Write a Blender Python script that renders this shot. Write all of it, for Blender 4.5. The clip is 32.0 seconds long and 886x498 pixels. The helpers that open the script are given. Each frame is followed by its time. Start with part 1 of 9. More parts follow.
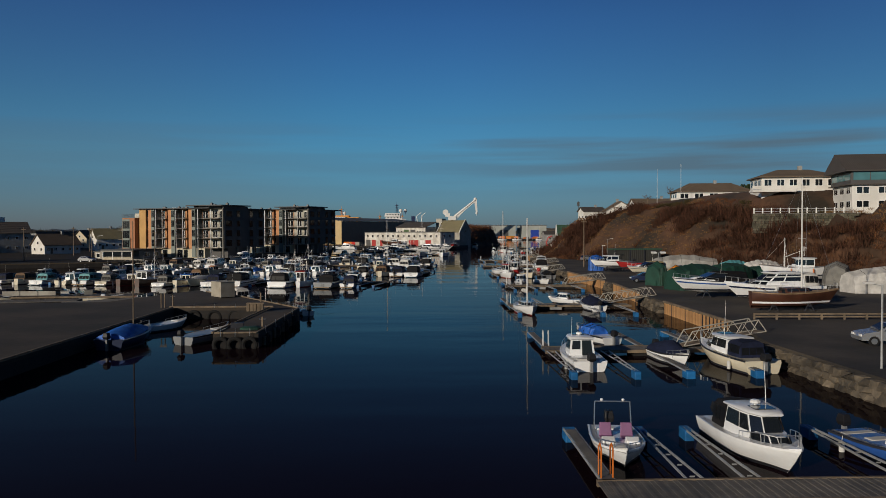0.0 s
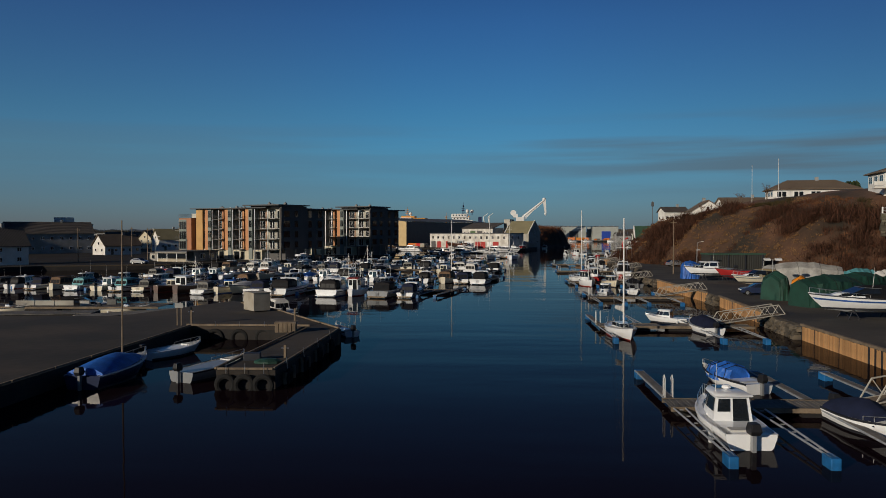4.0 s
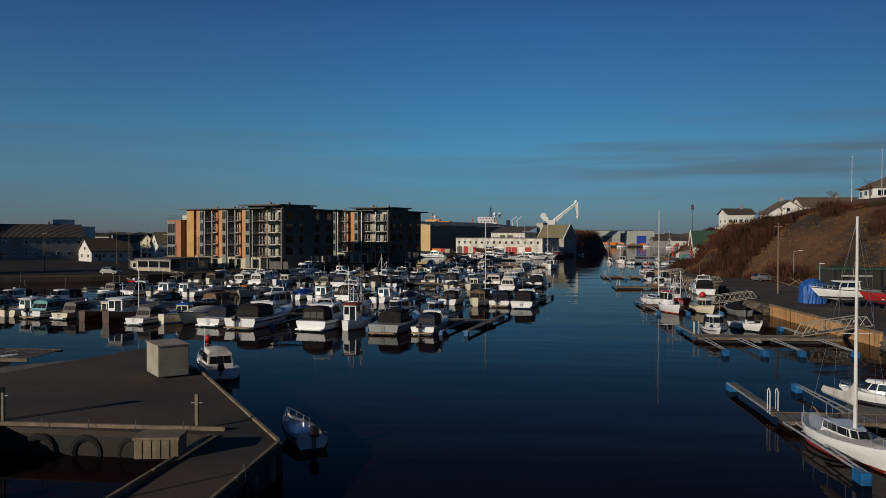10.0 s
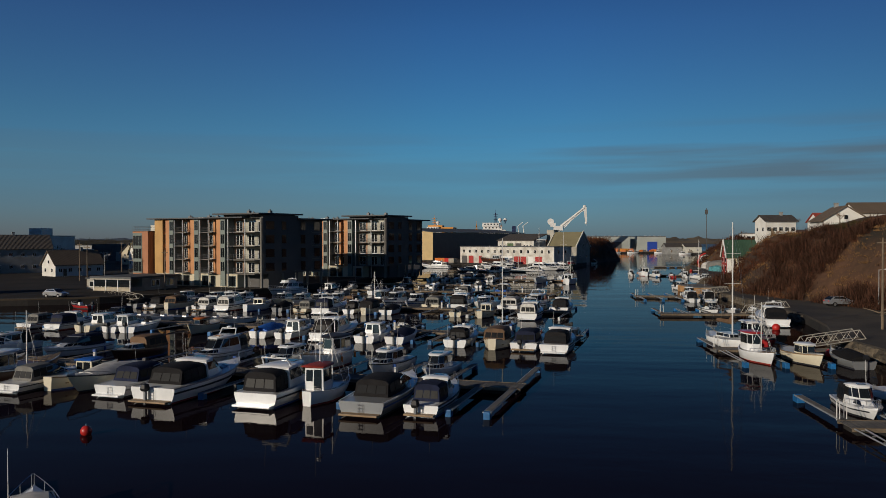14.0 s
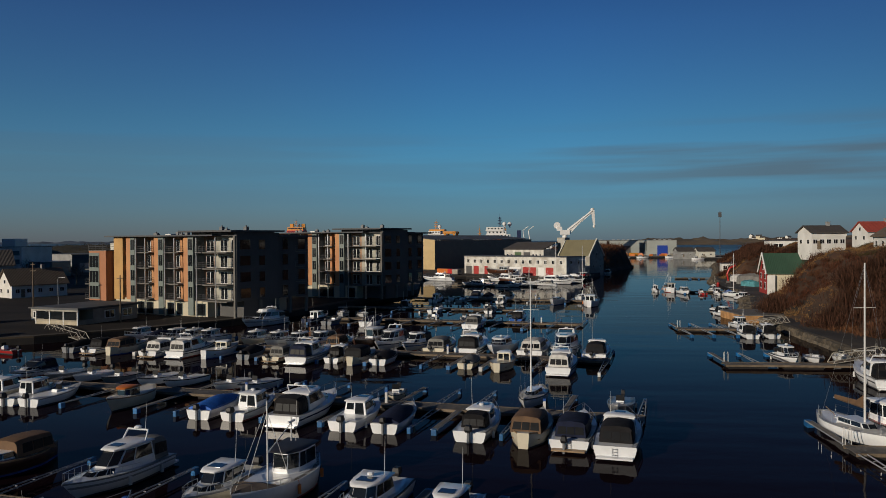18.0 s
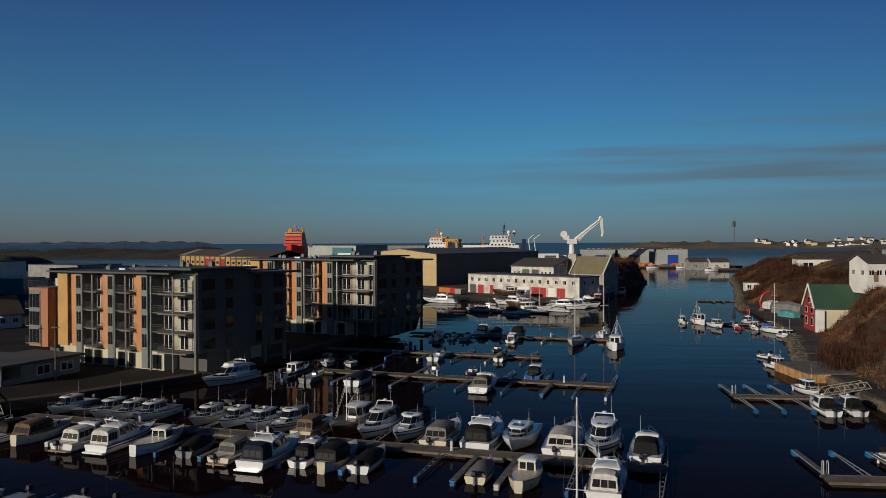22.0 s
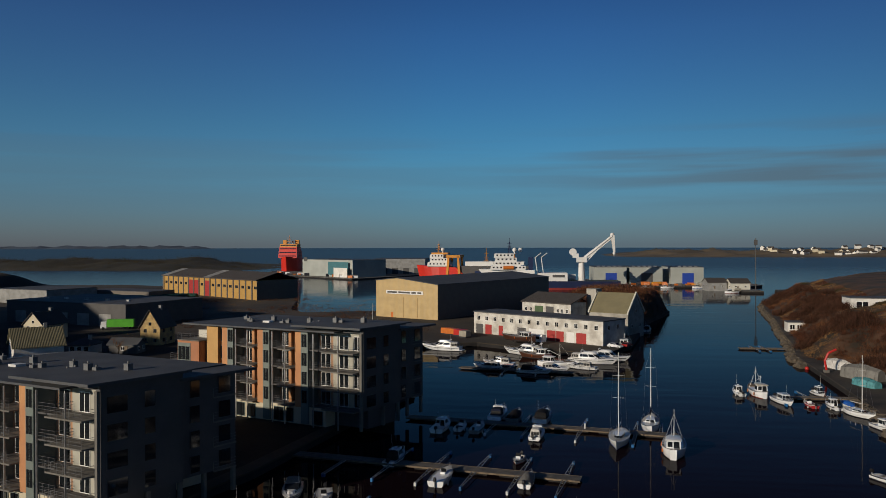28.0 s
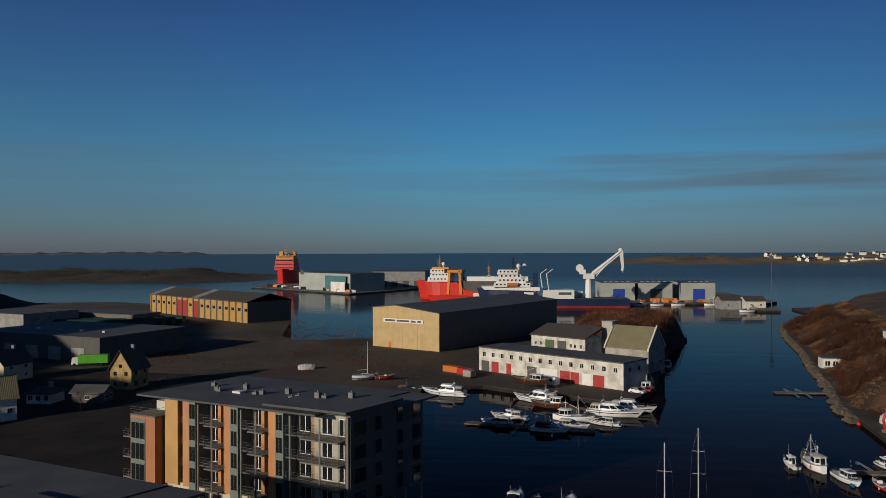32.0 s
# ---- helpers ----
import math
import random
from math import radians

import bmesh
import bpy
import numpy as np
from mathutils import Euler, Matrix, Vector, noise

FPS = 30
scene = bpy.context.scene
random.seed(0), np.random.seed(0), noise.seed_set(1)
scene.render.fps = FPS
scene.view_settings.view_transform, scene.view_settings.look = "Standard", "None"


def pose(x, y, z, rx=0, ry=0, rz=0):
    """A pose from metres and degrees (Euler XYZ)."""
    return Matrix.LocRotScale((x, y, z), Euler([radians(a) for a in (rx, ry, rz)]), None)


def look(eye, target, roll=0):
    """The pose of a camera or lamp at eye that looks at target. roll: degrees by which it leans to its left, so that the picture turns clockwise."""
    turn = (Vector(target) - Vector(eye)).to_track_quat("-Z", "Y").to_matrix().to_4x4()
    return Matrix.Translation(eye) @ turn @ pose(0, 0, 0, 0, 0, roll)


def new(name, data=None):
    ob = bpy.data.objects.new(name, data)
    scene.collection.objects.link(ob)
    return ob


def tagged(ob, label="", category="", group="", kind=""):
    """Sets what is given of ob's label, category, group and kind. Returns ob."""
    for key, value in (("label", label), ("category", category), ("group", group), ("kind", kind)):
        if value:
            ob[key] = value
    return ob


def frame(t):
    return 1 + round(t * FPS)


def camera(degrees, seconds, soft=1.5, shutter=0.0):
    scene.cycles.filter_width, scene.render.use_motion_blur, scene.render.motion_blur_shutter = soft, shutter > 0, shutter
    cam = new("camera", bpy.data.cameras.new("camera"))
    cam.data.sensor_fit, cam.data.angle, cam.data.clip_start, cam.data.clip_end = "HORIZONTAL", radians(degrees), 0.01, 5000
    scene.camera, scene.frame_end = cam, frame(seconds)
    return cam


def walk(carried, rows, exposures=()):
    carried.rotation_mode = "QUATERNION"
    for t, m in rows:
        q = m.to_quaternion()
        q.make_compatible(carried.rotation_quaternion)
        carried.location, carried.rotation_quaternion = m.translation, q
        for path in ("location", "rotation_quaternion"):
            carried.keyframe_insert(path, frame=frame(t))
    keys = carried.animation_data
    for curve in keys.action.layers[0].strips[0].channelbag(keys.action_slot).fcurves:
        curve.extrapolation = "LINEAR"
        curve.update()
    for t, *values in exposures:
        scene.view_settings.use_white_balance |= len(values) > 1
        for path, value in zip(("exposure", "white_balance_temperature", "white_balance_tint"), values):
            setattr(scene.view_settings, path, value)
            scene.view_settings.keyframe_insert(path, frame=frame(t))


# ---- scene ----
cam = camera(60.0, 32.0, soft=0.5)
PATH = [
    (0, (0.715, -5.971, 8.901), (0.771, -3.972, 8.854), -0.2),
    (1, (0.644, -2.47, 9.041), (0.648, -0.471, 8.995), -0.1),
    (2, (0.684, 1.37, 9.037), (0.636, 3.369, 8.992), -0.1),
    (3, (0.655, 5.365, 9.008), (0.562, 7.362, 8.964), -0.1),
    (3.5, (0.579, 7.392, 9.023), (0.474, 9.388, 8.979), -0.1),
    (5.5, (-0.103, 17.169, 9.12), (-0.262, 19.162, 9.075), 0.1),
    (6, (-0.266, 19.834, 9.079), (-0.436, 21.826, 9.036), 0.1),
    (7, (-0.726, 24.866, 9.133), (-0.903, 26.858, 9.091), 0.1),
    (8, (-1.328, 30.083, 9.2), (-1.505, 32.074, 9.158), 0.1),
    (9, (-1.92, 35.792, 9.414), (-2.097, 37.784, 9.376), 0.0),
    (10, (-2.475, 42.049, 9.384), (-2.657, 44.041, 9.349), 0.1),
    (11, (-3.142, 48.514, 9.5), (-3.325, 50.505, 9.467), 0.3),
    (12, (-3.683, 54.839, 9.752), (-3.869, 56.83, 9.725), 0.0),
    (13, (-4.389, 60.379, 10.429), (-4.577, 62.37, 10.402), -0.0),
    (14, (-5.033, 66.379, 11.078), (-5.222, 68.369, 11.055), -0.1),
    (14.5, (-5.35, 69.286, 11.428), (-5.541, 71.276, 11.405), -0.2),
    (16.5, (-6.765, 81.506, 12.973), (-6.958, 83.497, 12.952), -0.3),
    (17, (-7.153, 84.256, 13.527), (-7.347, 86.246, 13.506), -0.3),
    (18, (-7.759, 89.576, 14.695), (-7.952, 91.566, 14.673), -0.4),
    (19, (-8.305, 95.244, 15.99), (-8.5, 97.235, 15.966), -0.3),
    (20, (-8.933, 101.018, 17.523), (-9.128, 103.009, 17.498), -0.2),
    (21, (-9.416, 106.337, 18.889), (-9.613, 108.327, 18.868), -0.2),
    (22, (-10.003, 112.1, 20.598), (-10.201, 114.09, 20.578), -0.2),
    (23, (-10.537, 117.876, 22.364), (-10.736, 119.866, 22.346), -0.3),
    (24, (-11.241, 123.261, 23.938), (-11.439, 125.251, 23.921), -0.3),
    (25, (-12.027, 128.518, 25.693), (-12.226, 130.508, 25.674), -0.1),
    (25.5, (-12.445, 131.223, 26.536), (-12.643, 133.213, 26.518), -0.2),
    (27.5, (-13.783, 142.905, 30.027), (-13.982, 144.895, 30.014), -0.1),
    (28, (-14.215, 145.943, 30.856), (-14.413, 147.933, 30.844), -0.1),
    (29, (-14.851, 151.748, 32.651), (-15.05, 153.738, 32.642), -0.2),
    (30, (-15.635, 157.125, 34.62), (-15.833, 159.115, 34.613), -0.2),
    (31, (-16.345, 162.413, 36.666), (-16.543, 164.403, 36.661), -0.2),
    (32, (-16.99, 167.951, 38.521), (-17.188, 169.941, 38.52), -0.2),
]
walk(cam, [(t, look(eye, target, roll)) for t, eye, target, roll in PATH])

# ---- light ----
SUN_EL, SUN_DIR = 15.0, Vector((-0.68, -0.73, 0)).normalized()
sun_at = Vector((SUN_DIR.x * math.cos(radians(SUN_EL)), SUN_DIR.y * math.cos(radians(SUN_EL)), math.sin(radians(SUN_EL))))
sun_data = bpy.data.lights.new("sun", "SUN")
sun_data.energy, sun_data.angle, sun_data.color = 3.3, radians(0.6), (0.98, 0.855, 0.69)
sun = new("sun", sun_data)
sun.matrix_world = look((0, 0, 200), Vector((0, 0, 200)) - sun_at)

world = bpy.data.worlds.new("sky")
scene.world = world
world.use_nodes = True
wn, wl = world.node_tree.nodes, world.node_tree.links
background = wn["Background"]
sky = wn.new("ShaderNodeTexSky")
sky.sky_type, sky.sun_disc = "NISHITA", False
sky.sun_elevation, sky.sun_rotation = radians(SUN_EL), math.atan2(SUN_DIR.x, SUN_DIR.y)
sky.altitude, sky.air_density, sky.dust_density, sky.ozone_density = 0, 1.0, 0.3, 3.0
wcoord, wsplit = wn.new("ShaderNodeTexCoord"), wn.new("ShaderNodeSeparateXYZ")
wl.new(wcoord.outputs["Generated"], wsplit.inputs[0])
# haze bank low over the sea, clear deep blue above
haze = wn.new("ShaderNodeValToRGB")
haze.color_ramp.elements[0].position, haze.color_ramp.elements[0].color = 0.0, (0.40, 0.60, 1.06, 1)
haze.color_ramp.elements[1].position, haze.color_ramp.elements[1].color = 0.80, (0.10, 0.17, 0.32, 1)
for at, colour in ((0.045, (0.40, 0.72, 1.14, 1)), (0.10, (0.42, 0.92, 1.28, 1)), (0.15, (0.38, 0.88, 1.22, 1)), (0.26, (0.34, 0.72, 1.16, 1)), (0.34, (0.28, 0.56, 0.98, 1)), (0.48, (0.15, 0.27, 0.50, 1))):
    haze.color_ramp.elements.new(at).color = colour
wl.new(wsplit.outputs["Z"], haze.inputs[0])
tint = wn.new("ShaderNodeMixRGB")
tint.blend_type, tint.inputs[0].default_value = "MULTIPLY", 1.0
wl.new(sky.outputs[0], tint.inputs[1])
wl.new(haze.outputs[0], tint.inputs[2])
# the blue deepens and pales a little from side to side
wbend, drift = wn.new("ShaderNodeMapRange"), wn.new("ShaderNodeValToRGB")
wbend.inputs["From Min"].default_value, wbend.inputs["From Max"].default_value = -0.7, 0.7
wl.new(wsplit.outputs["X"], wbend.inputs["Value"])
drift.color_ramp.elements[0].position, drift.color_ramp.elements[0].color = 0.05, (1.30, 1.06, 1.02, 1)
drift.color_ramp.elements[1].position, drift.color_ramp.elements[1].color = 0.80, (0.78, 0.71, 0.71, 1)
for at, colour in ((0.28, (1.18, 1.06, 1.04, 1)), (0.43, (1.0, 1.05, 1.07, 1)), (0.54, (0.96, 0.99, 1.01, 1)), (0.65, (0.90, 0.87, 0.87, 1))):
    drift.color_ramp.elements.new(at).color = colour
wl.new(wbend.outputs[0], drift.inputs[0])
veil = wn.new("ShaderNodeMixRGB")
veil.blend_type, veil.inputs[0].default_value = "MULTIPLY", 1.0
wl.new(tint.outputs[0], veil.inputs[1])
wl.new(drift.outputs[0], veil.inputs[2])
# thin streaks of cloud
wmap, wnoise, wramp = wn.new("ShaderNodeMapping"), wn.new("ShaderNodeTexNoise"), wn.new("ShaderNodeValToRGB")
wmap.inputs["Scale"].default_value = (1.3, 1.3, 24.0)
wmap.inputs["Location"].default_value = (0.35, 0.0, 0.6)
wl.new(wcoord.outputs["Generated"], wmap.inputs[0])
wl.new(wmap.outputs[0], wnoise.inputs["Vector"])
wnoise.inputs["Scale"].default_value, wnoise.inputs["Detail"].default_value = 1.5, 4.0
wramp.color_ramp.elements[0].position, wramp.color_ramp.elements[1].position = 0.42, 0.58
wl.new(wnoise.outputs["Fac"], wramp.inputs[0])
wband = wn.new("ShaderNodeValToRGB")
wband.color_ramp.elements[0].position, wband.color_ramp.elements[0].color = 0.04, (0, 0, 0, 1)
wband.color_ramp.elements[1].position, wband.color_ramp.elements[1].color = 0.15, (0, 0, 0, 1)
wband.color_ramp.elements.new(0.075).color = (1, 1, 1, 1)
wband.color_ramp.elements.new(0.115).color = (1, 1, 1, 1)
wl.new(wsplit.outputs["Z"], wband.inputs[0])
wmul, cloud = wn.new("ShaderNodeMixRGB"), wn.new("ShaderNodeMixRGB")
wmul.blend_type, wmul.inputs[0].default_value = "MULTIPLY", 1.0
wl.new(wramp.outputs[0], wmul.inputs[1])
wl.new(wband.outputs[0], wmul.inputs[2])
wgain = wn.new("ShaderNodeMath")
wgain.operation, wgain.inputs[1].default_value = "MULTIPLY", 0.62
wside, wface = wn.new("ShaderNodeMapRange"), wn.new("ShaderNodeMath")
wside.inputs["From Min"].default_value, wside.inputs["From Max"].default_value = -0.05, 0.30
wside.inputs["To Min"].default_value, wside.inputs["To Max"].default_value = 0.30, 1.1
wl.new(wsplit.outputs["X"], wside.inputs["Value"])
wface.operation = "MULTIPLY"
wl.new(wmul.outputs[0], wface.inputs[0])
wl.new(wside.outputs[0], wface.inputs[1])
wl.new(wface.outputs[0], wgain.inputs[0])
cloud.inputs[2].default_value = (1.65, 2.2, 2.7, 1)
wl.new(wgain.outputs[0], cloud.inputs[0])
wl.new(veil.outputs[0], cloud.inputs[1])
wl.new(cloud.outputs[0], background.inputs[0])
background.inputs[1].default_value = 0.054
scene.view_settings.exposure = 0.0

# ---- materials ----
def material(name, colour, rough=0.6, metal=0.0, vary=0.12, fine=20.0, coarse=1.5, bump=0.0, spec=0.5, per_object=0.0, second=None, mixat=0.5, coat=0.0):
    """A surface with grain and blotches, and a second colour that shows in patches."""
    m = bpy.data.materials.new(name)
    m.use_nodes = True
    n, l = m.node_tree.nodes, m.node_tree.links
    b = n["Principled BSDF"]
    b.inputs["Roughness"].default_value, b.inputs["Metallic"].default_value = rough, metal
    b.inputs["Specular IOR Level"].default_value = spec
    b.inputs["Coat Weight"].default_value, b.inputs["Coat Roughness"].default_value = coat, 0.3
    co = n.new("ShaderNodeTexCoord")
    small, large = n.new("ShaderNodeTexNoise"), n.new("ShaderNodeTexNoise")
    small.inputs["Scale"].default_value, large.inputs["Scale"].default_value = fine, coarse
    small.inputs["Detail"].default_value, large.inputs["Detail"].default_value = 3.0, 4.0
    l.new(co.outputs["Object"], small.inputs["Vector"])
    l.new(co.outputs["Object"], large.inputs["Vector"])
    rgb = n.new("ShaderNodeMixRGB")
    rgb.inputs[1].default_value = (*colour, 1)
    two = second or tuple(c * (1 - 1.6 * vary) for c in colour)
    rgb.inputs[2].default_value = (*two, 1)
    ramp = n.new("ShaderNodeMapRange")
    ramp.inputs["From Min"].default_value, ramp.inputs["From Max"].default_value = mixat - 0.12, mixat + 0.12
    l.new(large.outputs["Fac"], ramp.inputs["Value"])
    l.new(ramp.outputs[0], rgb.inputs[0])
    hsv = n.new("ShaderNodeHueSaturation")
    l.new(rgb.outputs[0], hsv.inputs["Color"])
    val = n.new("ShaderNodeMapRange")
    val.inputs["To Min"].default_value, val.inputs["To Max"].default_value = 1 - vary, 1 + vary
    l.new(small.outputs["Fac"], val.inputs["Value"])
    if per_object:
        info, add = n.new("ShaderNodeObjectInfo"), n.new("ShaderNodeMath")
        span = n.new("ShaderNodeMapRange")
        span.inputs["To Min"].default_value, span.inputs["To Max"].default_value = 1 - per_object, 1 + per_object
        l.new(info.outputs["Random"], span.inputs["Value"])
        add.operation = "MULTIPLY"
        l.new(val.outputs[0], add.inputs[0])
        l.new(span.outputs[0], add.inputs[1])
        l.new(add.outputs[0], hsv.inputs["Value"])
    else:
        l.new(val.outputs[0], hsv.inputs["Value"])
    l.new(hsv.outputs[0], b.inputs["Base Color"])
    if bump:
        bp = n.new("ShaderNodeBump")
        bp.inputs["Strength"].default_value, bp.inputs["Distance"].default_value = min(1.0, bump), 0.05
        l.new(small.outputs["Fac"], bp.inputs["Height"])
        l.new(bp.outputs[0], b.inputs["Normal"])
    return m


def ribbed(name, colour, pitch, rough=0.5, axis="X", depth=0.5, vary=0.08, metal=0.0, second=None):
    """Cladding with upright or level ribs at a true pitch."""
    m = material(name, colour, rough, metal, vary, 9.0, 0.35, second=second)
    n, l = m.node_tree.nodes, m.node_tree.links
    wave, bp = n.new("ShaderNodeTexWave"), n.new("ShaderNodeBump")
    wave.bands_direction = axis
    wave.inputs["Scale"].default_value = 0.314 / pitch
    wave.inputs["Distortion"].default_value = 0.0
    bp.inputs["Strength"].default_value, bp.inputs["Distance"].default_value = depth, 0.05
    l.new(n["Texture Coordinate"].outputs["Object"], wave.inputs["Vector"])
    l.new(wave.outputs["Fac"], bp.inputs["Height"])
    l.new(bp.outputs[0], n["Principled BSDF"].inputs["Normal"])
    return m


MAT = {}
def paint(key, *a, **k):
    if key not in MAT:
        MAT[key] = material(key, *a, **k)
    return MAT[key]


gel_white = material("gel_white", (0.80, 0.81, 0.81), 0.22, 0, 0.05, 6, 0.8, per_object=0.10, coat=0.3)
gel_cream = material("gel_cream", (0.66, 0.60, 0.46), 0.28, 0, 0.06, 6, 0.8, per_object=0.10, coat=0.2)
gel_blue = material("gel_blue", (0.03, 0.10, 0.36), 0.2, 0, 0.05, 6, 0.8, per_object=0.15, coat=0.3)
gel_navy = material("gel_navy", (0.02, 0.03, 0.07), 0.2, 0, 0.05, 6, 0.8, per_object=0.15, coat=0.3)
gel_red = material("gel_red", (0.42, 0.03, 0.03), 0.25, 0, 0.06, 6, 0.8, per_object=0.15, coat=0.3)
gel_grey = material("gel_grey", (0.20, 0.21, 0.22), 0.3, 0, 0.06, 6, 0.8, per_object=0.2, coat=0.2)
wood_hull = material("wood_hull", (0.085, 0.034, 0.020), 0.35, 0, 0.2, 14, 1.2, per_object=0.15, coat=0.2)
teak = material("teak", (0.30, 0.20, 0.11), 0.6, 0, 0.2, 18, 1.2)
deck_grip = material("deck_grip", (0.58, 0.57, 0.53), 0.6, 0, 0.08, 40, 2.0, 0.2, per_object=0.1)
glass_dark = material("glass_dark", (0.012, 0.015, 0.018), 0.06, 0, 0.1, 2, 0.5, spec=0.7)
vinyl_clear = material("vinyl_clear", (0.010, 0.011, 0.013), 0.45, 0, 0.2, 5, 1.2, 0.08, spec=0.12)
cloth_navy = material("cloth_navy", (0.011, 0.016, 0.042), 0.85, 0, 0.2, 30, 1.5, 0.3, per_object=0.3, spec=0.25)
cloth_black = material("cloth_black", (0.011, 0.010, 0.011), 0.85, 0, 0.2, 30, 1.5, 0.3, per_object=0.3, spec=0.25)
cloth_brown = material("cloth_brown", (0.16, 0.09, 0.045), 0.8, 0, 0.15, 30, 1.5, 0.3, per_object=0.2)
cloth_tan = material("cloth_tan", (0.34, 0.26, 0.14), 0.8, 0, 0.2, 30, 1.5, 0.3)
tarp_orange = material("tarp_orange", (0.80, 0.26, 0.012), 0.6, 0, 0.15, 8, 1.2, 0.3)
cloth_grey = material("cloth_grey", (0.17, 0.165, 0.15), 0.8, 0, 0.15, 30, 1.5, 0.3, per_object=0.2)
cloth_white = material("cloth_white", (0.62, 0.60, 0.56), 0.8, 0, 0.15, 30, 1.5, 0.4, per_object=0.1)
cloth_green = material("cloth_green", (0.008, 0.058, 0.038), 0.7, 0, 0.2, 20, 0.9, 0.6, per_object=0.2)
tarp_blue = material("tarp_blue", (0.02, 0.13, 0.52), 0.5, 0, 0.2, 12, 1.4, 0.8, per_object=0.1)
tarp_teal = material("tarp_teal", (0.10, 0.33, 0.36), 0.6, 0, 0.2, 12, 1.4, 0.6)
rail_grey = material("rail_grey", (0.20, 0.20, 0.20), 0.5, 0.3, 0.12, 10, 1.0)
steel = material("steel", (0.55, 0.56, 0.57), 0.3, 0.85, 0.1, 20, 2.0)
galv = material("galv", (0.42, 0.43, 0.43), 0.5, 0.35, 0.15, 30, 2.5, per_object=0.08)
alloy_white = material("alloy_white", (0.72, 0.71, 0.68), 0.4, 0.1, 0.08, 10, 1.0)
engine_black = material("engine_black", (0.016, 0.016, 0.018), 0.5, 0, 0.1, 10, 1.0, spec=0.25)
rubber = material("rubber", (0.007, 0.007, 0.007), 0.95, 0, 0.2, 16, 2.0, 0.4)
float_blue = material("float_blue", (0.012, 0.13, 0.34), 0.5, 0, 0.2, 8, 1.5, per_object=0.2)
fender_white = material("fender_white", (0.62, 0.62, 0.60), 0.4, 0, 0.1, 10, 1.0, per_object=0.15)
buoy_red = material("buoy_red", (0.50, 0.025, 0.02), 0.4, 0, 0.1, 8, 1.0)
orange = material("orange_paint", (0.60, 0.16, 0.02), 0.5, 0, 0.1, 8, 1.0)
plank = material("plank", (0.165, 0.150, 0.130), 0.85, 0, 0.25, 7, 1.0, 0.4, second=(0.10, 0.095, 0.088))
timber = material("timber", (0.20, 0.15, 0.10), 0.85, 0, 0.25, 12, 1.2, 0.4)
boot_dark = material("boot_dark", (0.02, 0.022, 0.03), 0.6, 0, 0.2, 8, 1.0, per_object=0.3)
boot_red = material("boot_red", (0.26, 0.03, 0.02), 0.6, 0, 0.2, 8, 1.0, per_object=0.2)
boot_blue = material("boot_blue", (0.02, 0.08, 0.30), 0.5, 0, 0.2, 8, 1.0, per_object=0.2)

asphalt = material("asphalt", (0.062, 0.050, 0.037), 0.9, 0, 0.35, 2.0, 0.13, 0.3, second=(0.021, 0.018, 0.016))
gravel = material("gravel", (0.070, 0.050, 0.030), 0.95, 0, 0.4, 0.7, 0.035, 0.5, second=(0.028, 0.023, 0.017))
concrete = material("concrete", (0.17, 0.16, 0.14), 0.85, 0, 0.2, 4.0, 0.35, 0.3, second=(0.13, 0.12, 0.105))
quay_wall = material("quay_wall", (0.020, 0.017, 0.015), 0.9, 0, 0.35, 3.0, 0.5, 0.5, second=(0.010, 0.009, 0.009))
stone_grey = material("stone_grey", (0.19, 0.165, 0.13), 0.9, 0, 0.3, 3.5, 0.9, 0.6, per_object=0.3, second=(0.10, 0.09, 0.075))
heath = material("heath", (0.098, 0.047, 0.024), 1.0, 0, 0.5, 1.1, 0.08, 0.9, second=(0.022, 0.016, 0.009))
grass_dry = material("grass_dry", (0.16, 0.105, 0.045), 1.0, 0, 0.35, 2.0, 0.12, 0.7, second=(0.05, 0.055, 0.022))
rock = material("rock", (0.16, 0.125, 0.09), 0.95, 0, 0.4, 0.8, 0.08, 0.9, second=(0.07, 0.05, 0.035))
moor_far = material("moor_far", (0.165, 0.120, 0.068), 1.0, 0, 0.35, 0.05, 0.008, 0.3, second=(0.085, 0.066, 0.040))


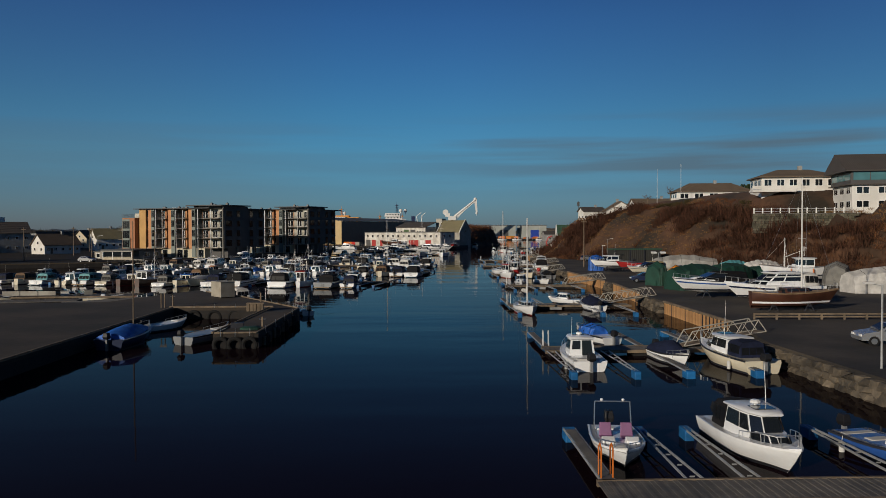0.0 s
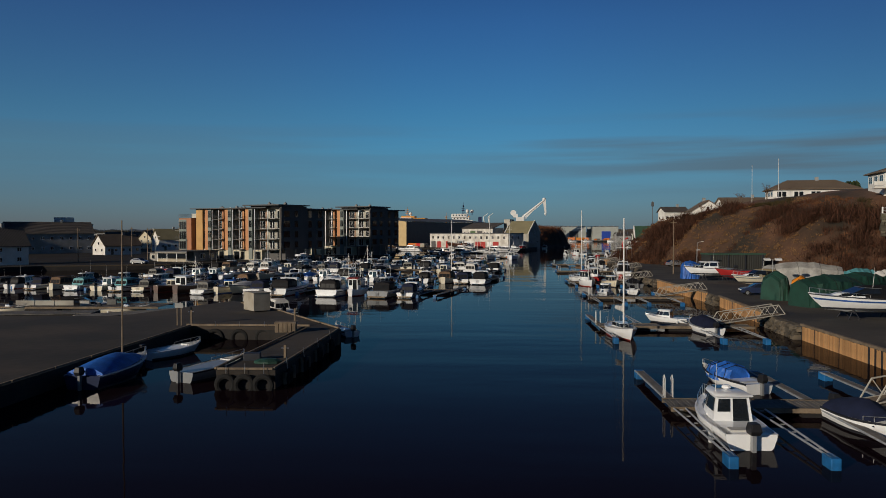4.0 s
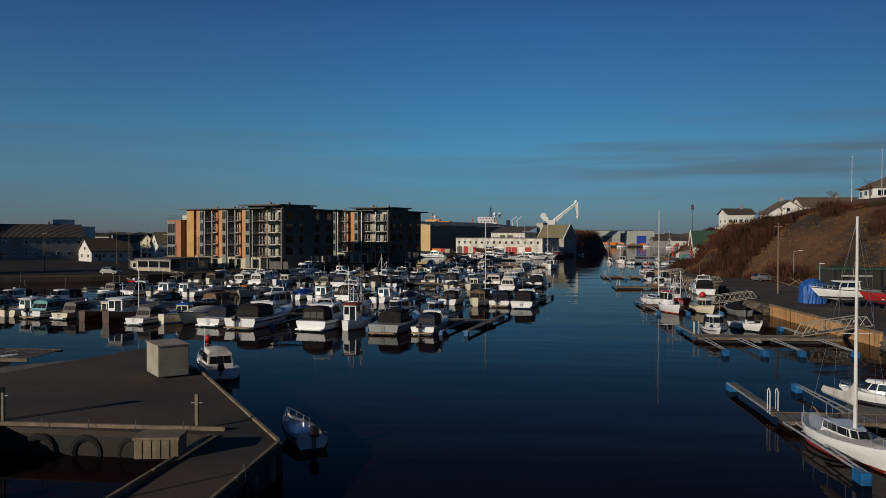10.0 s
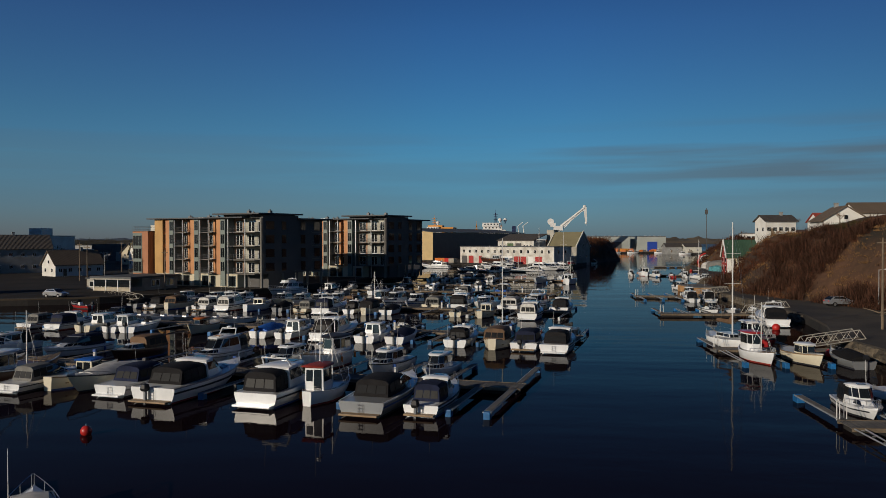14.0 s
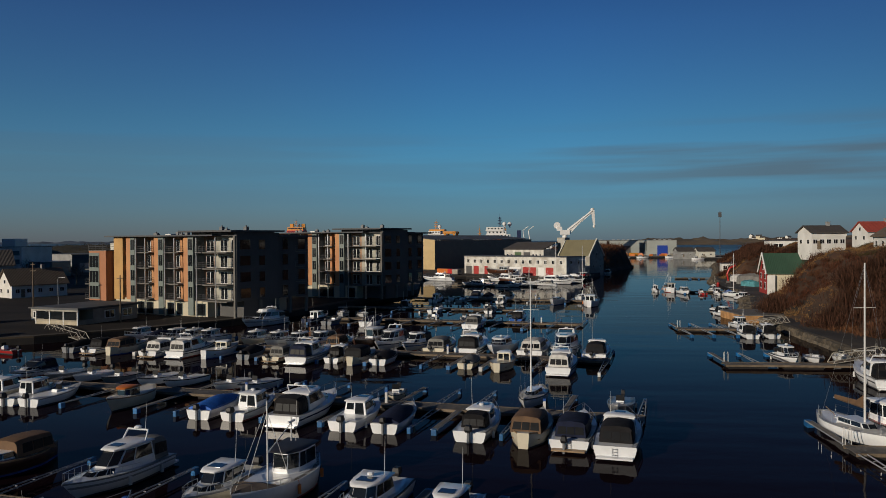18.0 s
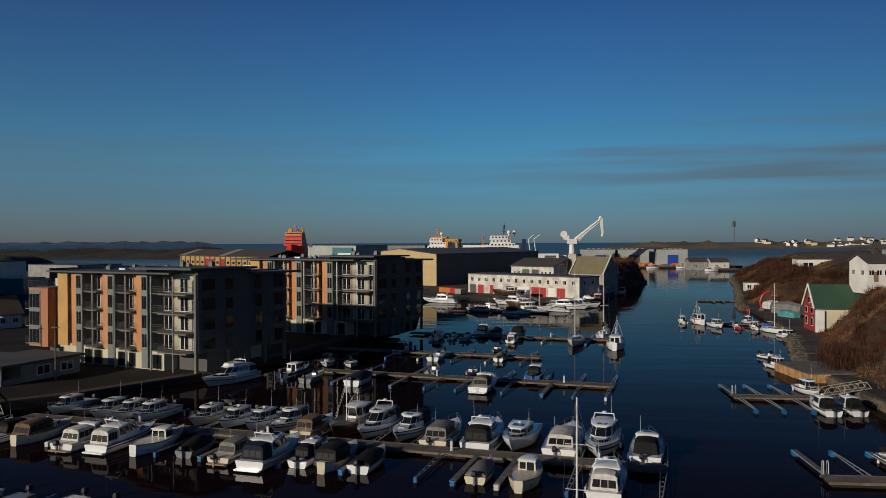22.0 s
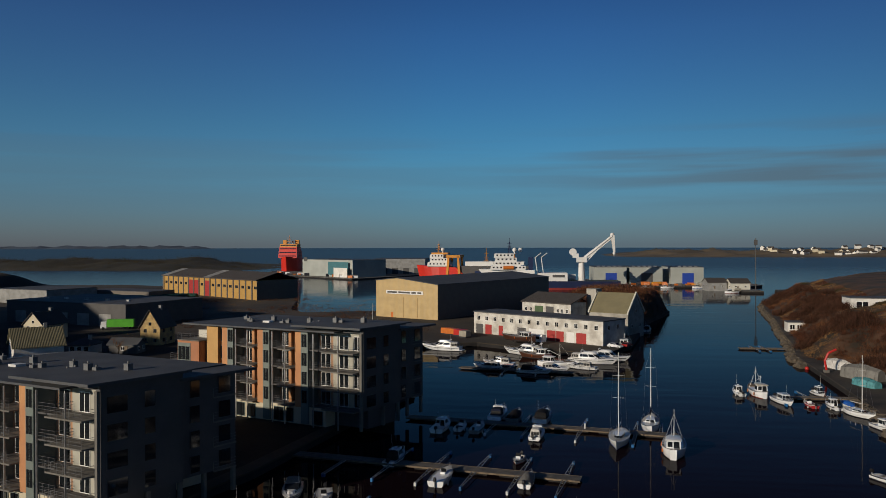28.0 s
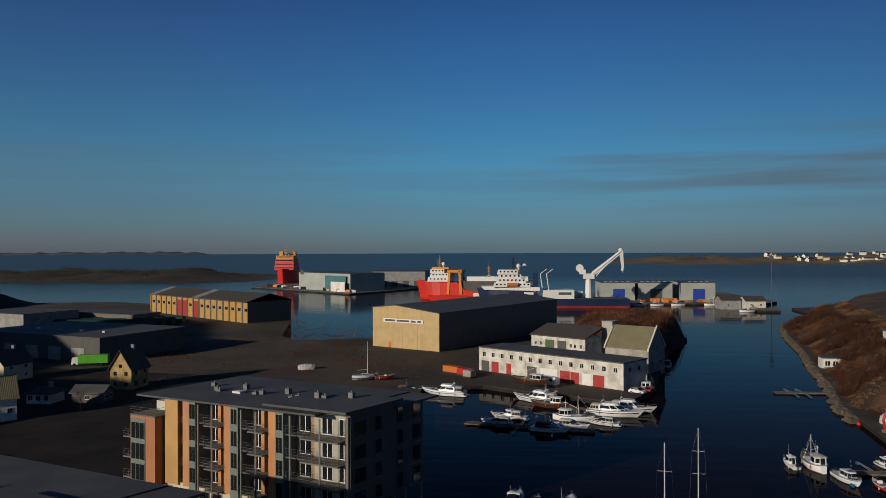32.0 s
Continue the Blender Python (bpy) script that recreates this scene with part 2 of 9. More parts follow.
# ---- shapes ----
class Geo:
    """Collects corners and faces of one mesh."""

    def __init__(self):
        self.v, self.f = [], []

    def add(self, verts, faces):
        o = len(self.v)
        self.v += [tuple(p) for p in verts]
        self.f += [tuple(i + o for i in face) for face in faces]
        return self

    def hexa(self, p):
        """Eight corners: four below, four above, both the same way round."""
        return self.add(p, ((3, 2, 1, 0), (4, 5, 6, 7), (0, 1, 5, 4), (1, 2, 6, 5), (2, 3, 7, 6), (3, 0, 4, 7)))

    def box(self, x0, x1, y0, y1, z0, z1):
        return self.hexa(((x0, y0, z0), (x1, y0, z0), (x1, y1, z0), (x0, y1, z0), (x0, y0, z1), (x1, y0, z1), (x1, y1, z1), (x0, y1, z1)))

    def tbox(self, m, x0, x1, y0, y1, z0, z1):
        pts = ((x0, y0, z0), (x1, y0, z0), (x1, y1, z0), (x0, y1, z0), (x0, y0, z1), (x1, y0, z1), (x1, y1, z1), (x0, y1, z1))
        return self.hexa([m @ Vector(p) for p in pts])

    def prism(self, poly, z0, z1):
        n = len(poly)
        v = [(x, y, z0) for x, y in poly] + [(x, y, z1) for x, y in poly]
        return self.add(v, [tuple(range(n - 1, -1, -1)), tuple(range(n, 2 * n))] + [(i, (i + 1) % n, n + (i + 1) % n, n + i) for i in range(n)])

    def tube(self, p, q, r, n=6, r2=None):
        p, q = Vector(p), Vector(q)
        way = (q - p)
        if way.length < 1e-6:
            return self
        side = way.cross(Vector((0, 0, 1)) if abs(way.normalized().z) < 0.95 else Vector((1, 0, 0))).normalized()
        up = side.cross(way).normalized()
        ring = [(side * math.cos(a) + up * math.sin(a)) for a in (2 * math.pi * i / n for i in range(n))]
        v = [p + d * r for d in ring] + [q + d * (r if r2 is None else r2) for d in ring]
        return self.add(v, [tuple(range(n)), tuple(range(2 * n - 1, n - 1, -1))] + [(i, n + i, n + (i + 1) % n, (i + 1) % n) for i in range(n)])

    def line(self, pts, r, n=5):
        for a, b in zip(pts, pts[1:]):
            self.tube(a, b, r, n)
        return self

    def loft(self, rings, closed=True, cap=True):
        n, o = len(rings[0]), len(self.v)
        for ring in rings:
            self.v += [tuple(p) for p in ring]
        last = n if closed else n - 1
        for k in range(len(rings) - 1):
            for i in range(last):
                j = (i + 1) % n
                self.f.append((o + k * n + i, o + k * n + j, o + (k + 1) * n + j, o + (k + 1) * n + i))
        if cap:
            self.f.append(tuple(range(o + n - 1, o - 1, -1)))
            self.f.append(tuple(range(o + (len(rings) - 1) * n, o + len(rings) * n)))
        return self

    def ball(self, c, rx, ry, rz, n=10, m=6):
        rings = []
        for k in range(1, m):
            a = math.pi * k / m
            rings.append([(c[0] + rx * math.sin(a) * math.cos(2 * math.pi * i / n), c[1] + ry * math.sin(a) * math.sin(2 * math.pi * i / n), c[2] - rz * math.cos(a)) for i in range(n)])
        return self.loft(rings)

    def pane(self, quad, u0, u1, v0, v1, thick=0.03, proud=0.012):
        """A plate on the face a, b, c, d (a to b below, d to c above), in parts of its width and height."""
        a, b, c, d = (Vector(p) for p in quad)
        nrm = (b - a).cross(d - a).normalized()

        def at(u, w):
            return (a * (1 - u) + b * u) * (1 - w) + (d * (1 - u) + c * u) * w
        four = [at(u0, v0), at(u1, v0), at(u1, v1), at(u0, v1)]
        return self.hexa([p - nrm * (thick - proud) for p in four] + [p + nrm * proud for p in four])

    def done(self, name, mat, parent=None, label="", smooth=False, bevel=0.0, turn=None):
        me = bpy.data.meshes.new(name)
        if bevel or turn is not None or True:
            bm = bmesh.new()
            vs = [bm.verts.new(p) for p in self.v]
            for face in self.f:
                try:
                    bm.faces.new([vs[i] for i in face])
                except ValueError:
                    pass
            bmesh.ops.recalc_face_normals(bm, faces=bm.faces)
            if bevel:
                bmesh.ops.bevel(bm, geom=list(bm.edges), offset=bevel, segments=2, affect="EDGES", profile=0.6)
            if turn is not None:
                bm.transform(turn)
            bm.to_mesh(me)
            bm.free()
        me.materials.append(mat)
        if smooth:
            me.polygons.foreach_set("use_smooth", [True] * len(me.polygons))
            me.set_sharp_from_angle(angle=radians(38))
        ob = new(name, me)
        if parent is not None:
            ob.parent = parent
        if label:
            ob["label"] = label
        return ob


def sheet(name, verts, faces, mat, smooth=False):
    me = bpy.data.meshes.new(name)
    me.from_pydata(verts, [], faces)
    me.materials.append(mat)
    if smooth:
        me.polygons.foreach_set("use_smooth", [True] * len(me.polygons))
    return new(name, me)


def thing(name, x, y, z, heading, label, category, group="", kind=""):
    """An Empty at the base of a thing; heading in degrees, of the local x axis."""
    ob = new(name)
    ob.empty_display_size = 0.3
    ob.matrix_basis = pose(x, y, z, 0, 0, heading)
    return tagged(ob, label, category, group, kind)


def step(a, b, x):
    t = min(1.0, max(0.0, (x - a) / (b - a)))
    return t * t * (3 - 2 * t)


def along(pts, y):
    """x of a line given as (y, x) pairs."""
    for (y0, x0), (y1, x1) in zip(pts, pts[1:]):
        if y <= y1:
            return x0 + (x1 - x0) * max(0.0, (y - y0) / (y1 - y0))
    return pts[-1][1]

# ---- water ----
def water_material():
    m = bpy.data.materials.new("sea_water")
    m.use_nodes = True
    n, l = m.node_tree.nodes, m.node_tree.links
    b = n["Principled BSDF"]
    b.inputs["Specular Tint"].default_value = (1.0, 0.555, 0.83, 1)
    b.inputs["Roughness"].default_value, b.inputs["IOR"].default_value = 0.03, 1.058
    geo = n.new("ShaderNodeNewGeometry")
    total = None
    for scale, stretch, strength in ((1.8, (0.8, 1.1, 1), 0.045), (0.30, (0.55, 1.0, 1), 0.26), (0.07, (0.25, 1.8, 1), 0.9)):
        mp, nz, mul = n.new("ShaderNodeMapping"), n.new("ShaderNodeTexNoise"), n.new("ShaderNodeMath")
        mp.inputs["Scale"].default_value = stretch
        l.new(geo.outputs["Position"], mp.inputs[0])
        l.new(mp.outputs[0], nz.inputs["Vector"])
        nz.inputs["Scale"].default_value, nz.inputs["Detail"].default_value = scale, 2.0
        mul.operation, mul.inputs[1].default_value = "MULTIPLY", strength
        l.new(nz.outputs["Fac"], mul.inputs[0])
        if total is None:
            total = mul
        else:
            add = n.new("ShaderNodeMath")
            l.new(total.outputs[0], add.inputs[0])
            l.new(mul.outputs[0], add.inputs[1])
            total = add
    # calm near the berths, a breeze in patches further out
    breeze, patch, gain = n.new("ShaderNodeTexNoise"), n.new("ShaderNodeMapRange"), n.new("ShaderNodeBump")
    breeze.inputs["Scale"].default_value = 0.012
    l.new(geo.outputs["Position"], breeze.inputs["Vector"])
    patch.inputs["From Min"].default_value, patch.inputs["From Max"].default_value = 0.40, 0.60
    patch.inputs["To Min"].default_value, patch.inputs["To Max"].default_value = 0.16, 0.55
    l.new(breeze.outputs["Fac"], patch.inputs["Value"])
    gain.inputs["Distance"].default_value = 0.20
    l.new(patch.outputs[0], gain.inputs["Strength"])
    l.new(total.outputs[0], gain.inputs["Height"])
    l.new(gain.outputs[0], b.inputs["Normal"])
    # open sea beyond the harbour mouth is choppy; its paling with distance is painted in
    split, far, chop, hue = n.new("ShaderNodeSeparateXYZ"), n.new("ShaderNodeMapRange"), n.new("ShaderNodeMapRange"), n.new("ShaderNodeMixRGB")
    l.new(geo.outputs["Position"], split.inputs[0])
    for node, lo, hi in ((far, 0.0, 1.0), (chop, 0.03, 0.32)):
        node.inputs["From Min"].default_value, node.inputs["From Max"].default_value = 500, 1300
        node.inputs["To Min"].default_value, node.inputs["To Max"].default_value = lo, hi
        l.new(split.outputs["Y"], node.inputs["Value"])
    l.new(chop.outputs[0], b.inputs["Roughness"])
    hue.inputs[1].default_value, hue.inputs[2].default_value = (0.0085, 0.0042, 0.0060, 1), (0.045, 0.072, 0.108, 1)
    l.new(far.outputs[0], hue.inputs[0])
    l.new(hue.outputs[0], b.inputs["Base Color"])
    return m


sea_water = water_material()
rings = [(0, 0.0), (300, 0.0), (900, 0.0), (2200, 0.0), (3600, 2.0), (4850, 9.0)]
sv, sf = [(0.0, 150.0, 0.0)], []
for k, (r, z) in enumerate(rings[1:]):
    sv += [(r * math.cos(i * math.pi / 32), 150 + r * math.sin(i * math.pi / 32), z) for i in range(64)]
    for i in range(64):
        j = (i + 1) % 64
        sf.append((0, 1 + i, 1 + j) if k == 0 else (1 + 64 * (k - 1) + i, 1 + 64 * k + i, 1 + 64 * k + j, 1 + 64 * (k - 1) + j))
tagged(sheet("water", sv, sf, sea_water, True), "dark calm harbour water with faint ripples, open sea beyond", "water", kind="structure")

# ---- land ----
def slab(name, poly, z, top, wall, label, deep=-3.0, lip=0.0):
    """Made ground with upright quay walls."""
    tagged(Geo().prism(poly, z - 0.25, z).done(name, top), label, "ground", kind="structure")
    if wall is not None:
        ob = Geo().prism([(x, y) for x, y in poly], deep, z - 0.25).done(name + "_wall", wall)
        tagged(ob, "dark weathered quay wall standing in the water", "quay wall", kind="structure")


asphalt_west = material("asphalt_west", (0.050, 0.037, 0.026), 0.92, 0, 0.35, 1.6, 0.11, 0.3, second=(0.017, 0.014, 0.012))
slab("quay_west", [(-24.6, -90), (-24.6, 73.2), (-14.6, 72.7), (-15.2, 52.8), (-11.8, 53.0), (-11.6, 71.8), (-20.7, 86.2), (-27.0, 94.0), (-29.0, 97.0), (-34.6, 80.5), (-60, 79), (-180, 76), (-180, -90)], 1.1, asphalt_west, quay_wall, "patched grey-brown asphalt quay beside the basin")
WEST = [(-700, 60), (-180, 76), (-135, 110), (-118, 165), (-104, 184), (-88, 190), (-78, 195), (-67.5, 205.0), (-57.6, 219.6), (-49, 244), (-42, 276), (-35.5, 300), (-39, 335), (-43.5, 373), (-27, 378), (-17, 371), (6, 357.5), (11, 361), (18, 374), (30, 425), (36, 452), (46, 478), (52, 494), (49, 512), (25, 545), (-30, 562), (-66, 540), (-77, 486), (-108, 474), (-119, 490), (-133, 548), (-141, 566), (-190, 628), (-300, 690), (-520, 650), (-900, 560)]
slab("ground_west", WEST, 1.2, gravel, quay_wall, "bare gravel and asphalt ground of the harbour side")
# dark tarmac whose colour also carries the shade lying on this shore
tarmac_shaded = material("tarmac_shaded", (0.028, 0.023, 0.019), 0.95, 0, 0.35, 1.6, 0.11, 0.3, second=(0.014, 0.012, 0.011), spec=0.2)
slab("shaded_shore", [(-178, 80), (-136, 113), (-119, 167), (-104.6, 185.6), (-88.4, 191.6), (-78.8, 196.4), (-68.6, 206.2), (-59, 221), (-51, 246), (-44, 276), (-38, 300), (-60, 338), (-88, 384), (-170, 398), (-300, 400), (-300, 120)], 1.206, tarmac_shaded, None, "worn tarmac by the apartment blocks, darkened for building shade")
red_ground = material("red_ground", (0.075, 0.016, 0.013), 0.95, 0, 0.3, 2.0, 0.3, 0.3, second=(0.04, 0.014, 0.011))
slab("red_court", [(-97, 391), (-80, 392), (-78, 397), (-86, 407), (-90, 407)], 1.206, red_ground, None, "dark red gravel patch on the waste ground")
EAST_EDGE = [(-90, 24.0), (33, 24.4), (45, 24.2), (56, 26.3), (75, 26.6), (86, 27.2), (104, 28.4), (123, 28.7), (136, 28.0), (149, 27.6), (158, 30.5), (171, 32.8), (217, 34.2), (234, 34.8), (256, 41.0), (277, 46.6), (289, 49.2), (348, 57.4), (356, 58.4), (381, 66), (412, 73.4), (451, 84), (512, 98), (541, 106.5), (556, 112), (575, 128), (600, 148)]
EAST = [(x, y) for y, x in EAST_EDGE] + [(150, 660), (260, 700), (420, 640), (500, 300), (500, -90)]
slab("quay_east", EAST, 1.25, asphalt, quay_wall, "cracked dark asphalt boatyard quay")
slab("quay_north", [(30, 696), (62, 694), (100, 696), (121, 700), (124, 640), (137, 640), (139, 690), (158, 712), (152, 830), (60, 830), (34, 790)], 1.5, concrete, quay_wall, "concrete shipyard quay with boat halls")
slab("pier_north", [(-281, 905), (-158, 796), (-112, 880), (-100, 1000), (-150, 1090), (-300, 1100)], 1.3, concrete, quay_wall, "long concrete pier with a pale industrial building")


FOOT = [(-90, 88), (60, 82), (95, 73), (110, 66), (120, 61), (130, 57), (140, 54), (150, 51), (160, 48.5), (172, 46.5), (188, 43.0), (200, 39.5), (212, 37.0), (234, 37.5), (256, 44.5), (277, 52), (300, 62), (330, 66), (356, 60), (381, 68), (412, 76), (451, 87), (512, 100), (541, 108), (556, 114), (575, 130), (600, 150), (660, 170)]
TOP = [(-90, 10), (110, 10.5), (150, 11.5), (180, 12.5), (210, 11.5), (235, 9.4), (270, 9.4), (300, 7.5), (340, 9), (400, 9.0), (470, 9), (540, 9), (600, 8)]
RUN = [(-90, 12), (110, 9), (150, 10), (175, 15), (210, 17), (240, 12), (300, 15), (400, 18), (520, 17), (600, 18)]


def hill_height(x, y):
    """Rocky slope over the boatyard and along the sound."""
    d, run = x - along(FOOT, y), along(RUN, y)
    h = along(TOP, y) * step(0, run, d) ** 0.8 + 4.4 * step(run * 0.9, run + 16, d) + 16.0 * step(70, 240, d)
    rough = noise.noise(Vector((x * 0.06, y * 0.06, 0))) * 2.4 + noise.noise(Vector((x * 0.16, y * 0.16, 1))) * 1.5 + abs(noise.noise(Vector((x * 0.36, y * 0.36, 4)))) * 1.5 - 0.4
    # levelled ground before the terrace wall
    run_on, out = (x - 60.2) * 0.943 - (y - 130.0) * 0.333, -(x - 60.2) * 0.333 - (y - 130.0) * 0.943
    cut = step(-3, 1, run_on) * (1 - step(16, 22, run_on)) * step(-0.8, 0.6, out) * (1 - step(14, 22, out))
    h = h * (1 - cut) + min(h, 7.4) * cut
    level = step(-4, 2, run_on) * (1 - step(40, 52, run_on)) * step(-26, -18, out) * (1 - step(-0.8, 0.6, out))
    h = h * (1 - level) + min(h, 10.6) * level
    rough_on = 1 - 0.85 * max(level, cut)
    return 1.1 + h + rough * rough_on * step(0, 6, d) * (1 - 0.8 * step(run * 0.9, run + 8, d)) - 1.4 * (1 - step(-3.5, 0.5, d))


def grid(name, xs, ys, height, mat, label, category="hill"):
    v = [(x, y, height(x, y)) for y in ys for x in xs]
    w = len(xs)
    f = [(j * w + i, j * w + i + 1, (j + 1) * w + i + 1, (j + 1) * w + i) for j in range(len(ys) - 1) for i in range(w - 1)]
    return tagged(sheet(name, v, f, mat, True), label, category, kind="structure")


def steps(a, b, d):
    return [a + d * i for i in range(int(round((b - a) / d)) + 1)]


grid("hill_east", steps(33, 130, 1.6) + steps(135, 500, 14), steps(-90, 640, 2.6), hill_height, heath, "steep hillside of brown scrub and bare rock")


def bluff_height(x, y):
    east = along([(415, 24), (425, 29), (452, 35.5), (478, 45.5), (494, 51), (512, 48), (530, 36), (545, 24)], y)
    a = step(-2.5, 5.0, east - x) * step(-4, 22, x + 4 - 0.0 * y) * step(424, 446, y) * (1 - step(505, 542, y))
    return -1.2 + 11.6 * a + a * 2.2 * noise.noise(Vector((x * 0.12, y * 0.12, 8)))


grid("bluff_north", steps(-12, 56, 2.0), steps(415, 545, 2.5), bluff_height, heath, "low bluff overgrown with brown scrub")


def headland(name, x0, x1, y0, y1, nx, ny, peak, seed, label, mat=None):
    def height(x, y):
        u, w = (x - x0) / (x1 - x0), (y - y0) / (y1 - y0)
        a = step(0, 0.12, u) * (1 - step(0.86, 1, u)) * step(0, 0.35, w) * (1 - step(0.6, 1, w))
        lump = 0.62 + 0.5 * noise.noise(Vector((x * 0.012, y * 0.012, seed))) + 0.30 * noise.noise(Vector((x * 0.05, y * 0.05, seed)))
        return -1.5 + (peak + 1.5) * a * lump
    grid(name, [x0 + (x1 - x0) * i / nx for i in range(nx + 1)], [y0 + (y1 - y0) * i / ny for i in range(ny + 1)], height, mat or moor_far, label, "headland")
    return height


moor_dark = material("moor_dark", (0.040, 0.034, 0.020), 1.0, 0, 0.4, 0.12, 0.02, 0.5, second=(0.016, 0.016, 0.010))
# aerial haze over the far hills is put into their blue-grey colour
hills_hazed = material("hills_hazed", (0.07, 0.10, 0.145), 1.0, 0, 0.15, 0.02, 0.004)
west_height = headland("headland_west", -1500, -290, 980, 1330, 150, 26, 14, 3, "low dark moorland across the inner bay", moor_dark)
island_height = headland("island_north", 180, 1900, 1900, 2700, 130, 30, 20, 5, "low brown island with scattered white houses")
headland("skerry_north", 700, 980, 1500, 1560, 24, 6, 9, 6, "bare rock skerry in the sea")
headland("hills_far", -3600, -1700, 4300, 4700, 80, 6, 34, 9, "far hills on the horizon with blue haze painted in", hills_hazed)
headland("woods_west", -620, -330, 560, 700, 60, 16, 15, 12, "dark wooded rise behind the houses", moor_dark)


# unseen ridge, added to cast shade over the western shore; heights along its crest
CREST = [(0, 67), (72, 66), (109, 58), (125, 60), (160, 78), (240, 86)]


def ridge_height(x, y):
    a, b = (x + 236) * -0.645 + (y - 140) * 0.764, (x + 236) * 0.764 + (y - 140) * 0.645
    crest = along(CREST, a) * math.exp(-(b / 40.0) ** 2) * step(38, 66, a) * (1 - step(236, 296, a))
    return 0.5 + max(crest, 50.0 * math.exp(-((x + 247) ** 2 + (y - 224) ** 2) / 1100.0) + 40.0 * math.exp(-((x + 272) ** 2 / 1300.0 + (y - 300) ** 2 / 1300.0)) + 42.0 * math.exp(-((x + 306) ** 2 / 1600.0 + (y - 366) ** 2 / 1600.0)) + 26.0 * math.exp(-((x + 190) ** 2 / 1600.0 + (y - 120) ** 2 / 2600.0)))


grid("shade_ridge_west", steps(-470, -125, 6.5), steps(10, 482, 8), ridge_height, heath, "unseen ridge added to shade the western houses and ground")

# ---- buildings ----
wall_white = material("wall_white", (0.74, 0.72, 0.67), 0.7, 0, 0.06, 6, 0.3, second=(0.62, 0.60, 0.55))
wall_dirty = material("wall_dirty", (0.66, 0.64, 0.58), 0.8, 0, 0.12, 3, 0.35, second=(0.42, 0.39, 0.34))
wall_cream = material("wall_cream", (0.60, 0.53, 0.38), 0.7, 0, 0.08, 6, 0.3)
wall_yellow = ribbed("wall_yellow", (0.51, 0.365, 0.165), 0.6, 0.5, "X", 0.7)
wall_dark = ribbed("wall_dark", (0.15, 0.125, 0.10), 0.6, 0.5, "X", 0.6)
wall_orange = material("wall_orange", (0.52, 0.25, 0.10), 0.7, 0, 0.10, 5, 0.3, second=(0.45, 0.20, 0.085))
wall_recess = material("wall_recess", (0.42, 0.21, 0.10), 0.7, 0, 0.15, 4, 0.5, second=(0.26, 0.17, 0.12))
wall_rust = ribbed("wall_rust", (0.42, 0.17, 0.075), 0.25, 0.6, "X", 0.6)
wall_slate = material("wall_slate", (0.085, 0.082, 0.080), 0.7, 0, 0.1, 4, 0.3)
wall_pale = material("wall_pale", (0.60, 0.58, 0.50), 0.7, 0, 0.06, 5, 0.3)
wall_grey = material("wall_grey", (0.30, 0.30, 0.29), 0.75, 0, 0.1, 5, 0.3, second=(0.22, 0.22, 0.21))
wall_stone = material("wall_stone", (0.40, 0.38, 0.33), 0.85, 0, 0.2, 2.5, 0.4, 0.4, second=(0.27, 0.25, 0.21))
wall_sage = material("wall_sage", (0.38, 0.40, 0.37), 0.7, 0, 0.08, 3, 0.1, second=(0.32, 0.34, 0.31))
wall_weathered = material("wall_weathered", (0.46, 0.32, 0.12), 0.8, 0, 0.2, 2.0, 0.6, second=(0.25, 0.17, 0.08))
wall_red = ribbed("wall_red", (0.36, 0.035, 0.025), 0.2, 0.7, "X", 0.5)
wall_ochre = ribbed("wall_ochre", (0.46, 0.27, 0.07), 3.2, 0.7, "X", 0.2)
roof_felt = material("roof_felt", (0.060, 0.064, 0.070), 0.7, 0, 0.15, 3, 0.2, second=(0.085, 0.088, 0.092))
roof_tile = ribbed("roof_tile", (0.075, 0.065, 0.058), 0.35, 0.8, "X", 0.8)
roof_brown = ribbed("roof_brown", (0.15, 0.11, 0.075), 0.35, 0.8, "X", 0.8)
roof_moss = ribbed("roof_moss", (0.20, 0.175, 0.10), 0.35, 0.9, "X", 0.8)
roof_red = ribbed("roof_red", (0.36, 0.06, 0.04), 0.35, 0.8, "X", 0.8)
roof_dull_red = ribbed("roof_dull_red", (0.16, 0.040, 0.030), 0.35, 0.8, "X", 0.8)
roof_green = ribbed("roof_green", (0.03, 0.075, 0.045), 0.4, 0.7, "X", 0.6)
frame_white = material("frame_white", (0.75, 0.74, 0.71), 0.5, 0, 0.04, 8, 1.0)
frame_green = material("frame_green", (0.16, 0.19, 0.17), 0.5, 0, 0.06, 8, 1.0)
door_red = material("door_red", (0.38, 0.03, 0.025), 0.6, 0, 0.1, 6, 0.8)
door_green = material("door_green", (0.07, 0.12, 0.05), 0.6, 0, 0.1, 6, 0.8)
door_blue = material("door_blue", (0.02, 0.06, 0.36), 0.5, 0, 0.08, 6, 0.8)
glass_teal = material("glass_teal", (0.08, 0.20, 0.22), 0.12, 0, 0.1, 2, 0.5, spec=0.7)


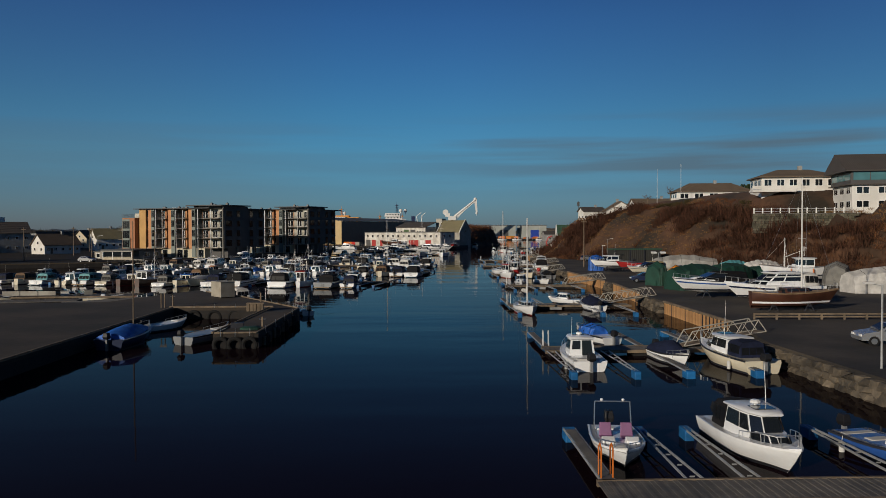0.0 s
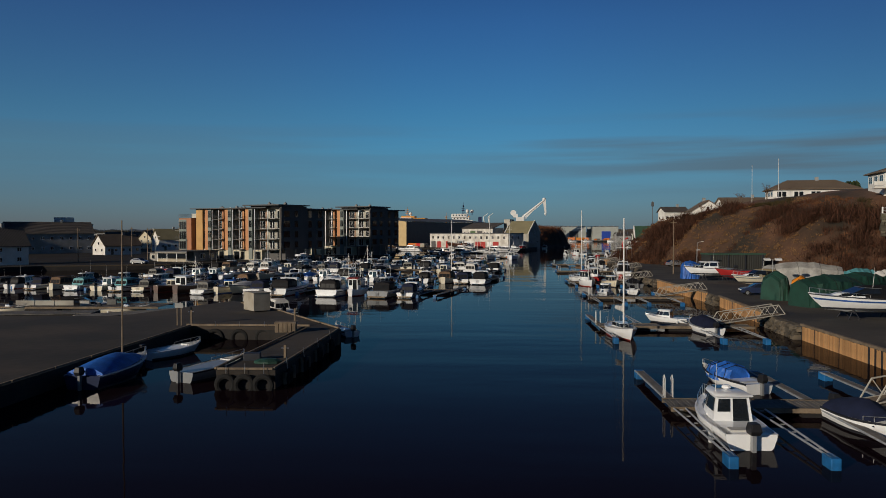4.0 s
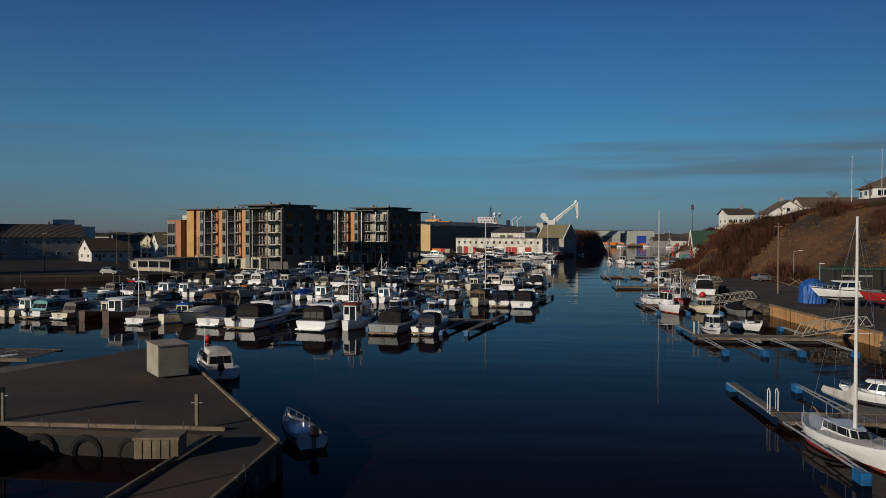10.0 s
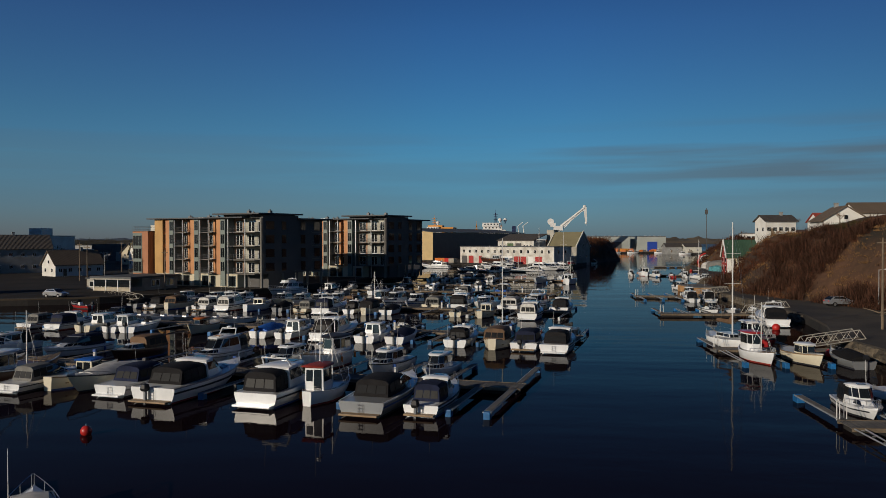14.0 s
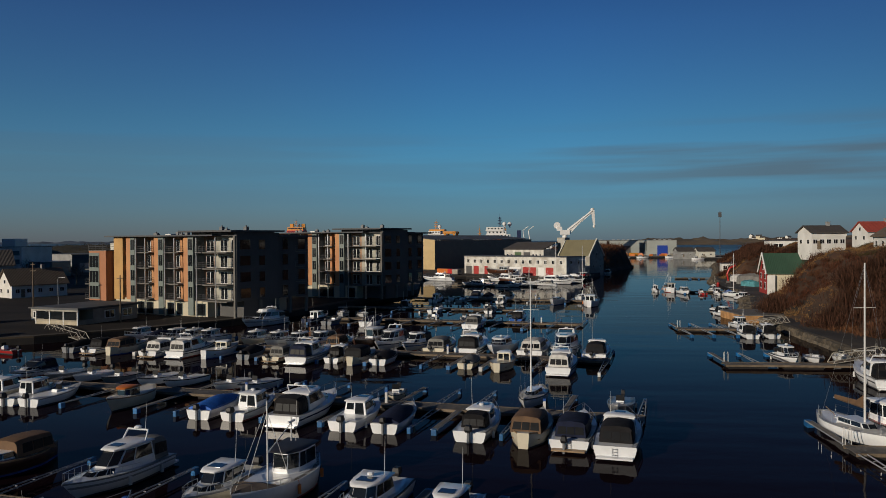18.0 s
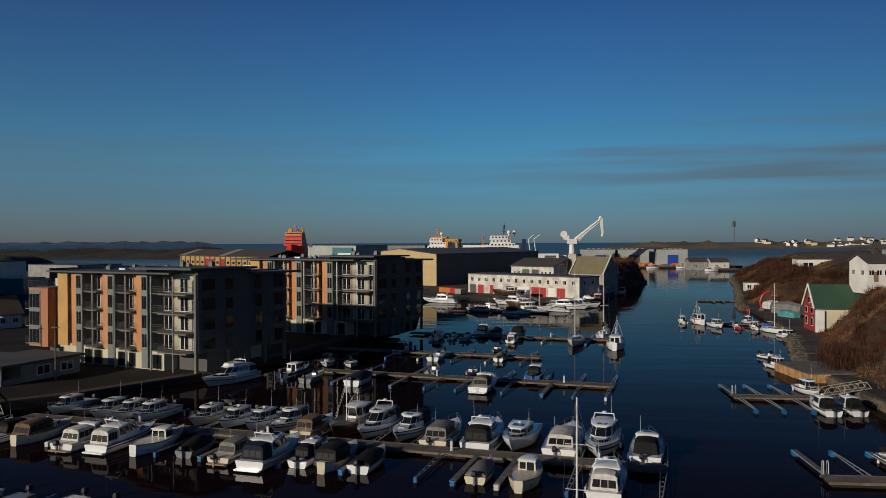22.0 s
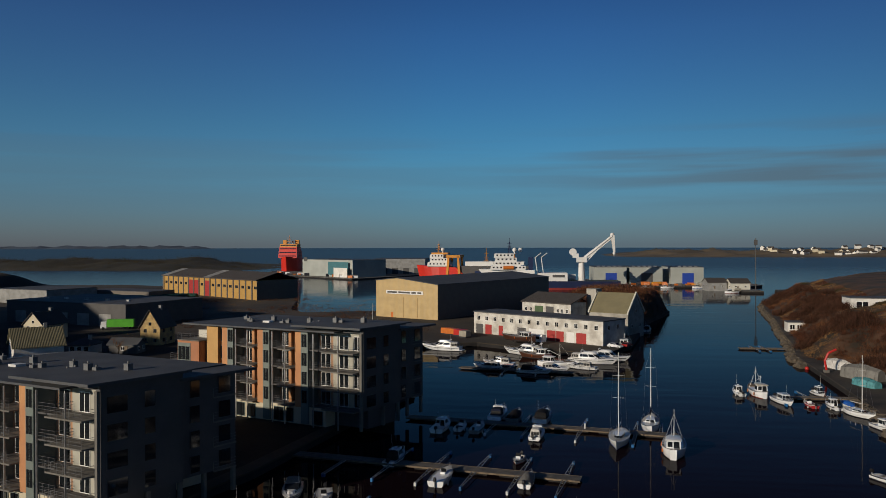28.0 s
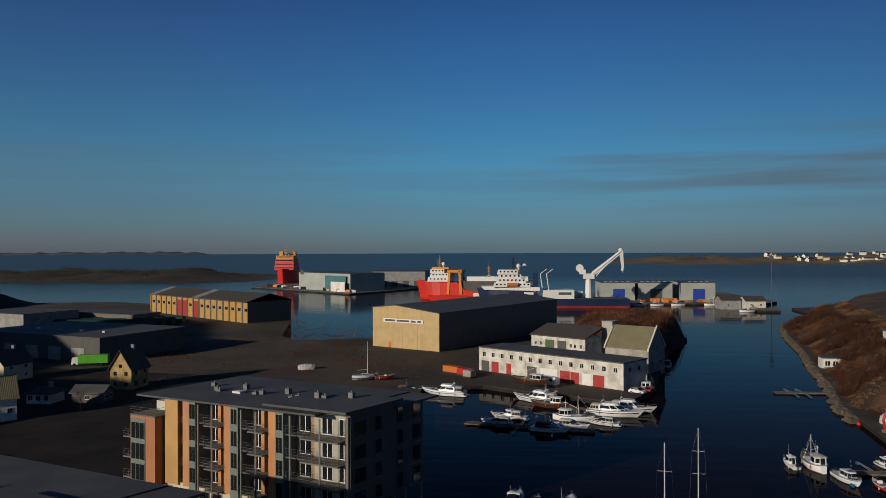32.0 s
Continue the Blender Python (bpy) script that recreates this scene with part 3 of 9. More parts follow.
def window(parent, quad, u0, u1, v0, v1, frame_mat, bars=1, glass=glass_dark):
    """A framed window set on a wall face."""
    f = Geo().pane(quad, u0, u1, v0, v1, 0.10, 0.04)
    ob = f.done("window", frame_mat, parent)
    du, dv = (u1 - u0), (v1 - v0)
    for i in range(bars):
        a = u0 + du * (0.08 + i * 0.92 / bars)
        b = u0 + du * (i + 1) * 0.92 / bars
        Geo().pane(quad, a, b, v0 + dv * 0.09, v1 - dv * 0.09, 0.04, 0.055).done("pane", glass, ob)
    return ob


def gable_house(name, x, y, z, heading, w, d, h, rise, wall_mat, roof_mat, label, rows=1, cols=4, frame_mat=None, chimney=True, sides="fb", overhang=0.5, base=0.0, ends=1, door=True):
    """A house: local x along the ridge, front face towards local -y."""
    frame_mat = frame_mat or frame_white
    t = thing(name, x, y, z, heading, label, "house" if name.endswith("house") else name.replace("_", " "), kind="")
    a, b = w / 2, d / 2
    g = Geo()
    low = -2.5
    g.add([(-a, -b, low), (a, -b, low), (a, b, low), (-a, b, low), (-a, -b, h), (a, -b, h), (a, b, h), (-a, b, h), (-a, 0, h + rise), (a, 0, h + rise)],
          [(0, 1, 5, 4), (2, 3, 7, 6), (1, 2, 6, 9, 5), (3, 0, 4, 8, 7), (4, 5, 9, 8), (6, 7, 8, 9), (3, 2, 1, 0)])
    g.done("wall", wall_mat, t)
    r = Geo()
    o, th = overhang, 0.22
    s = rise / b
    for sgn in (-1, 1):
        ye, ze = sgn * (b + o), h - s * o
        q = [(-a - o, 0, h + rise), (a + o, 0, h + rise), (a + o, ye, ze), (-a - o, ye, ze)]
        r.hexa([(p[0], p[1], p[2] + 0.02) for p in q] + [(p[0], p[1], p[2] + th) for p in q])
    r.done("roof", roof_mat, t)
    if chimney:
        Geo().box(a * 0.3, a * 0.3 + 0.7, -0.4, 0.4, h + rise * 0.5, h + rise + 0.9).box(a * 0.3 - 0.06, a * 0.3 + 0.76, -0.46, 0.46, h + rise + 0.9, h + rise + 1.05).done("chimney", wall_grey, t)
    faces = {"f": [(-a, -b, 0), (a, -b, 0), (a, -b, h), (-a, -b, h)], "b": [(a, b, 0), (-a, b, 0), (-a, b, h), (a, b, h)]}
    for key in sides:
        for i in range(rows):
            for j in range(cols):
                u = (j + 0.5) / cols
                v = (i + 0.32) / rows
                window(t, faces[key], u - 0.55 / w, u + 0.55 / w, v, min(0.97, v + 1.15 / h), frame_mat, 2)
    for e in range(ends):
        for q in ([(a, -b, 0), (a, b, 0), (a, b, h), (a, -b, h)], [(-a, b, 0), (-a, -b, 0), (-a, -b, h), (-a, b, h)]):
            for i in range(rows):
                for j in range(2):
                    u, v = (j + 0.5) / 2, (i + 0.32) / rows
                    window(t, q, u - 0.5 / d, u + 0.5 / d, v, min(0.97, v + 1.1 / h), frame_mat, 2)
            if rise > 2.2:
                window(t, q, 0.5 - 0.45 / d, 0.5 + 0.45 / d, 1.03, 1.03 + 1.0 / h, frame_mat, 1)
    if door:
        dr = Geo().pane(faces["f"], 0.5 / cols + 0.06, 0.5 / cols + 0.06 + 0.95 / w, 0.0, 2.05 / h, 0.08, 0.05).done("door", timber, t)
        Geo().pane(faces["f"], 0.5 / cols + 0.06 + 0.75 / w, 0.5 / cols + 0.06 + 0.85 / w, 0.98 / h, 1.06 / h, 0.02, 0.10).done("door_handle", steel, dr)
    return t


def balcony(parent, m, u0, u1, v0, v1, z, solid=None):
    """A projecting slab with a railing on three sides."""
    g = Geo().box(-u1, -u0, v0, v1, z - 0.18, z)
    b = g.done("balcony", solid or concrete, parent, turn=m)
    r = Geo()
    pts = [(-u1, v1, 0), (-u1, v0, 0), (-u0, v0, 0), (-u0, v1, 0)]
    for h in (0.35, 0.7, 1.05):
        r.line([(p[0], p[1], z + h) for p in pts], 0.018, 4)
    n = max(2, int((u1 - u0) / 0.9))
    for i in range(n + 1):
        x = -u1 + (u1 - u0) * i / n
        r.tube((x, v0, z), (x, v0, z + 1.05), 0.018, 4)
    r.done("railing", rail_grey, b, turn=m)
    return b


# wall_pale toned down: the tower's recess shade is in the colour
wall_pale_shaded = material("wall_pale_shaded", (0.43, 0.41, 0.34), 0.75, 0, 0.08, 5, 0.3)
wall_ochre_end = material("wall_ochre_end", (0.52, 0.30, 0.10), 0.7, 0, 0.10, 5, 0.3)
vent_grey = material("vent_grey", (0.16, 0.165, 0.17), 0.6, 0.2, 0.15, 10, 1.0)


def apartment(name, ox, oy, front, side, wide, deep, label, stretch=1.0, rise=1.0, eaves=31.4):
    """Five storeys; u runs along the front from the right-hand corner, v goes in, both in metres."""
    t = thing(name, ox, oy, 1.2, 0, label, "apartment block", "apartment blocks")
    f, s = radians(front), radians(side)
    # local -x runs along the front, local +y goes in
    m = Matrix(((-math.cos(f) * stretch, math.cos(s), 0, 0), (-math.sin(f) * stretch, math.sin(s), 0, 0), (0, 0, rise, 0), (0, 0, 0, 1)))
    H, G, top = 2.9, 3.0, 15.6
    floors = [G + H * k for k in range(4)]

    def blk(nm, mat, u0, u1, v0, v1, z0, z1, par=t, lab=""):
        return Geo().box(-u1, -u0, v0, v1, z0, z1).done(nm, mat, par, lab, turn=m)

    # bodies
    blk("wall", wall_slate, 0.6, 6.6, 2.6, deep * 0.5, 0, G - 0.02, lab="dark recessed ground-floor wall")
    blk("wall", wall_pale_shaded, 0.6, 6.6, 2.2, deep * 0.5, G, top - 1.0, lab="pale rendered tower wall, darkened for its recess shade")
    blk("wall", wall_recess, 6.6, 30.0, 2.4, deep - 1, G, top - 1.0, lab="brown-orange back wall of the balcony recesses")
    blk("wall", wall_cream, 6.6, 30.0, 0.35, deep - 1, 0, G - 0.02, lab="cream ground-floor wall")
    blk("wall", wall_slate, 0.0, 0.6, 0.6, deep * 0.52, G, top - 0.4, lab="dark slate side wall")
    blk("wall", wall_slate, 0.9, 8.0, deep * 0.5, deep - 1.5, G, top - 1.2, lab="dark rear wing wall")
    for u, v in ((0.1, 0.3), (0.1, deep * 0.3), (0.1, deep * 0.5), (1.0, deep * 0.7), (1.0, deep - 1.8)):
        blk("column", concrete, u, u + 0.4, v, v + 0.4, 0, G if v > 0.5 else top - 1.0)
    # coloured bays between the balconies
    for u0, u1, mat, v in ((9.6, 10.9, frame_green, 0.0), (10.9, 12.1, wall_orange, 0.1), (17.0, 18.3, frame_green, 0.0), (18.3, 19.5, wall_orange, 0.1), (24.4, 25.6, frame_green, 0.0), (25.6, 26.8, wall_orange, 0.1), (27.6, 30.0, wall_ochre_end, 0.0)):
        bay = blk("bay", mat, u0, u1, v, 2.6, 0.2 if mat is frame_green else G * 0.9, top - 1.0, lab="grey-green window bay" if mat is frame_green else "ochre end wall" if mat is wall_ochre_end else "orange panel bay")
        if mat is frame_green:
            for z in floors:
                w = Geo().box(-u1 + 0.12, -u0 - 0.12, v - 0.03, v + 0.05, z + 0.35, z + 2.45).done("window", frame_green, bay, turn=m)
                for k in range(2):
                    x0 = -u1 + 0.18 + k * 0.50
                    Geo().box(x0, x0 + 0.44, v - 0.05, v + 0.02, z + 0.42, z + 2.38).done("pane", glass_dark, w, turn=m)
    for z in floors:
        w = blk("window", frame_green, 26.85, 27.55, 0.6, 0.8, z + 0.3, z + 2.5)
        Geo().box(-27.47, -26.93, 0.55, 0.7, z + 0.4, z + 2.4).done("pane", glass_dark, w, turn=m)
    blk("wall", wall_orange, 26.8, 27.6, 0.7, 2.6, 0.5, top - 1.0, lab="orange wall beside the stair windows")
    # balconies and the doors behind them
    for k, z in enumerate(floors):
        for u0, u1 in ((0.7, 6.4), (12.2, 14.6), (19.6, 22.0)):
            balcony(t, m, u0, u1, -0.9, 2.3, z)
        for u0, u1 in ((6.6, 9.5), (14.6, 16.9), (22.0, 24.3)):
            balcony(t, m, u0, u1, 0.25, 2.4, z, wall_slate)
        for u0, u1, v in ((1.4, 2.8, 2.2), (3.8, 5.4, 2.2), (7.2, 9.0, 2.4), (12.6, 14.2, 2.4), (15.0, 16.5, 2.4), (20.0, 21.6, 2.4), (22.4, 23.9, 2.4)):
            d = blk("balcony_door", frame_white, u0, u1, v - 0.06, v + 0.05, z + 0.05, z + 2.25)
            for i in range(2):
                x0 = -u1 + 0.08 + i * (u1 - u0) / 2
                Geo().box(x0, x0 + (u1 - u0) / 2 - 0.14, v - 0.09, v, z + 0.15, z + 2.15).done("pane", glass_dark, d, turn=m)
        for u0, u1 in ((12.2, 14.6), (19.6, 22.0)):
            blk("wall", wall_orange, u0 + (u1 - u0) * 0.78, u1, 1.6, 2.42, z, z + 2.7, lab="orange balcony side wall")
        # windows of the side
        for v0, v1 in ((1.2, 3.6), (5.4, 6.8)):
            w = blk("window", wall_slate, -0.05, 0.05, v0, v1, z + 0.4, z + 2.3)
            Geo().box(-0.02, 0.08, v0 + 0.1, v1 - 0.1, z + 0.5, z + 2.2).done("pane", glass_dark, w, turn=m)
        for v0, v1 in ((deep * 0.60, deep * 0.67), (deep - 4.0, deep - 2.2)):
            w = blk("window", wall_slate, 0.85, 0.95, v0, v1, z + 0.3, z + 2.4)
            Geo().box(-0.87, -0.8, v0 + 0.1, v1 - 0.1, z + 0.4, z + 2.3).done("pane", glass_dark, w, turn=m)
        balcony(t, m, 0.85, 0.95, deep - 4.6, deep - 1.4, z)
    for u in (3.5, 8.0, 13.4, 15.8, 20.8, 23.2):
        Geo().box(-u - 0.08, -u + 0.08, -0.75, -0.6, 0, top - 1.3).done("post", steel, t, turn=m)
    for u0, u1 in ((7.0, 9.0), (12.6, 14.0), (14.4, 16.4), (20, 21.8), (22.2, 24.0), (29.0, 30.2)):
        w = blk("shop_window", frame_green, u0, u1, 0.27, 0.40, 0.1, 2.4)
        Geo().box(-u1 + 0.1, -u0 - 0.1, 0.24, 0.35, 0.25, 2.3).done("pane", glass_dark, w, turn=m)
    # low end with the red bay and terraces
    blk("wall", wall_slate, 30.0, 38.2, 4.0, deep - 3, 0, 11.4, lab="dark wall of the low end")
    bay = blk("bay", wall_rust, 30.3, 35.0, -1.4, 4.1, 2.4, 12.0, lab="rust-red ribbed window bay")
    blk("spandrel", frame_green, 32.1, 34.9, -1.45, -1.36, 2.7, 11.6, bay, "grey-green panel strip of the bay")
    for k in range(3):
        w = Geo().box(-34.75, -32.2, -1.52, -1.44, 2.9 + k * 2.9, 5.3 + k * 2.9).done("window", frame_green, bay, turn=m)
        for i in range(3):
            Geo().box(-34.68 + i * 0.83, -34.68 + i * 0.83 + 0.74, -1.55, -1.48, 3.0 + k * 2.9, 5.2 + k * 2.9).done("pane", glass_dark, w, turn=m)
    for k in range(3):
        balcony(t, m, 35.0, 38.2, 0.0, 4.2, 2.6 + 2.9 * k)
    balcony(t, m, 30.2, 35.1, -1.4, 4.0, 12.1)
    blk("wall", wall_pale, 30.2, 34.5, 2.6, 4.4, 12.0, 13.4, lab="pale stair house on the terrace")
    # roofs: the tower's sits higher
    blk("roof", roof_felt, 4.0, eaves, -0.9, deep, top - 1.0, top - 0.75, lab="flat dark felt roof")
    blk("roof", roof_felt, -0.7, 11.8, -1.2, deep * 0.55, top - 0.30, top, lab="raised tower roof with a thin edge")
    blk("wall", wall_slate, 0.7, 11.0, 1.0, deep * 0.5, top - 1.0, top - 0.28, lab="dark band under the tower roof")
    blk("roof", roof_felt, -0.4, 9.0, deep * 0.5, deep + 0.4, top - 1.2, top - 0.9, lab="flat roof of the rear wing")
    for i, (u, v) in enumerate(((26, 6), (26.8, 6.4), (24, 9), (20, 6.5), (19.2, 7), (16.5, 9), (13.5, 6.2), (12.7, 6.6), (8.2, 5), (7.4, 5.4), (30, 9), (4.5, 7))):
        z = top if u < 11.8 and v < deep * 0.55 else top - 0.75
        hgt = 0.35 + 0.2 * (i % 3)
        vent = blk("roof_vent", vent_grey, u, u + 0.7, v, v + 0.6, z, z + hgt, lab="grey roof vent")
        Geo().tube((-u - 0.35, v + 0.3, z + hgt), (-u - 0.35, v + 0.3, z + hgt + 0.25), 0.12, 8).done("cowl", vent_grey, vent, turn=m)
    blk("skylight", alloy_white, 22.4, 23.8, 6, 7.2, top - 0.75, top - 0.45)
    return t


apartment("apartment_block", -57.4, 220.3, 159.0, 57.0, 38, 19.5, "orange and slate apartment block with balconies and flat roof")
apartment("apartment_block", -39.1, 264.9, 158.5, 60.0, 38, 19.0, "orange and slate apartment block nearer the boat hall", 1.08, 1.06, 34.4)


def flat_building(name, x, y, z, heading, w, d, h, wall_mat, roof_mat, label, category, low=-1.5, parapet=0.25):
    """A box building with its front towards local -y; local x runs 0..w, y 0..d."""
    t = thing(name, x, y, z, heading, label, category)
    Geo().box(0, w, 0, d, low, h).done("wall", wall_mat, t)
    Geo().box(-0.2, w + 0.2, -0.2, d + 0.2, h, h + parapet).done("roof", roof_mat, t)
    return t


def face_of(w, h, y=0.0):
    return [(0, y, 0), (w, y, 0), (w, y, h), (0, y, h)]


# boat hall: yellow gable front, long dark side
hall = thing("boat_hall", -73.3, 459.7, 1.2, -30.0, "large yellow metal boat hall with a dark side", "boat hall")
hw, hd, hh, hr = 31.6, 92.0, 15.4, 1.6
Geo().add([(0, 0, -1), (hw, 0, -1), (hw, 0, hh - 1.6), (hw * 0.35, 0, hh + 0.6), (0, 0, hh - 0.6), (0, 0.3, -1), (hw, 0.3, -1), (hw, 0.3, hh - 1.6), (hw * 0.35, 0.3, hh + 0.6), (0, 0.3, hh - 0.6)],
          [(0, 1, 2, 3, 4), (9, 8, 7, 6, 5), (0, 5, 6, 1), (1, 6, 7, 2), (2, 7, 8, 3), (3, 8, 9, 4), (4, 9, 5, 0)]).done("front_wall", wall_yellow, hall, "yellow ribbed gable wall")
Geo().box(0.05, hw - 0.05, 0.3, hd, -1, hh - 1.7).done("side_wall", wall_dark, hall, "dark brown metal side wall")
rf = Geo()
rf.hexa([(-0.3, -0.3, hh - 0.6), (hw * 0.35, -0.3, hh + 0.6), (hw * 0.35, hd, hh + 0.6), (-0.3, hd, hh - 0.6), (-0.3, -0.3, hh - 0.35), (hw * 0.35, -0.3, hh + 0.85), (hw * 0.35, hd, hh + 0.85), (-0.3, hd, hh - 0.35)])
rf.hexa([(hw * 0.35, -0.3, hh + 0.6), (hw + 0.3, -0.3, hh - 1.65), (hw + 0.3, hd, hh - 1.65), (hw * 0.35, hd, hh + 0.6), (hw * 0.35, -0.3, hh + 0.85), (hw + 0.3, -0.3, hh - 1.4), (hw + 0.3, hd, hh - 1.4), (hw * 0.35, hd, hh + 0.85)])
rf.done("roof", roof_felt, hall)
gate = Geo()
for i in range(2):
    gate.box(7.5 + i * 7.1, 14.5 + i * 7.1, -0.12, 0.05, 0, 8.4)
gate.done("sliding_door", wall_yellow, hall)
Geo().box(8.0, 9.2, -0.16, 0.0, 0, 2.1).done("door", orange, hall, "small orange door")
sign = Geo().box(5.5, 24.5, -0.2, 0, 9.6, 11.0).done("sign_board", frame_white, hall, "long white name board")
for i, (a, b) in enumerate(((6.2, 11.3), (12.0, 18.0), (18.7, 21.0), (21.7, 23.6))):
    Geo().box(a, b, -0.23, -0.15, 9.95, 10.65).done("lettering_bar", wall_slate, sign)

# white workshop building at the quay
ws = thing("workshop_building", -29.4, 403.7, 1.2, -38.6, "long weathered white workshop with red doors", "workshop")
W = 50.4
Geo().box(0, W, 0, 12, -1, 7.0).done("wall", wall_dirty, ws)
Geo().box(-0.25, W + 0.25, -0.25, 12.2, 7.0, 7.3).done("roof", roof_felt, ws)
fq = face_of(W, 7.0)
for i in range(14):
    u = 0.03 + i * 0.07
    window(ws, fq, u, u + 0.026, 0.62, 0.84, frame_white if i % 3 else wall_dirty, 2)
for a, b, mat_ in ((0.10, 0.155, door_red), (0.215, 0.25, door_red), (0.60, 0.665, door_red), (0.67, 0.725, door_red), (0.815, 0.885, door_red), (0.02, 0.08, wall_slate), (0.37, 0.44, wall_slate), (0.745, 0.80, frame_white), (0.46, 0.58, frame_white)):
    Geo().pane(fq, a, b, 0.0, 0.45, 0.1, 0.06).done("garage_door", mat_, ws, "red garage door" if mat_ is door_red else "")
rq = [(W, 0, 0), (W, 12, 0), (W, 12, 7), (W, 0, 7)]
window(ws, rq, 0.2, 0.3, 0.62, 0.84, frame_white, 2)
window(ws, rq, 0.6, 0.7, 0.62, 0.84, frame_white, 2)
up = thing("workshop_upper_house", -13.2, 417.0, 1.2, -38.6, "white upper workshop house with green gate and dark roof", "workshop")
Geo().box(0, 20.5, 0, 9, -1, 9.8).done("wall", wall_dirty, up)
Geo().hexa([(-0.4, -0.5, 9.5), (20.9, -0.5, 9.5), (20.9, 9.4, 12.4), (-0.4, 9.4, 12.4), (-0.4, -0.5, 9.8), (20.9, -0.5, 9.8), (20.9, 9.4, 12.7), (-0.4, 9.4, 12.7)]).done("roof", roof_tile, up)
uq = face_of(20.5, 9.8)
Geo().pane(uq, 0.27, 0.44, 0.52, 0.86, 0.1, 0.06).done("gate", door_green, up, "dull green sliding gate")
Geo().pane(uq, 0.5, 0.66, 0.52, 0.86, 0.1, 0.05).done("opening", wall_slate, up)
for a in (0.06, 0.17, 0.72, 0.8, 0.9):
    window(up, uq, a, a + 0.045, 0.66, 0.8, frame_white, 2)
gs = gable_house("stone_warehouse", 18.3, 408.6, 1.2, -33, 14, 12, 6.9, 6.3, wall_stone, roof_moss, "grey stone warehouse with a mossy slate roof and gable parapets", 1, 3, chimney=False, overhang=0.05, door=False)
Geo().box(-10.6, -7.0, -1.2, 3.0, 0, 14.4).done("gable_parapet", wall_stone, gs, "tall pale rendered end wall")
for x in (-7.3, 6.8):
    Geo().hexa([(x, -6.5, 6.7), (x + 0.5, -6.5, 6.7), (x + 0.5, 0, 13.3), (x, 0, 13.3), (x, -6.5, 7.3), (x + 0.5, -6.5, 7.3), (x + 0.5, 0, 13.9), (x, 0, 13.9)]).done("gable_parapet", wall_pale, gs)
    Geo().hexa([(x, 0, 13.3), (x + 0.5, 0, 13.3), (x + 0.5, 6.5, 6.7), (x, 6.5, 6.7), (x, 0, 13.9), (x + 0.5, 0, 13.9), (x + 0.5, 6.5, 7.3), (x, 6.5, 7.3)]).done("gable_parapet", wall_pale, gs)
gable_house("boat_shed", 2.0, 452, 1.2, -26, 16, 9, 6.5, 2.6, wall_orange, roof_tile, "small orange shed with dark roof behind the hall", 1, 2, chimney=False)

# ochre dock warehouse
wh = thing("dock_warehouse", -238.0, 610.0, 1.2, -38.5, "long ochre dock warehouse with red doors and dark roof", "warehouse")
W = 108.0
Geo().box(0, W, 0, 26, -1, 10.5).done("wall", wall_ochre, wh)
Geo().box(W, W + 0.3, 0, 26, -1, 10.4).done("end_wall", wall_dark, wh)
r = Geo()
for a, b, c, d in ((-0.6, -0.8, 13, 26.8),):
    r.hexa([(a, b, 10.4), (W + 0.6, b, 10.4), (W + 0.6, c, 14.2), (a, c, 14.2), (a, b, 10.8), (W + 0.6, b, 10.8), (W + 0.6, c, 14.6), (a, c, 14.6)])
    r.hexa([(a, c, 14.2), (W + 0.6, c, 14.2), (W + 0.6, d, 10.4), (a, d, 10.4), (a, c, 14.6), (W + 0.6, c, 14.6), (W + 0.6, d, 10.8), (a, d, 10.8)])
r.done("roof", roof_tile, wh)
for a in (1, 52):
    Geo().hexa([(a, -0.7, 10.85), (a + 7, -0.7, 10.85), (a + 7, 12.8, 14.68), (a, 12.8, 14.68), (a, -0.7, 10.9), (a + 7, -0.7, 10.9), (a + 7, 12.8, 14.74), (a, 12.8, 14.74)]).done("roof_panel", wall_grey, wh)
fq = face_of(W, 10.5)
for i in range(17):
    u = 0.01 + i * 0.059
    Geo().pane(fq, u, u + 0.010, 0, 0.97, 0.2, 0.25).done("pilaster", wall_slate, wh)
    if i in (5, 6, 8):
        Geo().pane(fq, u + 0.012, u + 0.055, 0.0, 0.85, 0.1, 0.1).done("warehouse_door", door_red, wh, "dark red tall door")
    else:
        window(wh, fq, u + 0.022, u + 0.048, 0.55, 0.70, wall_slate, 2)

# pale building on the north pier
nb = flat_building("industrial_building", -222, 868, 1.3, -38, 75, 40, 15.5, wall_sage, roof_felt, "pale grey industrial building on the pier", "industrial building")
Geo().pane(face_of(75, 19), 0.56, 0.95, 0.1, 0.72, 0.2, 2.0).done("office_front", glass_teal, nb, "teal glazed office front")
Geo().pane(face_of(75, 19), 0.72, 0.98, 0.0, 0.45, 0.2, 5.0).done("porch", wall_white, nb)
Geo().pane(face_of(75, 19), 0.03, 0.10, 0.72, 0.92, 0.1, 0.2).done("sign_board", wall_slate, nb)
nb2 = flat_building("storage_hall", -160, 905, 1.3, 3, 52, 60, 15, wall_grey, roof_felt, "long grey storage hall", "industrial building")
for i in range(4):
    Geo().box(8 + i * 11, 14 + i * 11, -0.12, 0.02, 0, 6).done("hall_door", wall_slate, nb2)

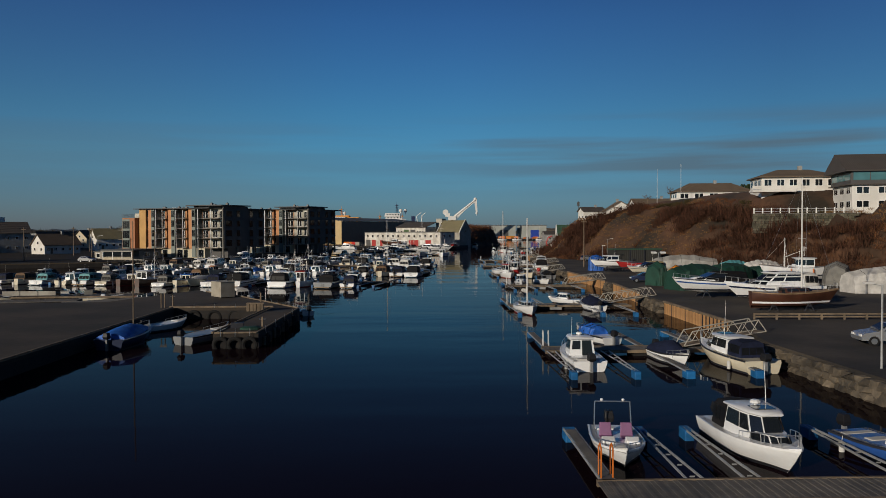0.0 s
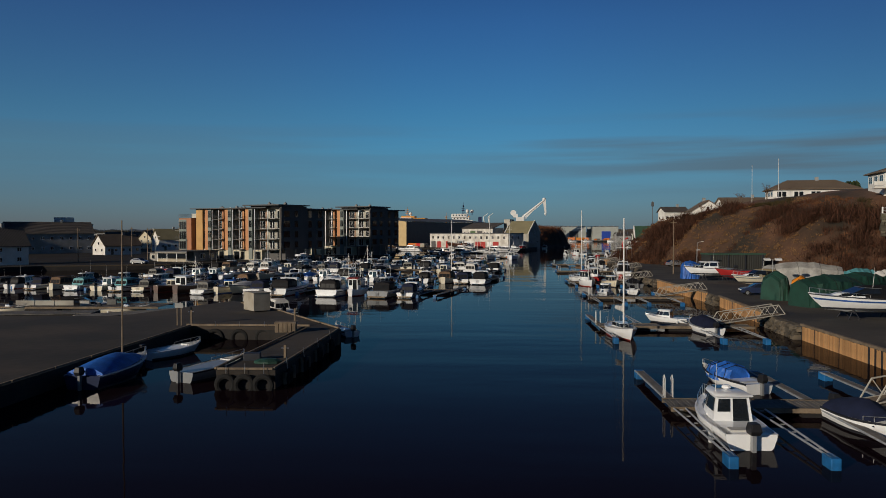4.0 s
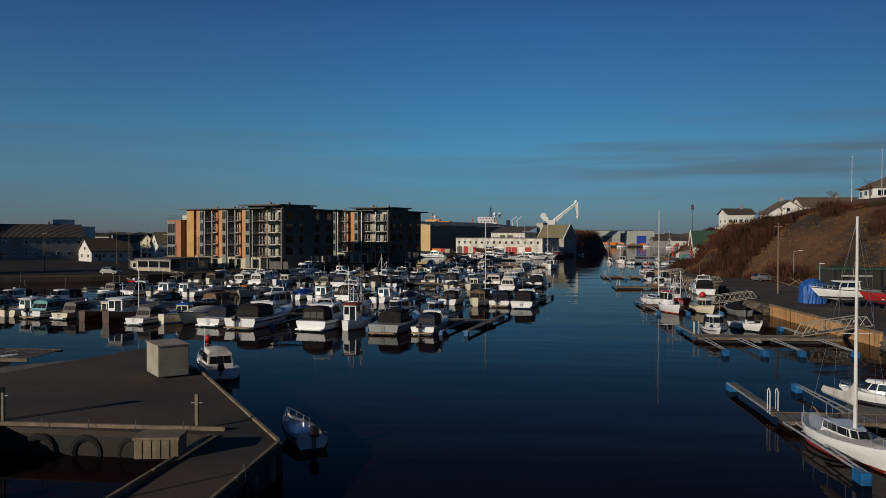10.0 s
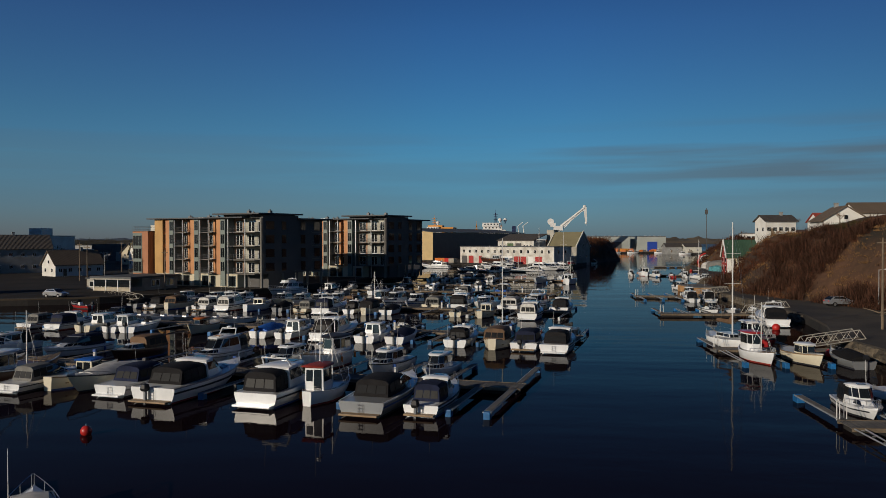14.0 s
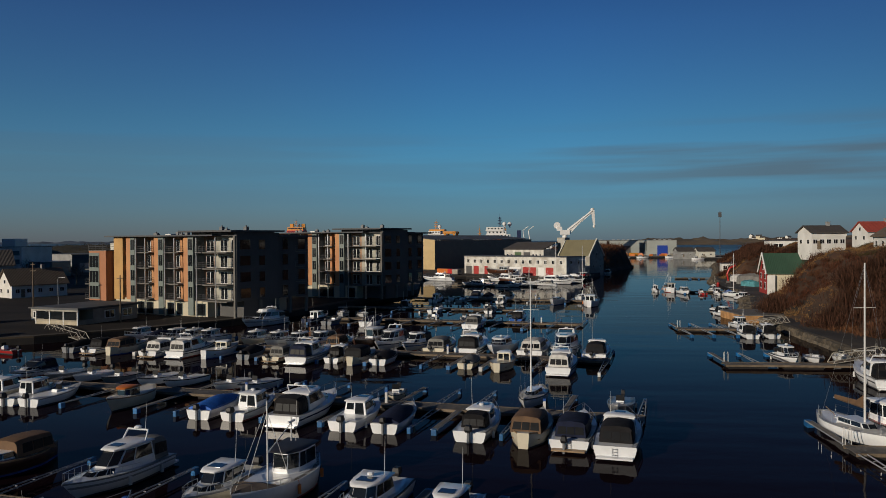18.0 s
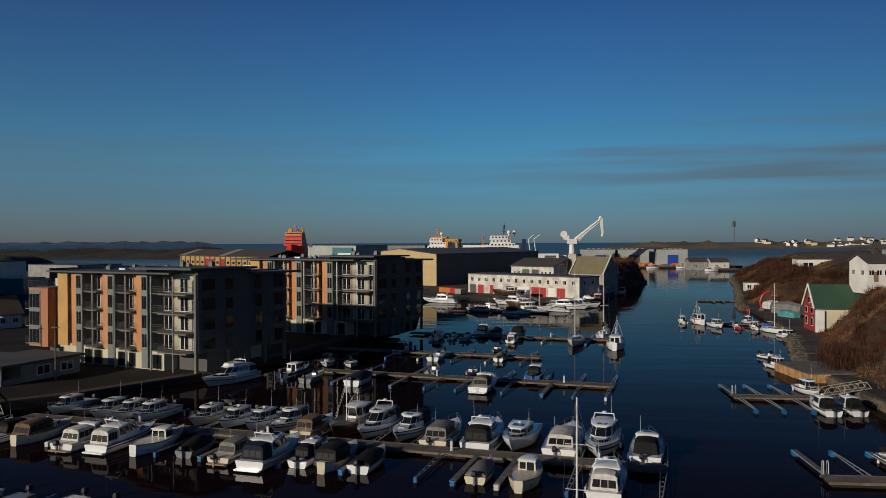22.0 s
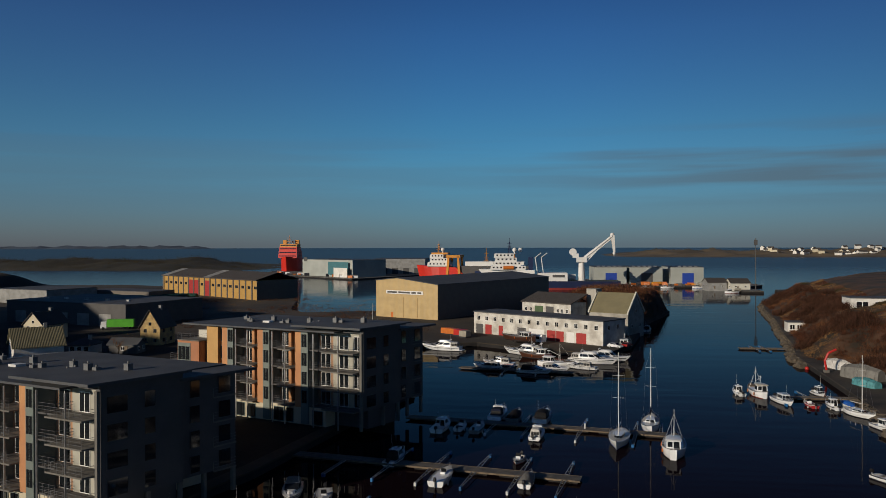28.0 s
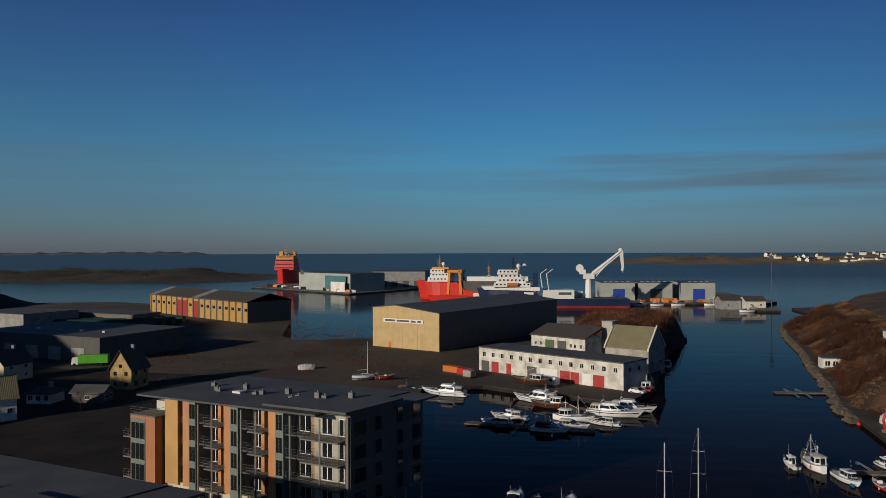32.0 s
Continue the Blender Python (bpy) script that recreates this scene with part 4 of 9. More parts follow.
# three boat halls on the north quay
for i, (x, y, door) in enumerate(((41.0, 722, door_blue), (67.0, 722.5, wall_slate), (96.5, 723, door_blue))):
    b = flat_building("dock_hall", x, y, 1.5, 1.5, 23.5, 34, 12.2, wall_sage, roof_felt, "pale flat-roofed dock hall with a %s door" % ("blue" if door is door_blue else "dark"), "boat hall", parapet=0.4)
    tagged(b, group="dock halls")
    Geo().box(8.2, 16.4, -0.15, 0.1, 0, 8.0).done("hall_door", door, b)
    for k in range(5):
        Geo().box(3 + k * 4, 5 + k * 4, 8, 10, 12.6, 13.1).done("skylight", galv, b)
for i in range(2):
    gable_house("harbour_shed", 114 + i * 13, 668 - i * 6, 1.5, 2, 12, 14, 4.2, 2.6, wall_pale if i else wall_grey, roof_tile, "small grey harbour shed with gable roof", 1, 2, chimney=False)
mast = thing("radio_mast", 136.5, 655, 1.5, 0, "tall slim lattice radio mast", "mast")
Geo().tube((0, 0, 0), (0, 0, 33), 0.28, 8, 0.2).done("pole", wall_slate, mast)
Geo().box(-0.9, 0.9, -0.9, 0.9, 28.5, 32).done("antenna", wall_slate, mast)

# ---- houses of the eastern hill ----
def hip_villa(name, x, y, z, heading, w, d, h, rise, roof_mat, label, storeys=1, cols=5, terrace=True):
    """A white villa with a hipped roof; front towards local -y."""
    t = thing(name, x, y, z, heading, label, "house", "hillside villas")
    a, b = w / 2, d / 2
    Geo().box(-a, a, -b, b, -3, h).done("wall", wall_white, t)
    o = 0.7
    Geo().add([(-a - o, -b - o, h), (a + o, -b - o, h), (a + o, b + o, h), (-a - o, b + o, h), (-a + b * 0.9, 0, h + rise), (a - b * 0.9, 0, h + rise), (-a - o, -b - o, h - 0.2), (a + o, -b - o, h - 0.2), (a + o, b + o, h - 0.2), (-a - o, b + o, h - 0.2)],
              [(0, 1, 5, 4), (1, 2, 5), (2, 3, 4, 5), (3, 0, 4), (6, 7, 1, 0), (7, 8, 2, 1), (8, 9, 3, 2), (9, 6, 0, 3), (9, 8, 7, 6)]).done("roof", roof_mat, t)
    Geo().box(1, 1.8, -0.4, 0.4, h + rise * 0.6, h + rise + 0.8).done("chimney", wall_grey, t)
    for q in ([(-a, -b, 0), (a, -b, 0), (a, -b, h), (-a, -b, h)], [(-a, b, 0), (-a, -b, 0), (-a, -b, h), (-a, b, h)]):
        n = cols if q[0][1] == q[1][1] else 3
        for i in range(storeys):
            for j in range(n):
                u = (j + 0.5) / n
                window(t, q, u - 0.32 / n, u + 0.32 / n, (i + 0.30) / storeys, (i + 0.82) / storeys, frame_white, 2)
    if terrace:
        tr = Geo().box(-a - 2.5, -a * 0.2, -b - 3, -b, -0.3, 0.05).done("terrace", wall_white, t)
        g = Geo()
        for i in range(9):
            xx = -a - 2.5 + i * (a * 0.8 + 2.5) / 8
            g.tube((xx, -b - 3, 0), (xx, -b - 3, 1), 0.05, 4)
        g.box(-a - 2.5, -a * 0.2, -b - 3.04, -b - 2.98, 0.3, 0.95)
        g.done("parapet", wall_white, tr)
    return t


hip_villa("villa", 87.0, 221.5, 17.2, -8, 21, 10, 3.1, 2.6, roof_brown, "white hillside bungalow with a brown hipped roof")
hip_villa("villa", 80.0, 156.0, 17.0, -10, 15, 9.5, 3.0, 1.7, roof_brown, "white villa with large windows and a shallow brown roof", 1, 6)
tv = hip_villa("villa", 89.5, 139.0, 12.2, -12, 15, 11, 5.2, 0.1, roof_tile, "tall white villa with a dark glazed upper storey", 2, 4, False)
us = Geo().box(-7.9, 7.9, -6.2, 5.6, 5.2, 7.7).done("upper_storey", wall_slate, tv, "dark clad upper storey with a ribbon of windows")
for k in range(5):
    Geo().box(-7.5 + k * 3.0, -4.7 + k * 3.0, -6.28, -6.15, 5.9, 7.4).done("pane", glass_teal, us)
for k in range(3):
    Geo().box(-7.98, -7.85, -5.8 + k * 3.6, -2.5 + k * 3.6, 5.9, 7.4).done("pane", glass_teal, us)
Geo().add([(-9.0, -7.0, 7.7), (9.0, -7.0, 7.7), (9.0, 6.6, 7.7), (-9.0, 6.6, 7.7), (-9.0, -0.2, 11.2), (9.0, -0.2, 11.2), (-9.0, -7.0, 7.5), (9.0, -7.0, 7.5), (9.0, 6.6, 7.5), (-9.0, 6.6, 7.5)],
          [(0, 1, 5, 4), (2, 3, 4, 5), (6, 7, 1, 0), (8, 9, 3, 2), (7, 8, 2, 5, 1), (9, 6, 0, 4, 3), (9, 8, 7, 6)]).done("main_roof", roof_tile, tv, "steep dark slate roof")
gable_house("red_roofed_house", 97, 168, 16.6, 80, 10, 9, 3.6, 2.6, wall_white, roof_dull_red, "white house with a dark red roof behind the villas", 1, 2)
gable_house("white_gable_house", 63.4, 237.0, 12.0, 84, 10, 8.8, 3.1, 2.8, wall_white, roof_brown, "white wooden house with a plain gable over the slope", 1, 3)
gable_house("white_house", 64.6, 281, 12.0, 6, 8, 7, 4.0, 1.5, wall_white, roof_tile, "white house with a low dark roof among bushes", 1, 5)
gable_house("dormer_house", 80, 254, 14.2, 2, 15, 9, 3.0, 2.3, wall_white, roof_brown, "white house with a long brown roof and dormer windows", 1, 6)
gable_house("red_house", 88, 304, 13.0, 5, 10, 8, 3.4, 2.4, wall_white, roof_red, "white house with a bright red tiled roof", 1, 3)
gable_house("white_gable_house", 98, 316, 9.6, 78, 12, 9, 5.4, 2.0, wall_white, roof_tile, "white two-storey house with a dark roof", 2, 3)
for x, y, z, w, d, h, m_ in ((84, 294, 8.2, 13, 9, 3.4, wall_white), (108, 332, 12.5, 14, 9, 4.2, wall_white), (90, 400, 9.0, 18, 9, 4.6, wall_white), (104, 396, 10, 10, 8, 3.4, wall_white), (75.6, 414, 1.0, 7.5, 5, 3.4, wall_white), (93, 450, 1.6, 8.5, 6, 2.8, wall_white), (84, 408, 3.0, 9, 8, 3.0, wall_grey), (118, 350, 12.5, 12, 9, 4.5, wall_cream)):
    fb = flat_building("flat_roofed_house", x, y, z, -6, w, d, h, m_, roof_felt, "flat-roofed %s house on the slope above the sound" % ("grey" if m_ is wall_grey else "white"), "house", -3.0)
    for i in range(3):
        window(fb, face_of(w, h), 0.08 + i * 0.3, 0.30 + i * 0.3, 0.30, 0.80, frame_white, 2)
# red boathouse with a green roof and long pale shed
bh = gable_house("boathouse", 70.4, 283.0, 1.25, -6, 36, 9.2, 5.2, 4.4, wall_cream, roof_green, "boathouse with a red gable and long green roof", 1, 4, chimney=False, overhang=0.4)
Geo().add([(-18.15, -4.6, 0), (-18.15, 4.6, 0), (-18.15, 4.6, 5.2), (-18.15, 0, 9.6), (-18.15, -4.6, 5.2), (-18.0, -4.6, 0), (-18.0, 4.6, 0), (-18.0, 4.6, 5.2), (-18.0, 0, 9.6), (-18.0, -4.6, 5.2)], [(4, 3, 2, 1, 0), (5, 6, 7, 8, 9), (0, 1, 6, 5), (1, 2, 7, 6), (2, 3, 8, 7), (3, 4, 9, 8), (4, 0, 5, 9)]).done("gable_wall", wall_red, bh, "bright red boarded gable")
gq = [(-18.15, 4.6, 0), (-18.15, -4.6, 0), (-18.15, -4.6, 5.2), (-18.15, 4.6, 5.2)]
for a, b, c, d in ((0.16, 0.34, 0.2, 0.55), (0.66, 0.84, 0.2, 0.55), (0.16, 0.34, 0.68, 0.95), (0.66, 0.84, 0.68, 0.95), (0.42, 0.58, 1.1, 1.4)):
    window(bh, gq, a, b, c, d, frame_white, 1)
for sg in (-1, 1):
    Geo().tube((-18.45, sg * 5.0, 5.0), (-18.45, 0, 9.85), 0.2, 4).done("barge_board", frame_white, bh)
Geo().box(-18.2, -16.5, -5.4, -4.7, -0.2, 4.6).done("side_porch", wall_white, bh, "white boarded side of the gable")
# stone terrace wall with posts
terrace_stone = material("terrace_stone", (0.125, 0.110, 0.080), 0.95, 0, 0.3, 3.5, 0.9, 0.6, per_object=0.4, second=(0.06, 0.058, 0.036))
tw = thing("terrace_wall", 60.2, 130.0, 11.75, -19.5, "dry-stone terrace wall with white fence posts", "wall")
wr = random.Random(3)
for r_ in range(8):
    x0 = -wr.uniform(0, 0.4)
    while x0 < 16.2:
        w_ = wr.uniform(0.5, 1.05)
        k = wr.uniform(-0.03, 0.03)
        Geo().hexa([(x0, 0.0 + k, -3.4 + r_ * 0.42), (x0 + w_ - 0.04, wr.uniform(0, 0.08), -3.4 + r_ * 0.42), (x0 + w_ - 0.04, 0.9, -3.4 + r_ * 0.42), (x0, 0.9, -3.4 + r_ * 0.42), (x0 + 0.03, 0.03 + k, -3.02 + r_ * 0.42 + k), (x0 + w_ - 0.07, 0.05, -3.02 + r_ * 0.42 - k), (x0 + w_ - 0.07, 0.9, -3.02 + r_ * 0.42), (x0 + 0.03, 0.9, -3.02 + r_ * 0.42)]).done("stone", terrace_stone, tw)
        x0 += w_
Geo().box(0, 16.4, 0.2, 0.8, -3.5, 0.0).done("core", quay_wall, tw)
Geo().box(-0.1, 16.6, -0.1, 0.9, -0.04, 0.08).done("coping", concrete, tw)
for i in range(12):
    Geo().box(i * 1.45, i * 1.45 + 0.2, 0.2, 0.4, 0.08, 1.05).done("fence_post", frame_white, tw)
for k in (0.4, 0.85):
    Geo().box(0, 16.2, 0.27, 0.33, k, k + 0.08).done("fence_rail", galv, tw)

# ---- houses of the western shore ----
gable_house("white_house", -119, 188, 1.2, 54, 13, 9, 4.8, 4.2, wall_white, roof_tile, "white wooden house with a steep gable by the quay", 2, 3)
gable_house("terrace_house", -164, 288, 1.4, 43, 29, 11, 7.4, 4.0, wall_grey, roof_tile, "long grey-white terrace house with a dark slate roof", 2, 9)
gable_house("old_house", -196, 262, 1.4, 48, 18, 10, 7.5, 4.6, wall_cream, roof_brown, "cream house with a brown roof", 2, 4)
gable_house("old_house", -214, 290, 1.4, 42, 16, 10, 7, 4.6, wall_grey, roof_tile, "dark grey house with a slate roof", 2, 4)
gable_house("small_white_house", -131.0, 274.5, 1.3, 57, 13.5, 8, 3.3, 3.6, wall_white, roof_brown, "small white house with a red-brown roof", 1, 5)
gable_house("moss_roofed_house", -134, 326, 1.3, 42, 11, 9, 5.0, 4.0, wall_white, roof_moss, "white house with a mossy tiled roof", 1, 4)
gable_house("yellow_house", -122.5, 367.0, 1.2, 84, 8, 6.4, 5.6, 4.8, wall_weathered, roof_tile, "narrow yellow house with a steep gable", 2, 2, wall_slate)
gable_house("cream_house", -164.0, 376.0, 1.2, 78, 10, 7.6, 5.0, 3.6, wall_cream, roof_tile, "cream house with a plain gable", 2, 2)
pv = hip_villa("garden_pavilion", -133, 346, 1.2, 0, 6, 6, 2.6, 1.6, roof_tile, "small white garden pavilion", 1, 3, False)
gable_house("garage", -122, 348, 1.2, 0, 8, 5, 2.5, 1.4, wall_slate, roof_felt, "dark low garage beside the yellow house", 1, 1, chimney=False)
fb = flat_building("dark_warehouse", -214, 428, 1.2, -18, 62, 40, 8.0, wall_slate, roof_felt, "large dark flat-roofed warehouse", "warehouse")
for i in range(5):
    Geo().box(5 + i * 11, 11 + i * 11, -0.1, 0.1, 0, 4.4).done("loading_door", wall_grey, fb)
    Geo().box(6 + i * 11, 7.2 + i * 11, 12, 13.2, 8.2, 8.9).done("roof_vent", galv, fb)
fb = flat_building("low_warehouse", -286, 520, 1.2, -20, 40, 30, 7, wall_grey, roof_felt, "low grey flat-roofed warehouse", "warehouse")
fb = flat_building("low_warehouse", -250, 545, 1.2, -20, 46, 18, 5, wall_dark, roof_felt, "long low brown storage shed", "warehouse")
for i in range(4):
    t = thing("storage_tunnel", -254 + i * 2.0, 522 + i * 7.0, 1.2, 3, "long green storage tunnel of netting", "storage tunnel", "storage tunnels")
    rg = []
    for x in (0, 60):
        rg.append([(x, 3 * math.cos(math.pi * k / 8), 3.4 * math.sin(math.pi * k / 8)) for k in range(9)])
    Geo().loft(rg, closed=False).done("cover", cloth_green, t)
tb = flat_building("teal_office", -236, 392, 1.2, -12, 26, 16, 12, wall_white, roof_felt, "white office with teal glass bands", "office building")
for k in range(3):
    Geo().box(1, 25, -0.15, 0.1, 1.4 + k * 3.6, 3.3 + k * 3.6).done("window_band", glass_teal, tb)
Geo().box(16, 23, -0.2, 6, 12.2, 15.5).done("roof_sign", frame_white, tb)
tb = flat_building("teal_office", -206, 384, 1.2, -12, 12, 10, 6, glass_teal, wall_white, "low teal glass pavilion", "office building")
tr = thing("lorry", -158, 402, 1.2, 14, "bright green lorry with a white cab", "lorry")
lime = material("lime_paint", (0.10, 0.42, 0.03), 0.45, 0, 0.1, 4, 0.6)
Geo().box(0, 9, -1.2, 1.2, 0.9, 3.6).done("cargo_box", lime, tr, bevel=0.06)
Geo().hexa([(-2.2, -1.15, 0.5), (-0.1, -1.15, 0.5), (-0.1, 1.15, 0.5), (-2.2, 1.15, 0.5), (-1.9, -1.1, 2.8), (-0.1, -1.1, 2.9), (-0.1, 1.1, 2.9), (-1.9, 1.1, 2.8)]).done("cab", gel_white, tr, bevel=0.08)
for x in (-1.2, 5.5, 7.0):
    for y in (-1.1, 1.1):
        Geo().tube((x, y - 0.14, 0.5), (x, y + 0.14, 0.5), 0.5, 12).done("wheel", rubber, tr)

# waterside restaurant on a pontoon
wall_worn = material("wall_worn", (0.36, 0.34, 0.29), 0.8, 0, 0.12, 3, 0.35, second=(0.24, 0.22, 0.19))
wall_plank = material("wall_plank", (0.50, 0.43, 0.31), 0.8, 0, 0.15, 4, 0.5, per_object=0.15, second=(0.36, 0.31, 0.22))
rs = thing("restaurant_barge", -88.5, 211.4, 0.0, -16.5, "low worn white floating restaurant with a roofed terrace", "restaurant")
Geo().box(-6.5, 10.0, -1.0, 14, -0.5, 0.9).done("pontoon", quay_wall, rs)
Geo().box(0, 9.5, 3.0, 13, 0.9, 3.7).done("wall", wall_worn, rs)
Geo().box(-0.5, 10.0, -0.5, 13.5, 3.7, 4.05).done("roof", roof_felt, rs)
Geo().box(0, 9.5, -0.06, 0.06, 0.9, 2.0).done("terrace_front", wall_worn, rs)
Geo().box(9.44, 9.56, 0.06, 3.0, 0.9, 2.0).done("terrace_side", wall_worn, rs)
Geo().box(-0.4, 9.9, -0.45, -0.3, 3.45, 3.95).done("fascia", wall_worn, rs)
for x in (0.1, 3.2, 6.3, 9.4):
    Geo().box(x - 0.09, x + 0.09, -0.12, 0.12, 0.9, 3.7).done("post", frame_white, rs)
rq = [(9.5, 3, 0.9), (9.5, 13, 0.9), (9.5, 13, 3.7), (9.5, 3, 3.7)]
for i in range(2):
    window(rs, rq, 0.25 + i * 0.4, 0.48 + i * 0.4, 0.34, 0.84, frame_white, 2)
tq = [(0, 0, 0.9), (9.5, 0, 0.9), (9.5, 0, 3.7), (0, 0, 3.7)]
# dark sheets across the open terrace bays stand in for the shade inside
for i in range(3):
    Geo().pane(tq, 0.03 + i * 0.323, 0.33 + i * 0.323, 0.42, 0.88, 0.03, 0.0).done("pane", glass_dark, rs)
for i in range(5):
    Geo().box(0.05, 9.45, -0.085, -0.06, 0.95 + i * 0.21, 1.14 + i * 0.21).done("plank", wall_plank, rs)
ax = Geo().box(-6.0, -0.6, 4.0, 12, 0.9, 3.3).done("annex", wall_worn, rs, "small worn kitchen annex")
Geo().box(-6.3, -0.5, 3.7, 12.3, 3.3, 3.5).done("annex_roof", roof_felt, ax)
aq = [(-6.0, 4, 0.9), (-0.6, 4, 0.9), (-0.6, 4, 3.3), (-6.0, 4, 3.3)]
window(rs, aq, 0.12, 0.34, 0.3, 0.8, frame_white, 1)
window(rs, aq, 0.58, 0.88, 0.02, 0.84, frame_white, 2)

# ---- boats ----
def half(s, B, fine=2.3):
    """Half breadth at the sheer; s from 0 (stern) to 1 (bow)."""
    return B / 2 * (0.90 + 0.10 * step(0, 0.35, s)) * (1 - max(0.0, (s - 0.42) / 0.58) ** fine)


def hull_of(t, L, B, F, hull, boot, floor=0.25, cut=0.42, deck=None, rail=None, double=False, depth=0.35, fine=2.3):
    """Hull, boot stripe, rub rail, decks and cockpit. cut: where the foredeck ends."""
    n = 11
    S = [i / (n - 1) for i in range(n)]

    def b(s):
        h = half(s, B, fine)
        return max(0.015, h * (step(-0.18, 0.3, s) if double else 1))

    def zs(s):
        return F * (0.92 + 0.42 * s ** 2.2 + (0.25 * (1 - s) ** 4 if double else 0))

    def xx(s, z):
        k = max(0.0, min(1.0, z / zs(s)))
        stem = (0.11 if double else 0.15) * L * step(0.5, 1.0, s) * (1 - k ** 0.8)
        return -L / 2 + L * s - stem
    rings = []
    for s in S:
        h, z1 = b(s), zs(s)
        zk = -depth * (1 - step(0.62, 1.0, s) * 0.8)
        ch = h * (0.86 - 0.38 * step(0.4, 1, s))
        sec = [(0.0, zk), (ch * 0.7, zk * 0.5), (ch, 0.10), (h * (0.955 - 0.06 * step(0.5, 1, s)), 0.10 + (z1 - 0.10) * 0.5), (h, 0.10 + (z1 - 0.10) * 0.82), (h * 0.985, z1)]
        ring = [(xx(s, z), y, z) for y, z in sec] + [(xx(s, z), -y, z) for y, z in reversed(sec[1:])]
        rings.append(ring)
    g = Geo().loft(rings, closed=False, cap=False)
    k = len(rings[0])
    g.f.append(tuple(range(k)))
    hb = g.done("hull", hull, t, smooth=True)
    st, rr = Geo(), Geo()
    for sg in (-1, 1):
        lo, hi, a, c, d2 = [], [], [], [], []
        for s in S:
            h, z1 = b(s), zs(s)
            ch = h * (0.86 - 0.38 * step(0.4, 1, s))
            lo.append((xx(s, -0.02), sg * (ch * 0.985 + 0.015), -0.04))
            hi.append((xx(s, 0.14), sg * (ch * 1.0 + 0.02), 0.13))
            a.append((xx(s, z1), sg * (h + 0.02), z1 - 0.07))
            c.append((xx(s, z1), sg * (h + 0.025), z1 + 0.015))
            d2.append((xx(s, z1), sg * max(0.0, h - 0.05), z1 + 0.02))
        st.loft([lo, hi], closed=False, cap=False)
        rr.loft([a, c, d2], closed=False, cap=False)
    st.done("boot_stripe", boot, t)
    rr.done("rub_rail", rail or gel_grey, t)
    # decks
    dk, inner = Geo(), Geo()
    for i in range(n - 1):
        s0, s1 = S[i], S[i + 1]
        p = []
        for s in (s0, s1):
            h, z1 = b(s), zs(s)
            p.append((xx(s, z1), h, z1, max(0.01, h - 0.22 - 0.04 * B)))
        (x0, h0, z0, w0), (x1, h1, z1, w1) = p
        if (s0 + s1) / 2 > 1 - cut:
            dk.add([(x0, -h0, z0), (x0, 0, z0 + 0.10), (x1, 0, z1 + 0.10), (x1, -h1, z1)], [(0, 1, 2, 3)])
            dk.add([(x0, h0, z0), (x0, 0, z0 + 0.10), (x1, 0, z1 + 0.10), (x1, h1, z1)], [(3, 2, 1, 0)])
        else:
            for sg in (-1, 1):
                dk.add([(x0, sg * h0, z0), (x1, sg * h1, z1), (x1, sg * w1, z1), (x0, sg * w0, z0)], [(0, 1, 2, 3)])
                inner.add([(x0, sg * w0, z0), (x1, sg * w1, z1), (x1, sg * w1, floor), (x0, sg * w0, floor)], [(0, 1, 2, 3)])
            inner.add([(x0, -w0, floor), (x1, -w1, floor), (x1, w1, floor), (x0, w0, floor)], [(0, 1, 2, 3)])
            if i == 0:
                dk.add([(x0, -h0, z0), (x0 + 0.3, -h0, z0), (x0 + 0.3, h0, z0), (x0, h0, z0)], [(0, 1, 2, 3)])
                inner.add([(x0 + 0.3, -w0, z0), (x0 + 0.3, w0, z0), (x0 + 0.3, w0, floor), (x0 + 0.3, -w0, floor)], [(0, 1, 2, 3)])
    sb = S[max(i for i in range(n) if (S[i] + S[max(0, i - 1)]) / 2 <= 1 - cut)]
    w = b(sb) - 0.22 - 0.04 * B
    inner.add([(xx(sb, zs(sb)), -w, floor), (xx(sb, zs(sb)), w, floor), (xx(sb, zs(sb)), w, zs(sb) + 0.05), (xx(sb, zs(sb)), -w, zs(sb) + 0.05)], [(0, 1, 2, 3)])
    dk.done("deck", deck or deck_grip, t)
    if inner.f:
        inner.done("cockpit", deck or gel_white, t)
    return b, zs, xx


